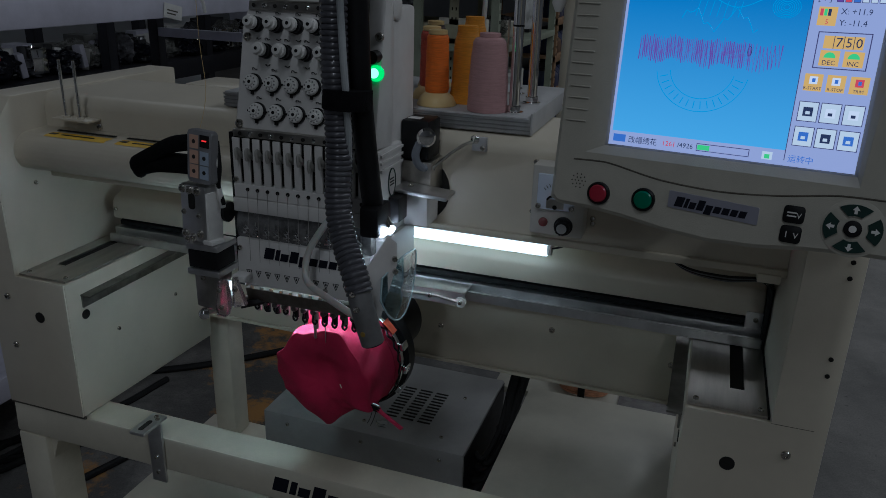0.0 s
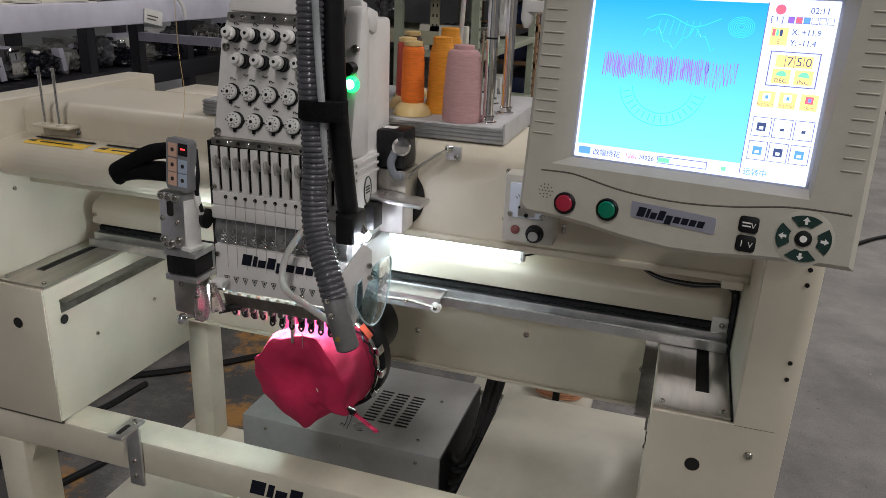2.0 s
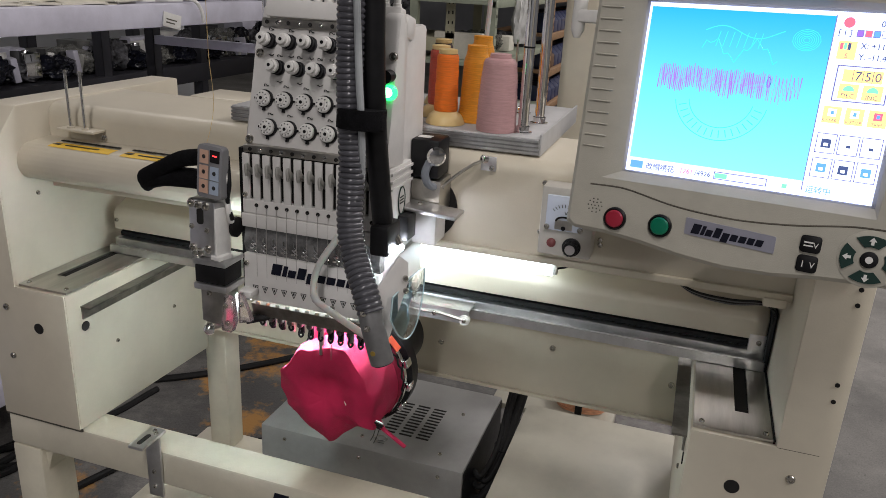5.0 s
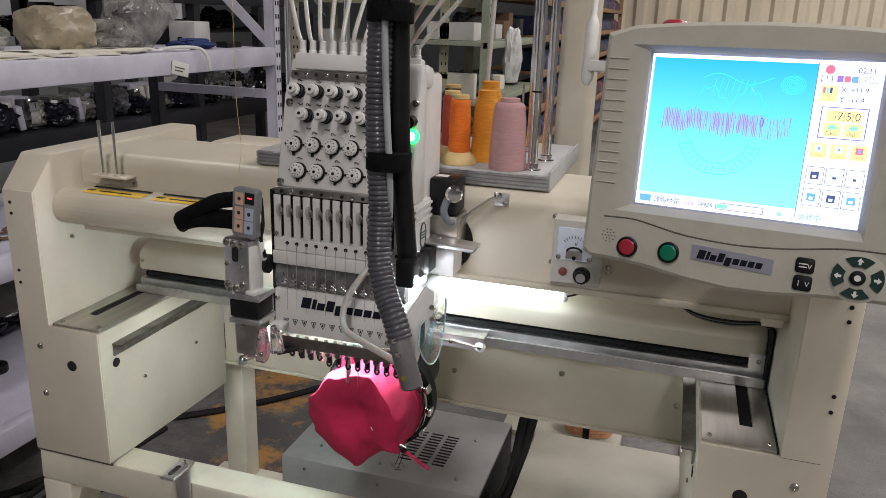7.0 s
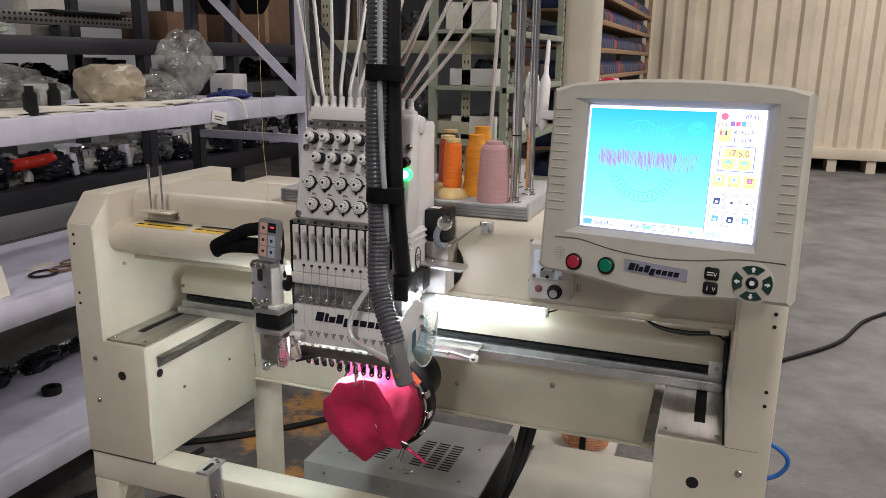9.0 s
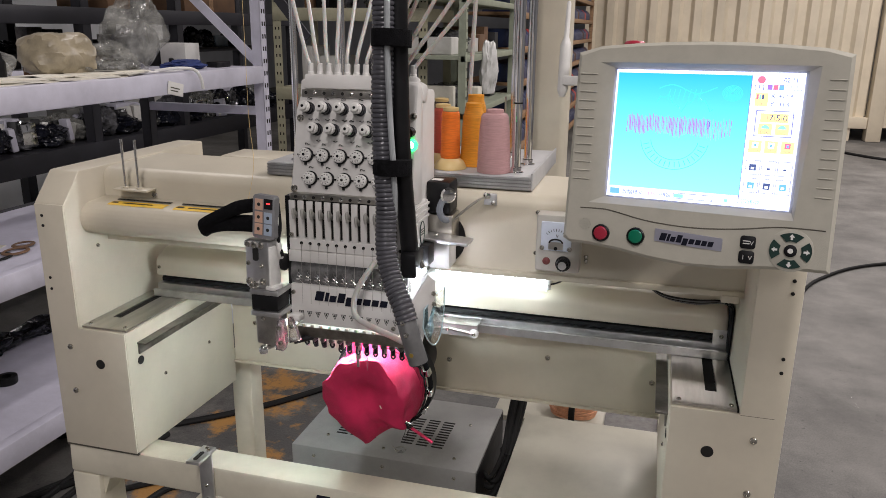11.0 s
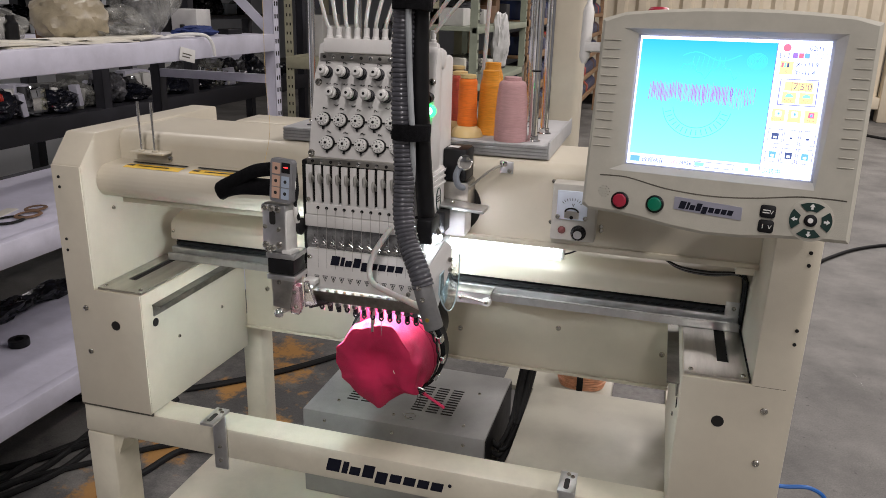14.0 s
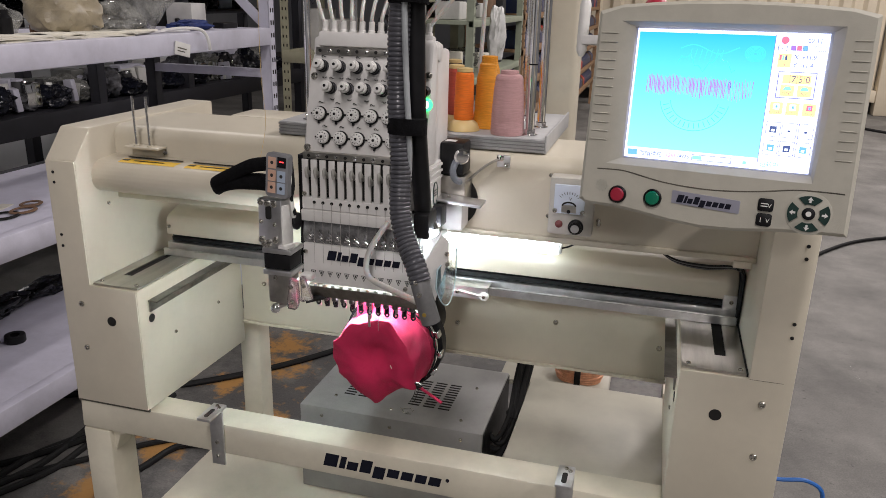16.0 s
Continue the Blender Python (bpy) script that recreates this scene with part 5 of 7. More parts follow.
# face: a frame round the sunken screen
fb = bmesh.new()
ov = [fb.verts.new((x, y, 0.007)) for x, y in outline(0.004)]
oe = [fb.verts.new((x, y, 0.003)) for x, y in out]
ob_ = [fb.verts.new((x, y, -0.0131)) for x, y in out]
iv = [fb.verts.new((x, y, 0.007)) for x, y in inn]
sv = [fb.verts.new((x, y, 0.0002)) for x, y in ((-0.003, -0.002), (SW + 0.003, -0.002), (SW + 0.003, SH + 0.002), (-0.003, SH + 0.002))]
nn = len(out)
for i in range(nn):
    j = (i + 1) % nn
    fb.faces.new((ob_[i], ob_[j], oe[j], oe[i]))
    fb.faces.new((oe[i], oe[j], ov[j], ov[i]))
es = []
for ring_ in (ov, iv):
    for i in range(len(ring_)):
        a, b = ring_[i], ring_[(i + 1) % len(ring_)]
        e = fb.edges.get((a, b)) or fb.edges.new((a, b))
        es.append(e)
bmesh.ops.triangle_fill(fb, use_beauty=True, edges=es)
for i in range(4):
    j = (i + 1) % 4
    fb.faces.new((iv[i], iv[j], sv[j], sv[i]))
face = part("face", moved(fb, MON), PLASTIC, mon)
# moulded ribs at both edges
for k in range(13):
    for u0 in (-0.043, 0.232):
        sh_ = 0.0035 * (k / 12) if u0 > 0 else -0.001 * k / 12
        part("grip_rib", moved(box(u0 + (0.004 if u0 > 0 else 0), u0 + 0.021, 0.018 + 0.0108 * k, 0.0195 + 0.0108 * k, 0.0069, 0.0084, bev=0.0005, seg=1), MON), PLASTIC, face)
groove = [(-0.030, -0.0180), (-0.005, -0.0172), (0.011, -0.0186), (0.0514, -0.0262), (0.0916, -0.0292), (0.124, -0.0288), (0.161, -0.0252), (0.202, -0.0188), (0.235, -0.0178), (0.252, -0.0180)]
part("groove", moved(tube(bmesh.new(), spline([(a, b, 0.0068) for a, b in groove]), 0.0009, 6), MON), SEAM, face)
part("emergency_stop", moved(lathe(bmesh.new(), [(0.008, -0.012), (0.008, 0.0), (0.0135, 0.002), (0.0135, 0.007), (0.011, 0.010), (0.004, 0.011)], (0, 0, 0)), MON @ pose(0.012, 0.1815, -0.030, -90)), REDBTN, mon, "red mushroom stop button")


def button(u, v, mm, nm, lab):
    o = part(nm, moved(lathe(bmesh.new(), [(0.0110, 0.007), (0.0110, 0.010), (0.0096, 0.0115), (0.0088, 0.0105)], (u, v, 0), seg=26), MON), BLACK, mon, lab)
    part("button_cap", moved(lathe(bmesh.new(), [(0.0086, 0.008), (0.0086, 0.0115), (0.0075, 0.0130), (0.003, 0.0135)], (u, v, 0), seg=26), MON), mm, o)


button(-0.0008, -0.0476, REDBTN, "stop_button", "round red push button in a black ring")
button(0.0427, -0.0470, GREENBTN, "start_button", "round green push button in a black ring")
bp = part("badge_plate", moved(prism(bmesh.new(), [(0.0655 + p[0], -0.0540 + p[1] + 0.004 * (1 - p[0] / 0.079)) for p in rounded(0.079, 0.0155, 0.0012)], 0.0068, 0.0082, "z"), MON), LOGOPLATE, mon, "silver badge with navy printed bars")
brand_bars(MON @ pose(0.0705, -0.0482, 0.0083, 0, 0, -1.5), bp, 0.064, 0.0092)
for v, txt in ((-0.0395, 0), (-0.0570, 1)):
    o = part("key", moved(prism(bmesh.new(), [(0.1640 + p[0], v - 0.0075 + p[1]) for p in rounded(0.0170, 0.0150, 0.003)], 0.0070, 0.0092, "z", bev=0.0006), MON), BLACK, mon, "black square key with white symbol")
    if txt == 0:
        for q in (0.0015, -0.0015):
            part("key_print", moved(box(0.1670, 0.1745, v + q - 0.0006, v + q + 0.0006, 0.0092, 0.0096), MON), WHITE, o)
    else:
        lettering("I", 0.008, MON @ pose(0.1680, v - 0.003, 0.0094), WHITE, o, "key_print")
    lettering("V", 0.007, MON @ pose(0.1745, v - 0.003, 0.0094), WHITE, o, "key_print")
pad = part("cursor_pad", moved(lathe(bmesh.new(), [(0.0245, 0.0070), (0.0245, 0.0076), (0.024, 0.0078)], (0.2185, -0.0440, 0), seg=36), MON), PLASTIC, mon, "round cursor pad with dark green keys")
for a in (0, 90, 180, 270):
    kb = bmesh.new()
    o_, i_ = [], []
    for k in range(9):
        t = radians(a - 34 + 68 * k / 8)
        o_.append((0.2185 + 0.0225 * math.cos(t), -0.0440 + 0.0205 * math.sin(t)))
        t2 = radians(a - 26 + 52 * k / 8)
        i_.append((0.2185 + 0.0118 * math.cos(t2), -0.0440 + 0.0110 * math.sin(t2)))
    prism(kb, o_ + i_[::-1], 0.0077, 0.0096, "z")
    o = part("arrow_key", moved(kb, MON), DARKGREEN, pad)
    t = radians(a)
    part("arrow_print", moved(prism(bmesh.new(), [(-0.003, -0.0012), (0.0, -0.0012), (0.0, -0.003), (0.0036, 0), (0.0, 0.003), (0.0, 0.0012), (-0.003, 0.0012)], 0.0, 0.0004, "z"), MON @ pose(0.2185 + 0.0168 * math.cos(t), -0.0440 + 0.0158 * math.sin(t), 0.0096, 0, 0, a)), WHITE, o)
part("centre_key", moved(lathe(bmesh.new(), [(0.0070, 0.0077), (0.0070, 0.0100), (0.005, 0.0106)], (0.2185, -0.0440, 0)), MON), BLACK, pad)
part("centre_dot", moved(cyl((0.2185, -0.0440, 0.0106), (0.2185, -0.0440, 0.0111), 0.0030), MON), WHITE, pad)
dots = [(0, 0)] + [(0.0035 * math.cos(k * 1.047), 0.0035 * math.sin(k * 1.047)) for k in range(6)] + [(0.0068 * math.cos(k * 0.6283), 0.0068 * math.sin(k * 0.6283)) for k in range(10)]
sd = mesh_of(cyl((0, 0, 0.0066), (0, 0, 0.0072), 0.0007, seg=8), "speaker_hole", HOLE)
for a, b in dots:
    repeat("speaker_hole", sd, MON @ Matrix.Translation((-0.0225 + a, -0.0385 + b, 0)), face)
part("rear_arm", box(0.46, 0.56, -0.10, 0.108, 1.25, 1.33, bev=0.006), CREAM, mon, "cream steel arm behind the panel")
part("rear_plate", moved(box(0.05, 0.16, 0.02, 0.13, -0.075, -0.0552, bev=0.003), MON), CREAM, mon)
part("cable_hook", moved(tube(bmesh.new(), spline([(-0.050, -0.018, -0.03), (-0.056, -0.026, -0.028), (-0.053, -0.034, -0.026), (-0.045, -0.036, -0.025)]), 0.0016, 8), MON), WHITE, mon)
hd = part("pen_holder", moved(box(-0.076, -0.0505, 0.135, 0.147, -0.035, -0.02, bev=0.002), MON), WHITE, mon, "white plastic rod in a side holder")
part("rod", moved(lathe(bmesh.new(), [(0.003, -0.02), (0.0068, -0.012), (0.0072, 0.045), (0.0058, 0.05), (0.0034, 0.056), (0.0028, 0.098), (0.0016, 0.101)], (0, 0, 0), seg=18), MON @ pose(-0.0765, 0.140, -0.028, -90)), WHITE, hd)

# screen picture: flat glowing areas
S_BLUE = bpy.data.materials.new("screen blue")
S_BLUE.use_nodes = True
_n, _l = S_BLUE.node_tree.nodes, S_BLUE.node_tree.links
_b = _n["Principled BSDF"]
_b.inputs["Base Color"].default_value, _b.inputs["Roughness"].default_value = (0.02, 0.02, 0.02, 1), 0.2
_tc, _sp, _rp = _n.new("ShaderNodeTexCoord"), _n.new("ShaderNodeSeparateXYZ"), _n.new("ShaderNodeValToRGB")
_l.new(_tc.outputs["Generated"], _sp.inputs[0])
_l.new(_sp.outputs["Z"], _rp.inputs[0])
_rp.color_ramp.elements[0].color, _rp.color_ramp.elements[1].color = SCREEN_LOW, SCREEN_HIGH
_l.new(_rp.outputs[0], _b.inputs["Emission Color"])
_b.inputs["Emission Strength"].default_value = SCREEN_POWER
P = SCREEN_POWER
S_GREY = glow("screen lilac grey", (0.42, 0.47, 0.72), P)
S_LINE = glow("screen dark frame", (0.12, 0.12, 0.30), P * 0.6)
S_WHITE = glow("screen white", (0.82, 0.86, 0.95), P)
S_ORANGE = glow("screen orange", (0.88, 0.52, 0.15), P)
S_INK = glow("screen dark text", (0.06, 0.09, 0.22), P * 0.5)
S_PINK = glow("screen stitch violet", (0.26, 0.13, 0.60), P * 0.62)
S_FAINT = glow("screen faint line", (0.03, 0.38, 0.76), P * 0.97)
S_RED = glow("screen red", (0.8, 0.08, 0.12), P)
S_GREEN = glow("screen green", (0.12, 0.75, 0.25), P)
S_BTN = glow("screen pale key", (0.70, 0.78, 0.84), P)
S_NAVY = glow("screen navy", (0.07, 0.20, 0.62), P)


def flat(nm, u0, u1, v0, v1, mm, parent, lv=1, lab=""):
    z0 = 0.0004 * lv
    return part(nm, moved(box(u0 * SW, u1 * SW, v0 * SH, v1 * SH, z0 - 0.0003, z0), MON), mm, parent, lab, smooth=False)


scr = part("screen", moved(box(0, SW, 0, SH, -0.006, 0.0004), MON), S_GREY, mon, "lit colour touch screen", smooth=False)
pic = flat("picture_area", 0.012, 0.735, 0.085, 0.975, S_BLUE, scr, 2)
flat("title_strip", 0.012, 0.988, 0.982, 0.994, S_WHITE, scr, 2)
flat("divider", 0.735, 0.738, 0.03, 0.98, S_LINE, scr, 2)
flat("speed_box", 0.775, 0.965, 0.535, 0.725, S_LINE, scr, 2)
flat("speed_panel", 0.779, 0.961, 0.540, 0.720, S_GREY, scr, 3)
flat("speed_field", 0.800, 0.940, 0.640, 0.705, S_ORANGE, scr, 4)
for k in (0.836, 0.871, 0.906):
    flat("field_line", k - 0.0012, k + 0.0012, 0.640, 0.705, S_INK, scr, 5)


def label(txt, u, v, size, mm, nm="lettering", lv=6, al="LEFT"):
    lettering(txt, size, MON @ pose(u * SW, v * SH, 0.0004 * lv), mm, scr, nm, 0.00005, al)


for d, u in (("7", 0.842), ("5", 0.877), ("0", 0.912)):
    label(d, u, 0.650, 0.0105, S_INK, "digit")
for u, t in ((0.795, "DEC"), (0.880, "INC")):
    flat("key", u, u + 0.070, 0.550, 0.630, S_ORANGE, scr, 4)
    label(t, u + 0.035, 0.556, 0.0052, S_INK, "key_text", al="CENTER")
    part("gauge", moved(prism(bmesh.new(), [(0.0045 * math.cos(radians(a)), 0.0045 * math.sin(radians(a))) for a in range(0, 181, 18)] + [(-0.002, 0), (0.002, 0)], 0, 0.0002, "z"), MON @ pose((u + 0.035) * SW, 0.592 * SH, 0.0021)), S_GREEN, scr)
for u, t in ((0.757, "R-START"), (0.838, "R-STOP"), (0.920, "TRIM")):
    flat("key", u, u + 0.066, 0.415, 0.505, S_ORANGE, scr, 4)
    label(t, u + 0.033, 0.422, 0.0036, S_INK, "key_text", al="CENTER")
    flat("key_symbol", u + 0.018, u + 0.048, 0.452, 0.492, S_WHITE if t != "TRIM" else S_RED, scr, 5)
    flat("key_symbol", u + 0.028, u + 0.040, 0.462, 0.482, S_NAVY, scr, 6)
for r, v in enumerate((0.255, 0.120)):
    for c, u in enumerate((0.757, 0.838, 0.920)):
        flat("key_shadow", u - 0.003, u + 0.071, v - 0.004, v + 0.104, S_LINE, scr, 3)
        flat("key", u, u + 0.068, v, v + 0.100, S_BTN, scr, 4)
        mm = (S_INK, S_WHITE, S_WHITE, S_NAVY, S_INK, S_NAVY)[r * 3 + c]
        flat("key_symbol", u + 0.016, u + 0.052, v + 0.026, v + 0.074, mm, scr, 5)
        flat("key_symbol", u + 0.026, u + 0.042, v + 0.036, v + 0.052, S_BTN if mm != S_WHITE else S_INK, scr, 6)
flat("thread_key", 0.762, 0.828, 0.755, 0.850, S_ORANGE, scr, 4)
for k, mm in enumerate((S_RED, S_GREEN, S_INK)):
    flat("thread_mark", 0.768 + 0.014 * k, 0.779 + 0.014 * k, 0.805, 0.840, mm, scr, 5)
label("5", 0.790, 0.762, 0.0055, S_RED)
label("X: +11.9", 0.840, 0.815, 0.0066, S_INK)
label("Y: -11.4", 0.840, 0.758, 0.0066, S_INK)
for k in range(6):
    flat("colour_cell", 0.818 + 0.029 * k, 0.842 + 0.029 * k, 0.875, 0.910, S_LINE, scr, 3)
    flat("colour_cell", 0.820 + 0.029 * k, 0.840 + 0.029 * k, 0.878, 0.907, (S_PINK, S_RED, S_NAVY, S_BTN, S_BTN, S_BTN)[k], scr, 4)
label("[ 1 ]", 0.752, 0.880, 0.0062, S_INK)
label("02:11", 0.895, 0.930, 0.0070, S_INK)
part("record_dot", moved(lathe(bmesh.new(), [(0.0042, 0), (0.0042, 0.0002)], (0.785 * SW, 0.945 * SH, 0.0016), seg=20), MON), S_RED, scr)
for k in range(2):
    part("play_mark", moved(prism(bmesh.new(), [(0, -0.003), (0.004, 0), (0, 0.003)], 0, 0.0002, "z"), MON @ pose((0.826 + 0.018 * k) * SW, 0.945 * SH, 0.0016)), S_WHITE, scr)
flat("mode_key", 0.020, 0.075, 0.022, 0.066, S_NAVY, scr, 2)
label("\u6539\u5e3d\u7ee3\u82b1", 0.090, 0.026, 0.0068, S_INK)
label("1261", 0.240, 0.030, 0.0062, S_RED)
label("/4926", 0.306, 0.030, 0.0062, S_INK)
flat("progress_frame", 0.385, 0.600, 0.022, 0.066, S_LINE, scr, 2)
flat("progress_field", 0.388, 0.597, 0.026, 0.062, S_GREY, scr, 3)
flat("progress_bar", 0.390, 0.440, 0.030, 0.058, S_GREEN, scr, 4)
flat("save_key", 0.650, 0.690, 0.022, 0.066, S_BTN, scr, 2)
flat("save_mark", 0.660, 0.680, 0.028, 0.052, S_GREEN, scr, 3)
label("\u8fd0\u8f6c\u4e2d", 0.750, 0.028, 0.0068, S_NAVY)
# stitched band of the design, drawn as zigzag threads
rnd = random.Random(4)
zz = bmesh.new()
xx, zpts = 0.085, []
while xx < 0.655:
    wav = 0.012 * math.sin(xx * 31) + 0.008 * math.sin(xx * 63)
    zpts += [(xx * SW, (0.505 + 0.020 * rnd.random() + wav - 0.035 * (xx - 0.3)) * SH, 0.0011), ((xx + 0.0022) * SW, (0.640 + 0.022 * rnd.random() + wav * 0.5 - 0.035 * (xx - 0.3)) * SH, 0.0011)]
    xx += 0.0075 if xx < 0.54 else 0.014
tube(zz, zpts, 0.00055, 4)
part("stitch_band", moved(zz, MON), S_PINK, pic)
part("stitch_cursor", moved(tube(bmesh.new(), [(0.535 * SW + 0.0016 * math.cos(radians(a)), 0.60 * SH + 0.0042 * math.sin(radians(a)), 0.0012) for a in range(0, 361, 30)], 0.0003, 4), MON), S_INK, pic)
# faint badge outline above and below the band
arc = bmesh.new()
for r in (0.040, 0.028):
    tube(arc, [(0.36 * SW + r * math.cos(radians(a)), 0.49 * SH + r * 0.95 * math.sin(radians(a)), 0.0011) for a in range(188, 353, 6)], 0.00035, 4)
for k in range(16):
    t = radians(196 + 148 * k / 15)
    tube(arc, [(0.36 * SW + 0.0305 * math.cos(t), 0.49 * SH + 0.029 * math.sin(t), 0.0011), (0.36 * SW + 0.0375 * math.cos(t), 0.49 * SH + 0.0355 * math.sin(t), 0.0011)], 0.0004, 4)
tube(arc, [(0.245 * SW + 0.072 * k / 20 * 0.9, (0.76 + 0.05 * math.sin(k * 0.55) + 0.02 * math.sin(k * 1.9)) * SH, 0.0011) for k in range(21)], 0.0004, 4)
tube(arc, [(0.25 * SW + 0.066 * k / 20, (0.86 + 0.03 * math.sin(k * 0.35)) * SH, 0.0011) for k in range(21)], 0.0004, 4)
for k in range(7):
    u = 0.30 + 0.028 * k
    tube(arc, [(u * SW, 0.775 * SH, 0.0011), ((u + 0.012) * SW, 0.86 * SH, 0.0011)], 0.0003, 4)
for k in range(6):
    r = 0.011 - 0.0017 * k
    tube(arc, [(0.645 * SW + r * math.cos(radians(a)), 0.84 * SH + r * 0.8 * math.sin(radians(a)), 0.0011) for a in range(0, 361, 24)], 0.0003, 4)
tagged(part("design_drawing", moved(arc, MON), S_FAINT, pic), kind="stuff")

# ---- thread stand ----
tst = thing("thread_stand", (0, 0.3, 1.24), "grey thread tray with chrome rods on the beam", "thread stand")
tb = bmesh.new()
prism(tb, [(0.137, 1.238), (0.440, 1.238), (0.440, 1.262), (0.137, 1.262)], -0.250, 0.238, bev=0.001)
tray = part("tray", tb, TRAY, tst)
for k in range(4):
    part("edge_rib", box(-0.250, 0.2385, 0.1340, 0.1369, 1.240 + 0.0056 * k, 1.2435 + 0.0056 * k), ALU, tray)
part("side_rim", box(0.2383, 0.2415, 0.137, 0.440, 1.238, 1.268, bev=0.0008), TRAY, tray)
part("under_rib", box(0.18, 0.236, 0.16, 0.43, 1.2362, 1.2379), CREAM, tray)
for x, y in ((0.207, 0.168), (0.212, 0.258), (-0.204, 0.170), (-0.215, 0.42), (0.170, 0.330)):
    rd = part("stand_rod", cyl((x, y, 1.262), (x, y, 1.86), 0.0075 if x > 0.2 else 0.006, seg=18), CHROME, tst, "chrome upright rod")
    part("rod_collar", lathe(bmesh.new(), [(0.0135, 0), (0.0135, 0.002), (0.0095, 0.003), (0.0095, 0.010), (0.008, 0.011)], (x, y, 1.2622), seg=20), CHROME, rd)
part("rod_joint", cyl((0.207, 0.168, 1.380), (0.207, 0.168, 1.3825), 0.0079, seg=18), BLACK, tst)
part("top_rail", box(-0.30, 0.32, 0.125, 0.155, 1.672, 1.682, bev=0.002), ALU, tst)
cl = mesh_of(lathe(bmesh.new(), [(0.0045, 0), (0.0055, 0.004), (0.0055, 0.014), (0.004, 0.018)], (0, 0, 0), seg=14), "tube_clip", WHITE)
for k in range(12):
    tx = -0.215 + 0.040 * k + (0.02 if k > 6 else 0)
    repeat("tube_clip", cl, pose(tx, 0.02 + (0.12 if k < 8 else 0.02), 1.655), tst)
part("spool_disc", lathe(bmesh.new(), [(0.02, 0), (0.045, 0.003), (0.052, 0.012), (0.052, 0.05)], (-0.34, 0.20, 1.665)), BLACK, tst)
part("spool_disc", lathe(bmesh.new(), [(0.02, 0), (0.045, 0.003), (0.052, 0.012), (0.052, 0.05)], (-0.235, 0.22, 1.668)), BLACK, tst)
part("white_sleeve", tube(bmesh.new(), spline([(-0.048, 0.850, 1.208), (-0.044, 0.850, 1.282), (-0.039, 0.850, 1.379), (-0.034, 0.850, 1.489), (-0.023, 0.850, 1.709)]), 0.0055, 10), MILKY, tst, "milky plastic thread sleeve")
part("spindle", cyl((0.061, 0.140, 1.262), (0.061, 0.140, 1.325), 0.0018, seg=10), STEEL, tst)
part("spindle", cyl((0.160, 0.30, 1.262), (0.160, 0.30, 1.38), 0.0018, seg=10), STEEL, tst)


def spool(nm, lab, x, y, mm, prof, cone=True):
    t = thing(nm, (x, y, 1.262), lab, "thread spool", "thread spools on the tray")
    if cone:
        part("cone", lathe(bmesh.new(), [(0.0290, 0), (0.0290, 0.002), (0.0245, 0.012), (0.0165, 0.018), (0.0120, 0.100), (0.0138, 0.1005), (0.0138, 0.106), (0.009, 0.107)], (x, y, 1.2625)), CONE, t)
    bm = bmesh.new()
    full = []
    for (r0, h0), (r1, h1) in zip(prof, prof[1:]):
        st = max(1, int((h1 - h0) / 0.0022))
        for k in range(st):
            f = k / st
            full.append((r0 + (r1 - r0) * f + 0.00018 * math.sin(k * 2.1) + 0.0002 * math.sin(k * 0.61), h0 + (h1 - h0) * f))
    full.append(prof[-1])
    lathe(bm, full, (x, y, 1.2625), seg=32)
    part("thread", bm, mm, t)


spool("thread_spool", "neon orange embroidery thread on a straw cone", 0.087, 0.178, T_ORANGE, [(0.0165, 0.0185), (0.0175, 0.022), (0.0160, 0.095), (0.0140, 0.0995)])
spool("thread_spool", "coral red embroidery thread on a straw cone", 0.058, 0.232, T_RED, [(0.0165, 0.0185), (0.0175, 0.022), (0.0160, 0.095), (0.0140, 0.0995)])
spool("thread_spool", "golden yellow embroidery thread on a yellow cone", 0.118, 0.222, T_GOLD, [(0.028, 0.0), (0.024, 0.012), (0.0225, 0.018), (0.0195, 0.085), (0.0150, 0.103), (0.0150, 0.111)], False)
spool("thread_spool", "golden yellow embroidery thread cone standing behind", 0.100, 0.315, T_GOLD, [(0.030, 0.0), (0.025, 0.012), (0.0225, 0.018), (0.0195, 0.092), (0.0150, 0.110), (0.0150, 0.118)], False)
spool("thread_spool", "dark brown embroidery thread on a straw cone", 0.024, 0.345, T_BROWN, [(0.0165, 0.0185), (0.0205, 0.022), (0.0190, 0.085), (0.0140, 0.0995)])
spool("thread_spool", "large dusty pink embroidery thread cone", 0.168, 0.166, T_PINK, [(0.0282, 0.0), (0.0286, 0.004), (0.0276, 0.040), (0.0258, 0.070), (0.0236, 0.094), (0.0205, 0.0995), (0.0150, 0.1015), (0.0145, 0.107), (0.010, 0.1075)], False)
lt = thing("loose_thread", (-0.226, 0.1, 1.2), "fine straw-coloured thread hanging beside the head", "thread")
part("thread", tube(bmesh.new(), spline([(-0.262, 0.10, 1.68), (-0.261, 0.10, 1.5), (-0.262, 0.10, 1.35), (-0.258, 0.10, 1.26), (-0.256, 0.06, 1.185)]), 0.0004, 5), CONE, lt)

# ---- storage rack on the left ----
RK = Matrix(((0.0236, -0.9997, 0, -1.206), (0.9997, 0.0236, 0, 0.401), (0, 0, 1, 0), (0, 0, 0, 1)))
rack = thing("storage_rack", (-1.6, 0.9, 0), "lilac-white steel storage rack loaded with parts", "storage rack")


def post(bm, s, n, h, w=0.045):
    bx(bm, s, s + w, n, n + 0.004, 0, h)
    bx(bm, s, s + 0.004, n, n + w, 0, h)
    bx(bm, s + w - 0.004, s + w, n, n + 0.030, 0, h)
    return bm


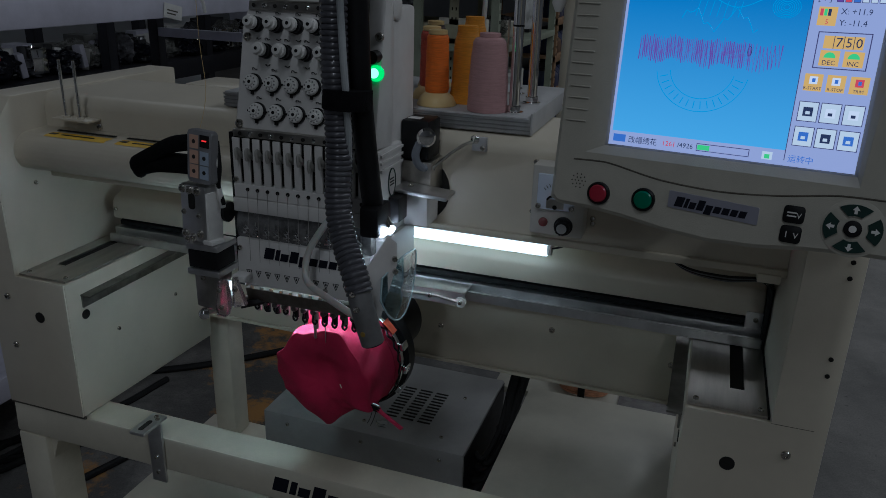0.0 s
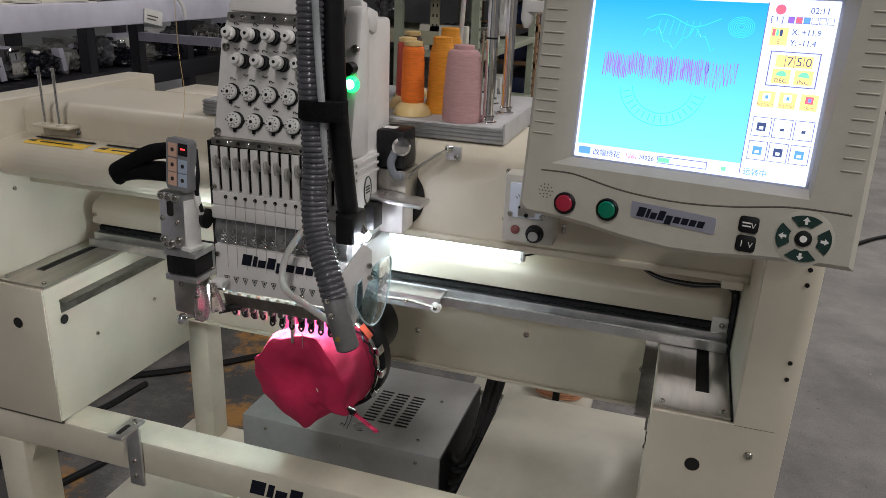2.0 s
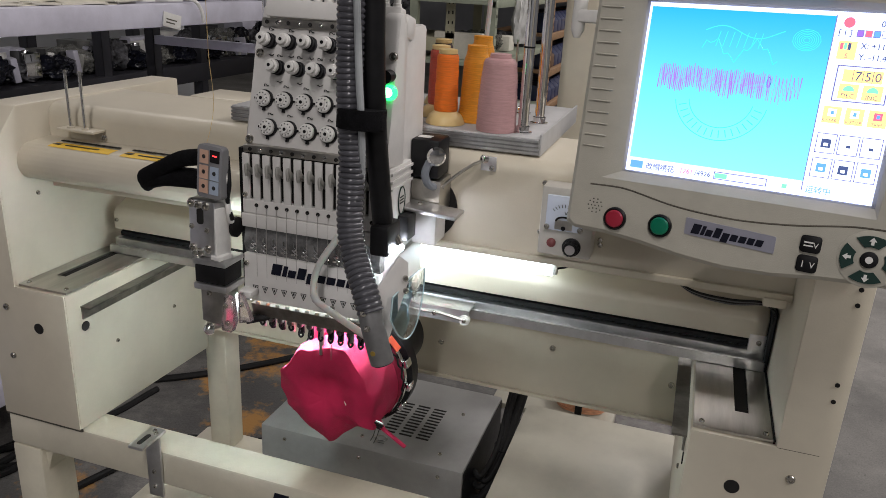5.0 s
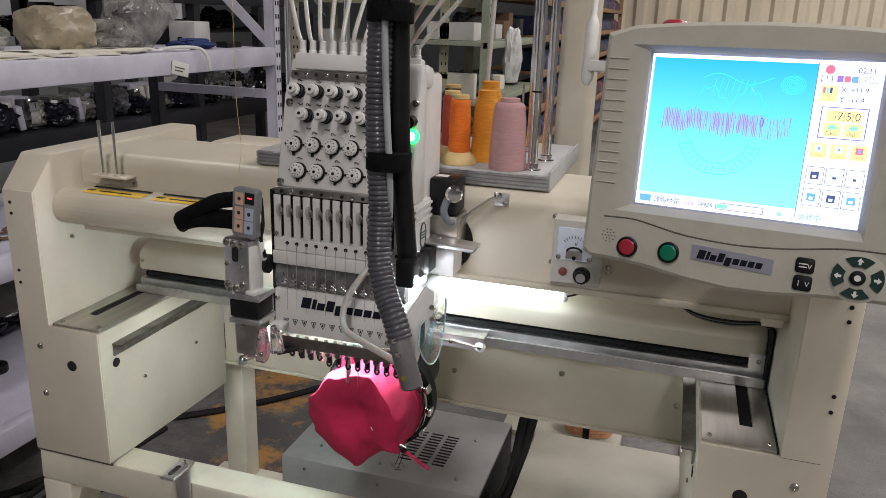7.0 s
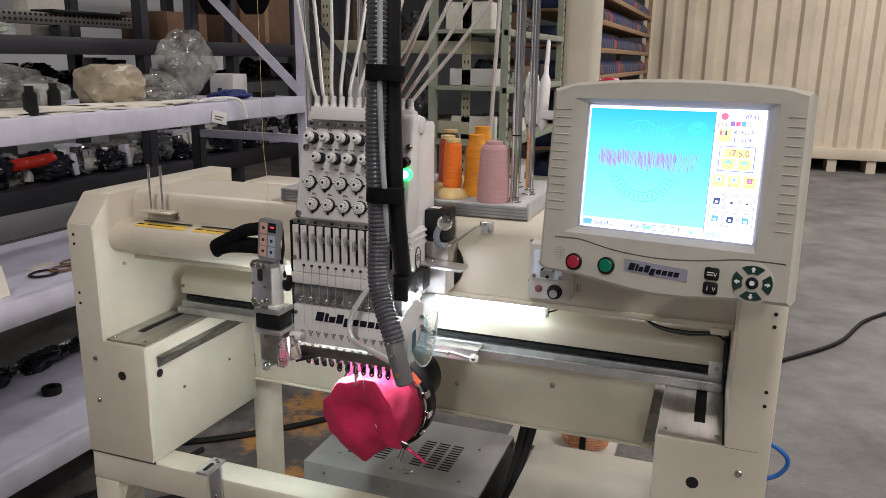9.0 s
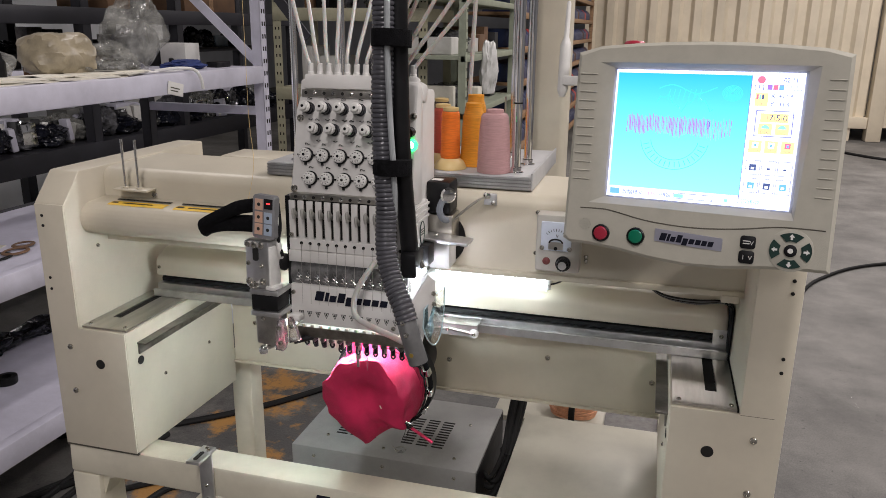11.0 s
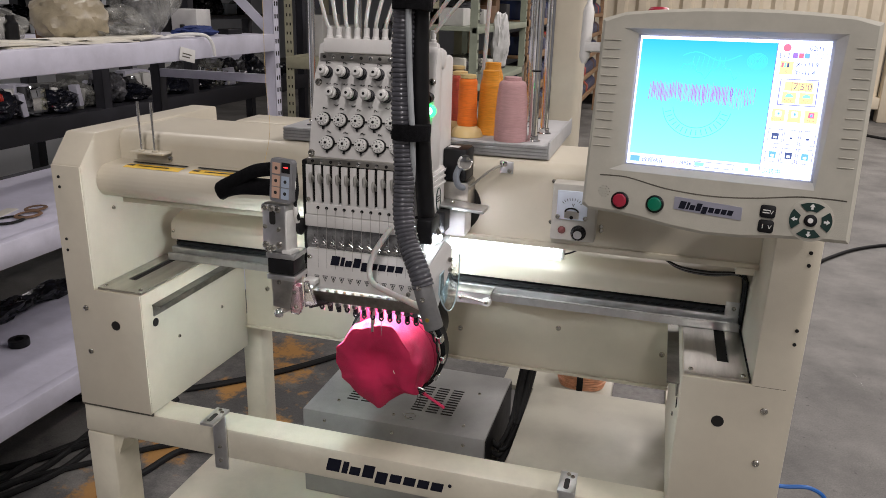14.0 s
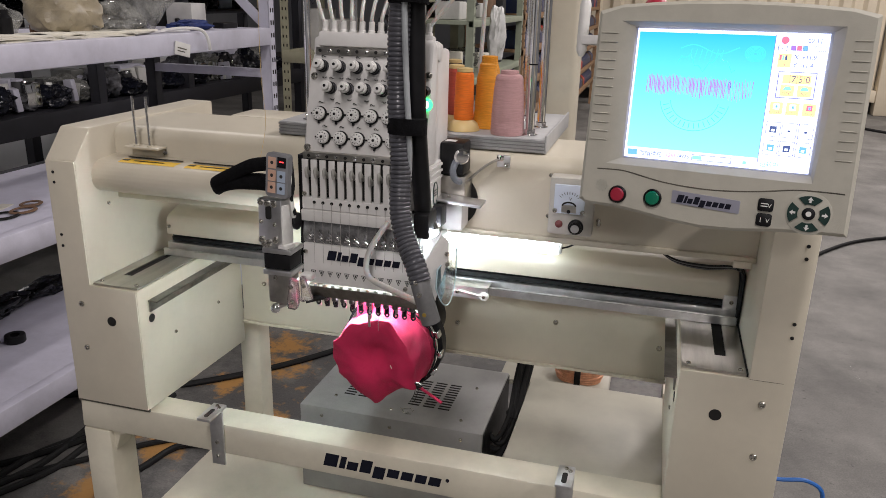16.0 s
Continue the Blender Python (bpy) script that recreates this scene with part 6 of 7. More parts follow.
ph = bmesh.new()
for k in range(44):
    for d in (0.012, 0.030):
        bx(ph, 1.44 + d, 1.448 + d, -0.0012, 0.0005, 0.10 + 0.05 * k, 0.118 + 0.05 * k)
for s, n, mm in ((1.440, 0.0, RACKW), (-1.25, 0.0, RACKW), (1.44, 0.58, RACKG), (-1.25, 0.58, RACKG)):
    part("upright", moved(post(bmesh.new(), s, n, 2.35), RK), mm, rack)
tagged(part("upright_holes", moved(ph, RK), HOLE, rack), kind="stuff")
for z in (0.39, 0.856, 1.34):
    fb2 = bmesh.new()
    bx(fb2, -1.25, 1.438, -0.004, 0.036, z - 0.070, z, bev=0.004)
    part("front_beam", moved(fb2, RK), RACKW, rack)
    part("rear_beam", moved(box(-1.25, 1.44, 0.585, 0.620, z - 0.085, z, bev=0.004), RK), RACKG, rack)
    part("shelf_board", moved(box(-1.25, 1.438, 0.0365, 0.584, z - 0.020, z - 0.002), RK), RACKW, rack)
    part("end_bar", moved(box(1.445, 1.47, 0.046, 0.58, z - 0.205, z - 0.170), RK), RACKW, rack)
part("brace", moved(box(-0.36, 0.36, -0.003, 0.003, -0.02, 0.02), RK @ pose(1.46, 0.31, 1.60, 0, -42, 90)), RACKW, rack, "flat diagonal brace")
part("brace", moved(box(-0.36, 0.36, -0.003, 0.003, -0.02, 0.02), RK @ pose(1.466, 0.02, 1.72, 0, -48, 82)), RACKG, rack, "dark diagonal brace")
def crumple(c, w, d, h, seed, amp=0.35, square=2.0):
    """A creased bag; a higher square gives it flatter sides and corners."""
    bm = bmesh.new()
    bmesh.ops.create_icosphere(bm, subdivisions=4, radius=1.0)
    for v in bm.verts:
        p = v.co.copy()
        k = 1 + amp * noise.noise(p * 1.4 + Vector((seed, 0, 0))) + amp * 0.45 * abs(noise.noise(p * 4 + Vector((0, seed, 0)))) + amp * 0.30 * noise.noise(p * 7 + Vector((0, seed, 3)))
        q = p * (k / (abs(p.x) ** square + abs(p.y) ** square + abs(p.z) ** square) ** (1 / square))
        v.co = Vector((c[0] + q.x * w, c[1] + q.y * d, max(c[2] - h * 0.92, c[2] + q.z * h)))
    return bm


rg = random.Random(11)


def on_rack(nm, lab, cat, bm, mm, grp=""):
    return tagged(part(nm, moved(bm, RK), mm), lab, cat, grp)


on_rack("plastic_bag", "beige foam pads in a clear plastic bag on the rack", "plastic bag", crumple((0.53, 0.20, 1.405), 0.098, 0.10, 0.074, 2, 0.22, 2.6), BEIGE)
on_rack("plastic_bag", "crumpled clear plastic bag of small parts on the rack", "plastic bag", crumple((0.68, 0.17, 1.385), 0.12, 0.09, 0.055, 5, 0.5), BAG)
on_rack("plastic_bag", "bag of small glossy parts on the rack", "plastic bag", crumple((0.75, 0.15, 1.366), 0.07, 0.06, 0.032, 15, 0.5), BAGDARK)
on_rack("plastic_bag", "tall clear plastic bag of parts on the rack", "plastic bag", moved(crumple((0, 0, 0), 0.118, 0.07, 0.092, 8, 0.24, 5.0), pose(0.915, 0.22, 1.462, 0, -38, 0)), BAG)
on_rack("plastic_bag", "grey parts inside a plastic bag", "plastic bag", moved(crumple((0, 0, 0), 0.088, 0.05, 0.060, 9, 0.3, 4.0), pose(0.955, 0.25, 1.430, 0, -38, 0)), BAGDARK)
on_rack("plastic_bag", "grey plastic bag slumped on the rack", "plastic bag", crumple((0.16, 0.25, 1.40), 0.18, 0.12, 0.072, 21), BAG)
on_rack("plastic_bag", "dark parts showing through a slumped bag", "plastic bag", crumple((0.12, 0.27, 1.385), 0.15, 0.09, 0.045, 22), BAGDARK)
on_rack("foam_block", "yellowed foam block leaning on the rack", "foam block", moved(box(-0.07, 0.07, -0.03, 0.03, 0, 0.11, bev=0.006), pose(-0.06, 0.16, 1.345, 0, 28, 20)), PAPER)
on_rack("blue_cloth", "crumpled navy blue cloth on the rack", "cloth", crumple((1.10, 0.14, 1.356), 0.10, 0.06, 0.018, 12, 0.4), BLUECLOTH)
for k in range(20):
    pile, lv = k % 5, k // 5
    sheet = box(-0.085, 0.085, -0.055, 0.055, 0, 0.004)
    on_rack("paper_sheet", "loose cream board sheets stacked on the rack", "paper", moved(sheet, pose(0.06 + 0.155 * pile + rg.uniform(-0.02, 0.02), 0.09 + rg.uniform(-0.015, 0.02), 1.3385 + 0.0042 * lv, 0, 0, rg.uniform(-30, 30))), PAPER, "loose board sheets")
on_rack("carton", "white carton on the rack", "box", box(1.27, 1.37, 0.25, 0.37, 1.3375, 1.43, bev=0.003), CARTON)
on_rack("black_case", "small black case on the rack", "case", box(1.26, 1.36, 0.10, 0.15, 1.3375, 1.360, bev=0.003), BLACK)
for s_ in (0.085, 0.26):
    on_rack("black_bottle", "small black bottle among the bags", "bottle", lathe(bmesh.new(), [(0.019, 0), (0.019, 0.06), (0.012, 0.068), (0.012, 0.082)], (s_, 0.05 + 0.6 * (s_ - 0.085), 1.3385), seg=20), BLACK)
tg = on_rack("paper_tag", "white paper tag with print on the rack beam", "tag", moved(box(-0.042, 0.042, -0.004, 0.0, -0.024, 0.020, bev=0.001), pose(0.828, -0.0065, 1.290, 0, 12, 0)), CARTON)
for k in range(2):
    part("print_bar", moved(box(-0.030, 0.012 + 0.008 * (k % 2), -0.0046, -0.0041, -0.012 + 0.010 * k, -0.008 + 0.010 * k), RK @ pose(0.828, -0.0065, 1.290, 0, 12, 0)), SEAM, tg)
on_rack("white_cable", "white cable end hanging over the rack beam", "cable", tube(bmesh.new(), spline([(0.84, 0.08, 1.346), (0.884, 0.03, 1.354), (0.925, -0.018, 1.350), (0.952, -0.028, 1.320), (0.968, -0.024, 1.280)]), 0.006, 8), WHITE)
on_rack("white_cable", "thin white wires lying across the rack board", "cable", tube(bmesh.new(), spline([(0.62, 0.06, 1.344), (0.74, 0.05, 1.346), (0.84, 0.07, 1.344), (0.96, 0.05, 1.345)]), 0.004, 7), WHITE)
for k in range(24):
    s_, n_ = rg.uniform(0.0, 1.35), rg.uniform(0.33, 0.50)
    w_ = rg.uniform(0.02, 0.05)
    mm = rg.choice((DARKBOX, CARTON, CARD, BLACK, BAGDARK, CARTON))
    on_rack("stored_part", "assorted small part stored on the rack", "machine part", moved(box(-w_, w_, -w_ * 0.6, w_ * 0.6, 0, rg.uniform(0.03, 0.08), bev=0.004), pose(s_, n_, 1.3375, 0, 0, rg.uniform(0, 180))), mm, "small stored parts")
# the middle board is nearly bare
for k, (s_, n_, r_) in enumerate(((0.15, 0.15, 0.042), (0.21, 0.14, 0.036), (0.27, 0.17, 0.030))):
    on_rack("gasket_ring", "flat brown gasket ring lying on the rack board", "gasket", tube(bmesh.new(), [(s_ + r_ * math.cos(radians(a)), n_ + r_ * 0.8 * math.sin(radians(a)), 0.859 + 0.002 * k) for a in range(0, 361, 15)], 0.006, 8, flat=0.5), CARD if k else RUBBER, "gasket rings")
on_rack("paper_slip", "small white paper slip on the rack board", "paper", moved(box(-0.05, 0.05, -0.018, 0.018, 0, 0.002), pose(0.21, 0.235, 0.8545, 0, 0, 14)), PAPER)
on_rack("price_card", "white card standing at the rack board's edge", "card", moved(box(-0.06, 0.03, -0.002, 0.002, 0, 0.085), pose(-0.07, 0.06, 0.8545, -12, 0, 8)), PAPER)
on_rack("white_tray", "white plastic tray of parts on the rack", "tray", box(1.18, 1.40, 0.10, 0.38, 0.8535, 0.925, bev=0.006), CARTON)
for k in range(7):
    s_ = 1.20 + 0.03 * k
    on_rack("machine_part", "small dark machine part lying in the white tray", "machine part", moved(box(-0.02, 0.02, -0.012, 0.012, 0, 0.028, bev=0.003), pose(s_, 0.18 + 0.05 * (k % 3), 0.9245, 0, 0, 40 * k)), (BLACK, GUNMETAL, BIN)[k % 3], "parts in the tray")
# lowest board
on_rack("tape_roll", "black roll of tape lying on the low rack board", "tape roll", lathe(bmesh.new(), [(0.016, 0.0), (0.031, 0.0), (0.032, 0.003), (0.032, 0.021), (0.031, 0.024), (0.016, 0.024), (0.016, 0.0001)], (0.262, 0.31, 0.3885), seg=28), BLACK)
for k in range(6):
    on_rack("parts_bag", "black bags of parts at the back of the low rack board", "parts bag", crumple((-0.25 + 0.22 * k, 0.525, 0.417), 0.10, 0.045, 0.030, 60 + k, 0.45), GLOSSBAG, "bags of parts")

hp_ = thing("black_bag", (-1.55, 1.95, 1.9), "black round-bottomed bags hung at the rack end", "bag")
for n_ in (0.51, 0.30):
    part("bag_body", moved(crumple((1.515, n_, 1.865), 0.04, 0.105, 0.195, 91 + n_, 0.06), RK), FELT, hp_)
    part("bag_strap", moved(tube(bmesh.new(), spline([(1.505, n_ - 0.05, 2.03), (1.478, n_ - 0.02, 2.20), (1.457, n_, 2.246), (1.478, n_ + 0.02, 2.20), (1.505, n_ + 0.05, 2.03)]), 0.007, 8), RK), FELT, hp_)
part("end_bar", moved(box(1.445, 1.47, 0.046, 0.58, 2.20, 2.24), RK), RACKG, rack)

# dark rack behind
drk = thing("dark_rack", (-3.4, 2.0, 0), "dark grey steel rack standing behind the storage rack", "storage rack")
RD = RK @ Matrix.Translation((0, 1.35, 0))
for s in (-0.6, 1.97, 2.78, 4.3):
    for n in (0.0, 0.5):
        part("upright", moved(post(bmesh.new(), s, n, 2.6, 0.06), RD), RACKG, drk)
for z, h in ((0.42, 0.075), (0.88, 0.105), (1.585, 0.085), (2.25, 0.08)):
    part("front_beam", moved(box(-0.6, 4.36, -0.006, 0.03, z - h, z, bev=0.003), RD), RACKG, drk)
    part("shelf_board", moved(box(-0.6, 4.36, 0.031, 0.55, z - 0.02, z), RD), RACKG, drk)
PERF = mat("grey perforated steel", (0.16, 0.16, 0.15), 0.45, 0.4, var=0.15, scale=9, bump=0.1)
pb = part("perforated_beam", moved(box(-0.6, 2.6, 0.20, 0.26, 1.645, 1.705, bev=0.002), RD), PERF, drk, "grey perforated steel beam")
hb_ = bmesh.new()
for k in range(104):
    for q in (0.0, 0.026):
        bx(hb_, -0.58 + 0.03 * k, -0.567 + 0.03 * k, 0.1985, 0.2005, 1.660 + q, 1.672 + q)
tagged(part("beam_holes", moved(hb_, RD), HOLE, pb), kind="stuff")
for s_ in (-0.3, 1.6):
    part("beam_block", moved(box(s_, s_ + 0.06, 0.19, 0.27, 1.585, 1.6445, bev=0.002), RD), RACKG, drk)
rq = random.Random(5)


def on_dark(nm, lab, cat, bm, mm, grp=""):
    return tagged(part(nm, moved(bm, RD), mm), lab, cat, grp)


SHEETBLUE = mat("pale blue packaging", (0.42, 0.50, 0.60), 0.4, var=0.1, scale=8, bump=0.1)
# loaded level: bags, cartons, a coiled red hose
s_, k = 0.55, 0
while s_ < 4.1:
    w_, hh_ = rq.uniform(0.12, 0.24), rq.uniform(0.05, 0.095)
    on_dark("stored_bag", "dark glossy bag of parts on the dark rack", "bag", crumple((s_ + w_ / 2, 0.13 + 0.04 * (k % 2), 0.88 + hh_ * 0.9), w_ * 0.56, 0.10, hh_, 200 + k, 0.45), (GLOSSBAG, BAGDARK, GLOSSBAG, BAG)[k % 4], "stored bags")
    s_ += w_ * 0.92
    k += 1
s_ = 0.6
while s_ < 4.1:
    w_, hh_ = rq.uniform(0.08, 0.22), rq.uniform(0.10, 0.24)
    mm = rq.choice((DARKBOX, CARTON, DARKBOX, CARTON, BIN, PERF, DARKBOX, RACKW))
    on_dark("stored_box", "assorted boxes stored on the dark rack", "box", moved(box(0, w_, 0, rq.uniform(0.08, 0.16), 0, hh_, bev=0.004), Matrix.Translation((s_, 0.32, 0.8795)) @ pose(0, 0, 0, 0, 0, rq.uniform(-9, 9))), mm, "stored boxes")
    s_ += w_ + rq.uniform(0.02, 0.10)
on_dark("coiled_hose", "red coiled air hose on the dark rack", "hose", tube(bmesh.new(), [(1.06 + 0.29 * k / 260, 0.055 + 0.026 * math.sin(k * 0.62), 0.985 + 0.026 * math.cos(k * 0.62) + 0.012 * k / 260) for k in range(261)], 0.0042, 6), REDPIPE)
for k in range(60):
    w_ = rq.uniform(0.012, 0.04)
    mm = rq.choice((CHROME, CARTON, DARKBOX, CHROME, BLACK, RACKW, WHITE))
    on_dark("machine_part", "small loose machine part lying among the bags", "machine part", moved(box(-w_, w_, -w_ * 0.6, w_ * 0.6, -0.10, w_ * 0.5, bev=0.003), pose(rq.uniform(0.8, 3.6), rq.uniform(0.07, 0.26), 0.982 + rq.uniform(0, 0.03), rq.uniform(-10, 10), rq.uniform(-10, 10), rq.uniform(0, 180))), mm, "loose machine parts")
# half-depth shelf at the back with mixed stock
part("back_shelf", moved(box(-0.6, 4.36, 0.30, 0.55, 1.315, 1.345, bev=0.002), RD), RACKG, drk)
s_ = 0.8
while s_ < 4.1:
    w_, hh_ = rq.uniform(0.06, 0.20), rq.uniform(0.05, 0.15)
    mm = rq.choice((CARTON, DARKBOX, BLACK, DARKBOX, BIN, SHEETBLUE, GUNMETAL, CARTON))
    if rq.random() < 0.35:
        on_dark("stored_bag", "dark glossy bag of parts on the back shelf", "bag", crumple((s_ + w_ / 2, 0.40, 1.345 + hh_ * 0.45), w_ * 0.52, 0.07, hh_ * 0.5, 400 + s_ * 9, 0.45), GLOSSBAG, "stored bags")
    else:
        on_dark("stored_box", "assorted boxes stored on the back shelf", "box", moved(box(0, w_, 0, rq.uniform(0.06, 0.12), 0, hh_, bev=0.004), Matrix.Translation((s_, 0.34, 1.3445)) @ pose(0, 0, 0, 0, 0, rq.uniform(-12, 12))), mm, "stored boxes")
    s_ += w_ + rq.uniform(0.0, 0.06)
# pale sheeting on the low level, its colour standing in for bluish daylight patches
SHEET = mat("daylight blue sheeting", (0.50, 0.54, 0.62), 0.25, var=0.35, scale=5, bump=0.8, fine=20)
for k in range(7):
    on_dark("daylight_sheeting", "pale blue sheeting added for daylight patches on the dark rack", "plastic sheet", crumple((0.75 + 0.44 * k, 0.25, 0.44), 0.24, 0.20, 0.024, 300 + k, 0.5), SHEET, "plastic sheeting")
# sparse upper level
on_dark("cloth_bundle", "pale green cloth bundle on the dark rack", "cloth", crumple((1.05, 0.10, 1.617), 0.17, 0.07, 0.034, 41, 0.4), mat("pale green cloth", (0.48, 0.52, 0.46), 0.85, var=0.1, scale=20, bump=0.5))
on_dark("black_tray", "flat black tray on the perforated beam", "tray", box(1.55, 2.05, 0.17, 0.33, 1.7045, 1.722, bev=0.004), BLACK)
on_dark("carton", "white carton at the back of the dark rack", "box", box(1.12, 1.34, 0.40, 0.52, 1.5845, 1.80, bev=0.004), CARTON)
on_dark("carton", "tan carton at the back of the dark rack", "box", box(1.62, 1.86, 0.42, 0.53, 1.5845, 1.86, bev=0.004), PAPER)
for s_, w_, hh_ in ((2.24, 0.36, 0.165), (2.95, 0.60, 0.42)):
    big = thing("carton", (0, 0, 0), "large brown cardboard carton on the dark rack", "carton")
    part("body", moved(box(s_, s_ + w_, 0.05, 0.40, 1.5845, 1.5845 + hh_, bev=0.006), RD), CARD, big)
    part("tape", moved(box(s_ + w_ * 0.46, s_ + w_ * 0.54, 0.0485, 0.0497, 1.590, 1.580 + hh_), RD), RACKB, big, "brown packing tape")
tagged(part("partition", moved(box(-3.0, 4.2, 1.15, 1.20, 0, 3.0), RD), mat("white painted partition", (0.78, 0.80, 0.82), 0.6, var=0.04, scale=2, bump=0.1)), "white painted partition wall behind the racks", "wall", kind="structure")


# ---- racks in the middle distance ----
def rackset(nm, lab, x0, x1, y0, y1, levels, h, mm, board, wp=0.05, m=None, beam=0.07):
    """A slotted rack whose open front looks towards -y; m turns and moves it."""
    m = m or Matrix.Identity(4)
    t = thing(nm, m @ Vector(((x0 + x1) / 2, (y0 + y1) / 2, 0)), lab, "storage rack")
    for x in (x0, x1 - wp):
        for y in (y0, y1 - wp):
            b_ = bmesh.new()
            bx(b_, x, x + wp, y, y + 0.004, 0, h)
            bx(b_, x, x + 0.004, y + 0.004, y + wp, 0, h)
            part("upright", moved(b_, m), mm, t)
            hb = bmesh.new()
            for k in range(int(h / 0.05)):
                for d in (0.012, 0.033):
                    bx(hb, x + d, x + d + 0.007, y - 0.0012, y - 0.0002, 0.03 + 0.05 * k, 0.046 + 0.05 * k)
            if y == y0:
                tagged(part("upright_holes", moved(hb, m), HOLE, t), kind="stuff")
    for z in levels:
        part("shelf_beam", moved(box(x0, x1, y0 - 0.003, y0 + 0.03, z - beam, z, bev=0.003), m), mm, t)
        part("side_beam", moved(box(x1 - 0.03, x1, y0 + 0.03, y1, z - beam, z), m), mm, t)
        part("shelf_board", moved(box(x0, x1 - 0.031, y0 + 0.031, y1, z - 0.022, z - 0.002), m), board, t)
    return t


def stock(x0, x1, y0, y1, levels, seed, pool, hmax=0.30, m=None):
    m = m or Matrix.Identity(4)
    r = random.Random(seed)
    for z in levels:
        x = x0 + 0.06
        while x < x1 - 0.12:
            w = r.uniform(0.05, 0.20)
            if r.random() < 0.94:
                mm, nm, lab = r.choice(pool)
                hh = r.uniform(0.06, hmax)
                yy = y0 + r.uniform(0.06, 0.14)
                if nm == "plastic_bag":
                    b_ = crumple((x + w / 2, yy + 0.12, z + hh * 0.42), w * 0.42, 0.12, hh * 0.42, r.random() * 50, 0.4)
                else:
                    b_ = box(x, x + w * 0.92, yy, yy + 0.26, z - 0.001, z + hh, bev=0.006)
                tagged(part(nm, moved(b_, m), mm), lab, nm.replace("_", " "), "goods on the racks")
            x += w + r.uniform(0.005, 0.03)


POOL = [(CARD, "carton", "brown cardboard carton on a rack shelf"), (CARTON, "carton", "white carton on a rack shelf"),
        (BAG, "plastic_bag", "clear plastic bag of parts on a rack shelf"), (DARKBOX, "crate", "dark plastic crate on a rack shelf"), (DARKBOX, "crate", "dark plastic crate on a rack shelf"), (BLACK, "crate", "small black crate on a rack shelf"), (BAGDARK, "plastic_bag", "bag of dark parts on a rack shelf"),
        (BAGDARK, "plastic_bag", "bag of dark parts on a rack shelf")]
LV = (0.30, 0.75, 1.16, 1.60, 2.05)
rackset("slotted_rack", "olive cream slotted-angle rack with stored goods", -1.72, -0.80, 3.0, 3.55, LV, 2.5, RACKO, RACKO)
stock(-1.66, -0.84, 3.03, 3.5, LV, 3, POOL)
GREENRACK = mat("grey green rack enamel", (0.30, 0.33, 0.25), 0.5, var=0.10, scale=9, bump=0.1)
LV2 = (0.30, 0.68, 1.06, 1.36, 1.66, 2.02)
ROW = pose(-0.56, 0, 0, 0, 0, 90)
rackset("slotted_rack", "grey-green slotted-angle rack with loose goods and white bags", 2.90, 4.34, 0.0, 0.45, LV2, 2.4, GREENRACK, GREENRACK, 0.04, ROW, 0.035)
POOL2 = [(CARTON, "carton", "white carton on a rack shelf"), (BAG, "plastic_bag", "clear plastic bag of parts on a rack shelf"), (CARD, "carton", "brown cardboard carton on a rack shelf"),
         (PAPER, "carton", "flat cream carton on a rack shelf"), (DARKBOX, "crate", "dark plastic crate on a rack shelf"), (BAGDARK, "plastic_bag", "bag of dark parts on a rack shelf")]
stock(2.94, 4.28, 0.02, 0.4, LV2, 8, POOL2, 0.17, ROW)
LV3 = (0.39, 0.635, 0.88, 1.125, 1.37, 1.615, 1.86, 2.10)
rackset("wooden_rack", "brown board rack with blue storage bins", 4.42, 10.5, 0.0, 0.45, LV3, 2.5, RACKB, RACKB, 0.05, ROW, 0.045)
bin_mesh = {}
for mm in (BIN, REDPIPE, CARD):
    bin_mesh[mm] = mesh_of(prism(bmesh.new(), [(0.02, 0), (0.27, 0), (0.27, 0.13), (0.07, 0.13), (0.02, 0.08)], 0, 0.125, "x", bev=0.003), "storage_bin", mm)
for i, z in enumerate(LV3):
    for k in range(42):
        mm = REDPIPE if (i * 3 + k) % 17 == 0 else CARD if (i * 5 + k) % 11 == 0 else BIN
        ob = new("storage_bin", bin_mesh[mm])
        ob.matrix_world = ROW @ Matrix.Translation((4.50 + 0.14 * k, 0.01, z - 0.001))
        tagged(ob, "dark blue plastic bin on the brown rack" if mm is BIN else "coloured storage box among the blue bins", "storage bin", "storage bins")
tagged(part("plastic_sack", crumple((-0.53, 3.35, 1.28), 0.05, 0.08, 0.16, 77, 0.3), mat("white translucent sack", (0.70, 0.70, 0.68), 0.4, var=0.1, scale=14, bump=0.7, fine=24)), "white plastic sack hanging from the rack", "plastic sack")
tagged(part("column", prism(bmesh.new(), [(0.068 + p[0], 1.22 + p[1]) for p in rounded(0.102, 0.102, 0.022)], 0.0, 5.0, "z"), POLE), "cream painted steel column behind the machine", "column", kind="structure")

# ---- corrugated container ----
con = thing("corrugated_container", (3.0, 11.2, 0), "cream corrugated steel container at the back of the hall", "container")
cw = bmesh.new()
xa, pitch = -0.72, 0.31
prof = []
x = xa
while x < 3.6:
    prof += [(x, 11.0), (x + pitch * 0.34, 11.0), (x + pitch * 0.5, 11.06), (x + pitch * 0.84, 11.06)]
    x += pitch
prof = [p for p in prof if p[0] < 3.3]
lo = [cw.verts.new((p[0], p[1], 0.34)) for p in prof]
hi = [cw.verts.new((p[0], p[1], 3.0)) for p in prof]
for i in range(len(prof) - 1):
    cw.faces.new((lo[i], lo[i + 1], hi[i + 1], hi[i]))
part("corrugated_wall", cw, CONTAINER, con, smooth=False)
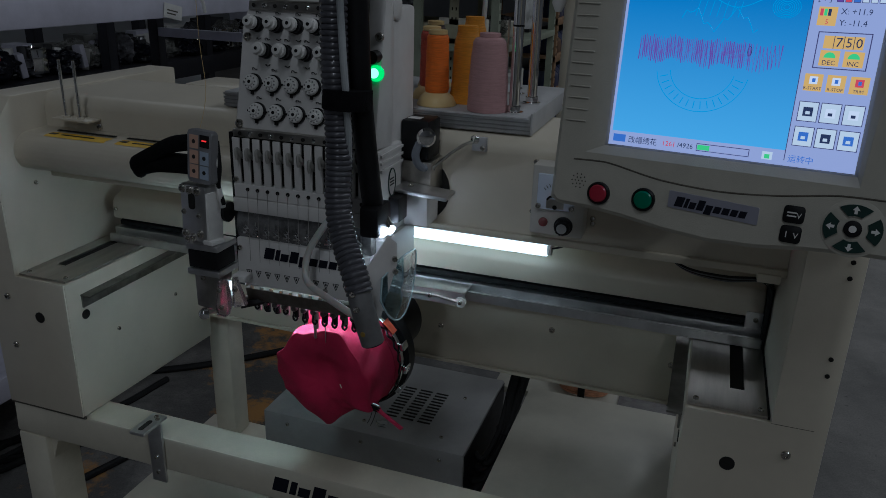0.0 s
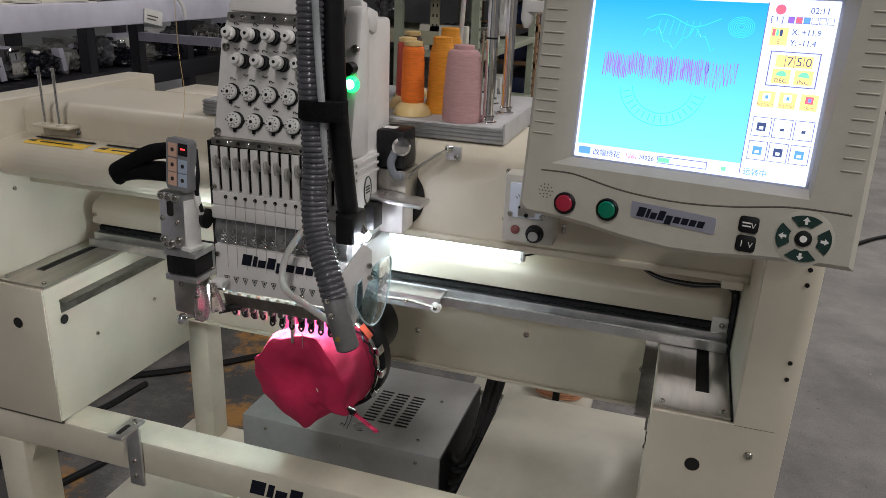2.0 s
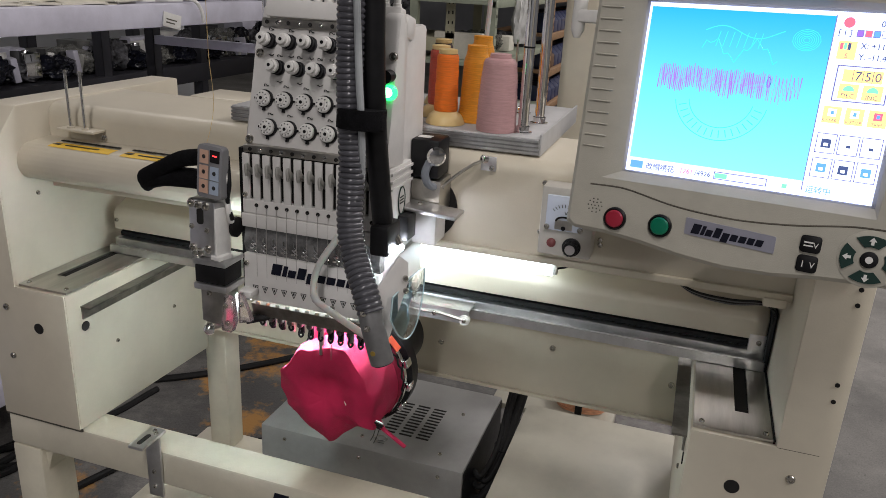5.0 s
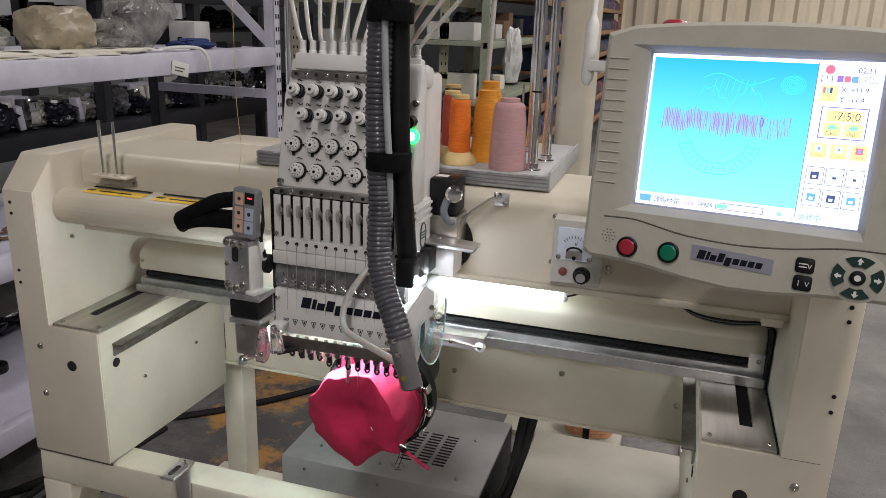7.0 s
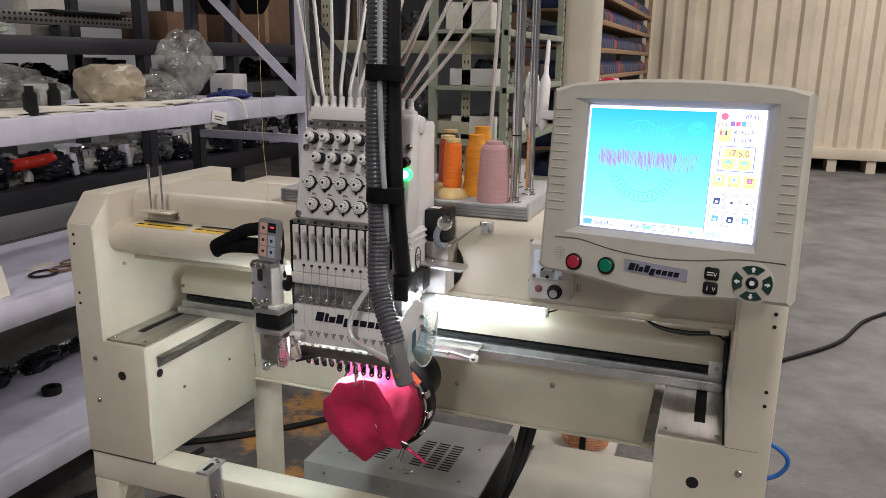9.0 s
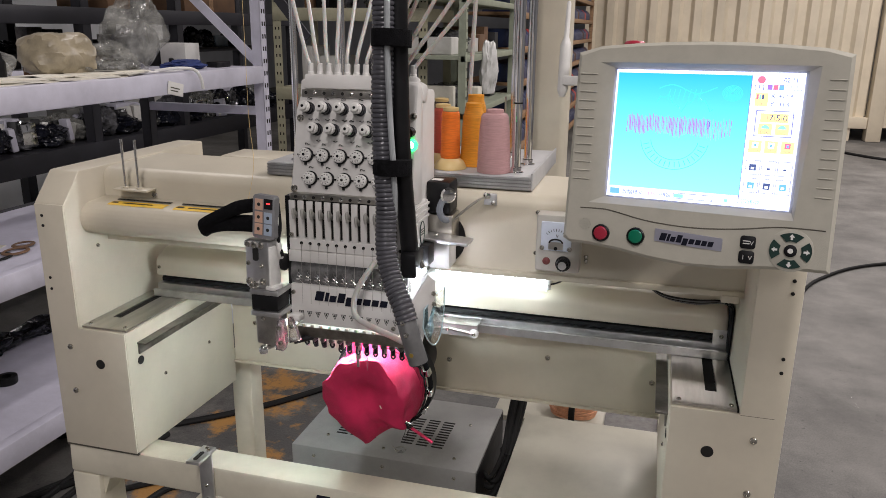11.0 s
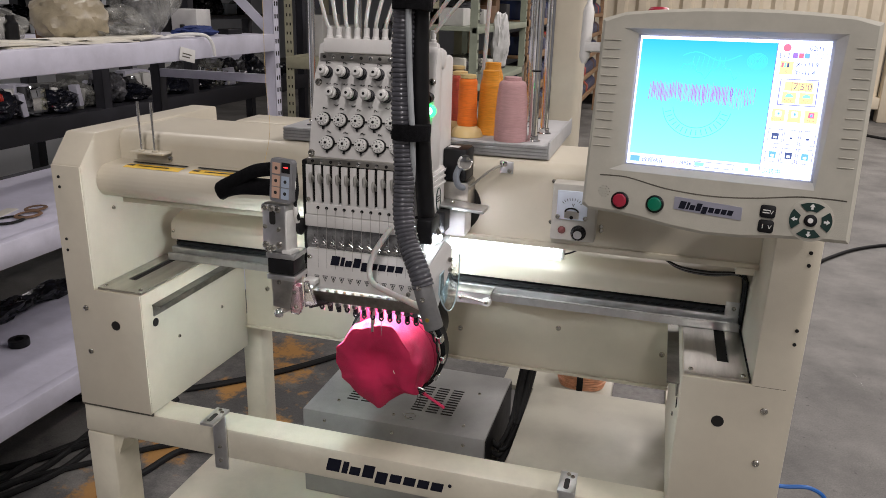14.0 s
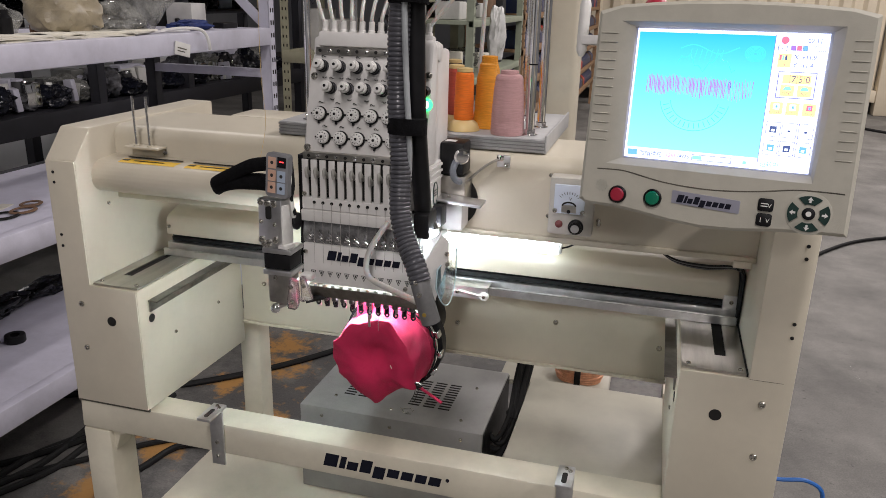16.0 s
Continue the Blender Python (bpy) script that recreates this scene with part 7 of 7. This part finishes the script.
part("back_wall", box(xa, 3.3, 11.15, 13.4, 0.34, 3.0), CONTAINER, con)
part("bottom_rail", box(xa, 3.3, 10.95, 11.14, 0.18, 0.34, bev=0.01), CONTAINER, con)
part("top_rail", box(xa, 3.3, 10.95, 11.14, 3.0, 3.12, bev=0.01), CONTAINER, con)
for k in range(8):
    part("skid", box(xa + 0.2 + 0.5 * k, xa + 0.32 + 0.5 * k, 10.98, 11.5, 0, 0.18), CONTAINER, con)
part("corner_post", box(3.3, 3.5, 10.93, 11.14, 0, 3.12, bev=0.02), CONTAINER, con)
for k in range(2):
    part("locking_bar", cyl((3.65 + 0.25 * k, 10.97, 0.2), (3.65 + 0.25 * k, 10.97, 3.0), 0.03), RACKG, con)
part("end_door", box(3.5, 4.2, 11.0, 11.1, 0.2, 3.0), CONTAINER, con)

# ---- cables on the floor ----
def floor_cable(nm, lab, pts, r, mm):
    tagged(part(nm, tube(bmesh.new(), spline(pts), r, 8), mm), lab, "cable")


floor_cable("floor_cable", "thick black cable lying across the concrete floor", [(-1.9, 0.85, 0.012), (-1.35, 1.12, 0.012), (-1.0, 1.42, 0.012), (-0.72, 1.80, 0.012), (-0.45, 2.2, 0.012), (-0.1, 2.5, 0.012)], 0.013, RUBBER)
floor_cable("floor_cable", "black cable running under the rack", [(-1.6, 0.30, 0.010), (-1.3, 0.62, 0.010), (-1.05, 0.85, 0.010), (-0.7, 0.98, 0.010), (-0.45, 1.12, 0.010), (-0.1, 1.3, 0.010), (0.3, 1.7, 0.010)], 0.010, RUBBER)
floor_cable("floor_cable", "black cable loop beside the rack", [(-1.9, 0.2, 0.012), (-1.5, 0.55, 0.012), (-1.30, 0.85, 0.012), (-1.25, 1.1, 0.012)], 0.011, RUBBER)
for pts_, lab_ in (([(-1.48, 0.36, 0.012), (-1.44, 0.44, 0.012), (-1.39, 0.59, 0.012), (-1.40, 0.83, 0.012), (-1.43, 1.08, 0.012)], "black cable sweeping out from under the rack"),
                   ([(-1.51, 0.38, 0.012), (-1.47, 0.47, 0.012), (-1.45, 0.61, 0.012), (-1.37, 0.79, 0.012), (-1.36, 0.97, 0.012)], "black cable lying beside the rack foot"),
                   ([(-1.12, 0.51, 0.012), (-1.07, 0.66, 0.012), (-1.03, 0.80, 0.012), (-0.91, 0.84, 0.012), (-0.74, 0.85, 0.012)], "dark cable curving under the machine frame"),
                   ([(-1.45, 0.33, 0.012), (-1.38, 0.45, 0.012), (-1.33, 0.58, 0.012), (-1.32, 0.74, 0.012), (-1.25, 0.88, 0.012)], "loose black cable on the worn floor")):
    floor_cable("floor_cable", lab_, pts_, 0.011, RUBBER)
floor_cable("floor_cable", "dark ring of cable under the machine", [(-0.75 + 0.12 * math.cos(radians(a)), 1.95 + 0.12 * math.sin(radians(a)), 0.016) for a in range(0, 361, 30)], 0.012, RUBBER)
floor_cable("floor_cable", "black cable trailing over the floor to the hall", [(0.9, 2.9, 0.012), (1.25, 3.35, 0.012), (1.5, 3.9, 0.012), (2.0, 4.4, 0.012), (3.2, 4.9, 0.012), (4.5, 5.0, 0.012)], 0.011, RUBBER)
floor_cable("floor_cable", "black cable lying near the container", [(2.6, 9.9, 0.012), (3.2, 9.2, 0.012), (4.2, 9.0, 0.012), (5.2, 9.3, 0.012)], 0.02, RUBBER)
blue = thing("blue_hose", (0.70, 0.72, 0), "thin blue air hose hanging in loops beside the machine", "hose")
part("hose", tube(bmesh.new(), spline([(0.58, 0.70, 0.64), (0.66, 0.70, 0.640), (0.72, 0.70, 0.625), (0.758, 0.70, 0.600), (0.764, 0.70, 0.575), (0.745, 0.70, 0.545), (0.70, 0.70, 0.515), (0.66, 0.71, 0.44), (0.72, 0.72, 0.350), (0.804, 0.72, 0.331), (0.879, 0.72, 0.339), (0.92, 0.72, 0.30), (0.90, 0.72, 0.18), (0.84, 0.74, 0.04), (0.74, 0.80, 0.008), (0.60, 0.9, 0.008)]), 0.0055, 8), BLUECABLE, blue)
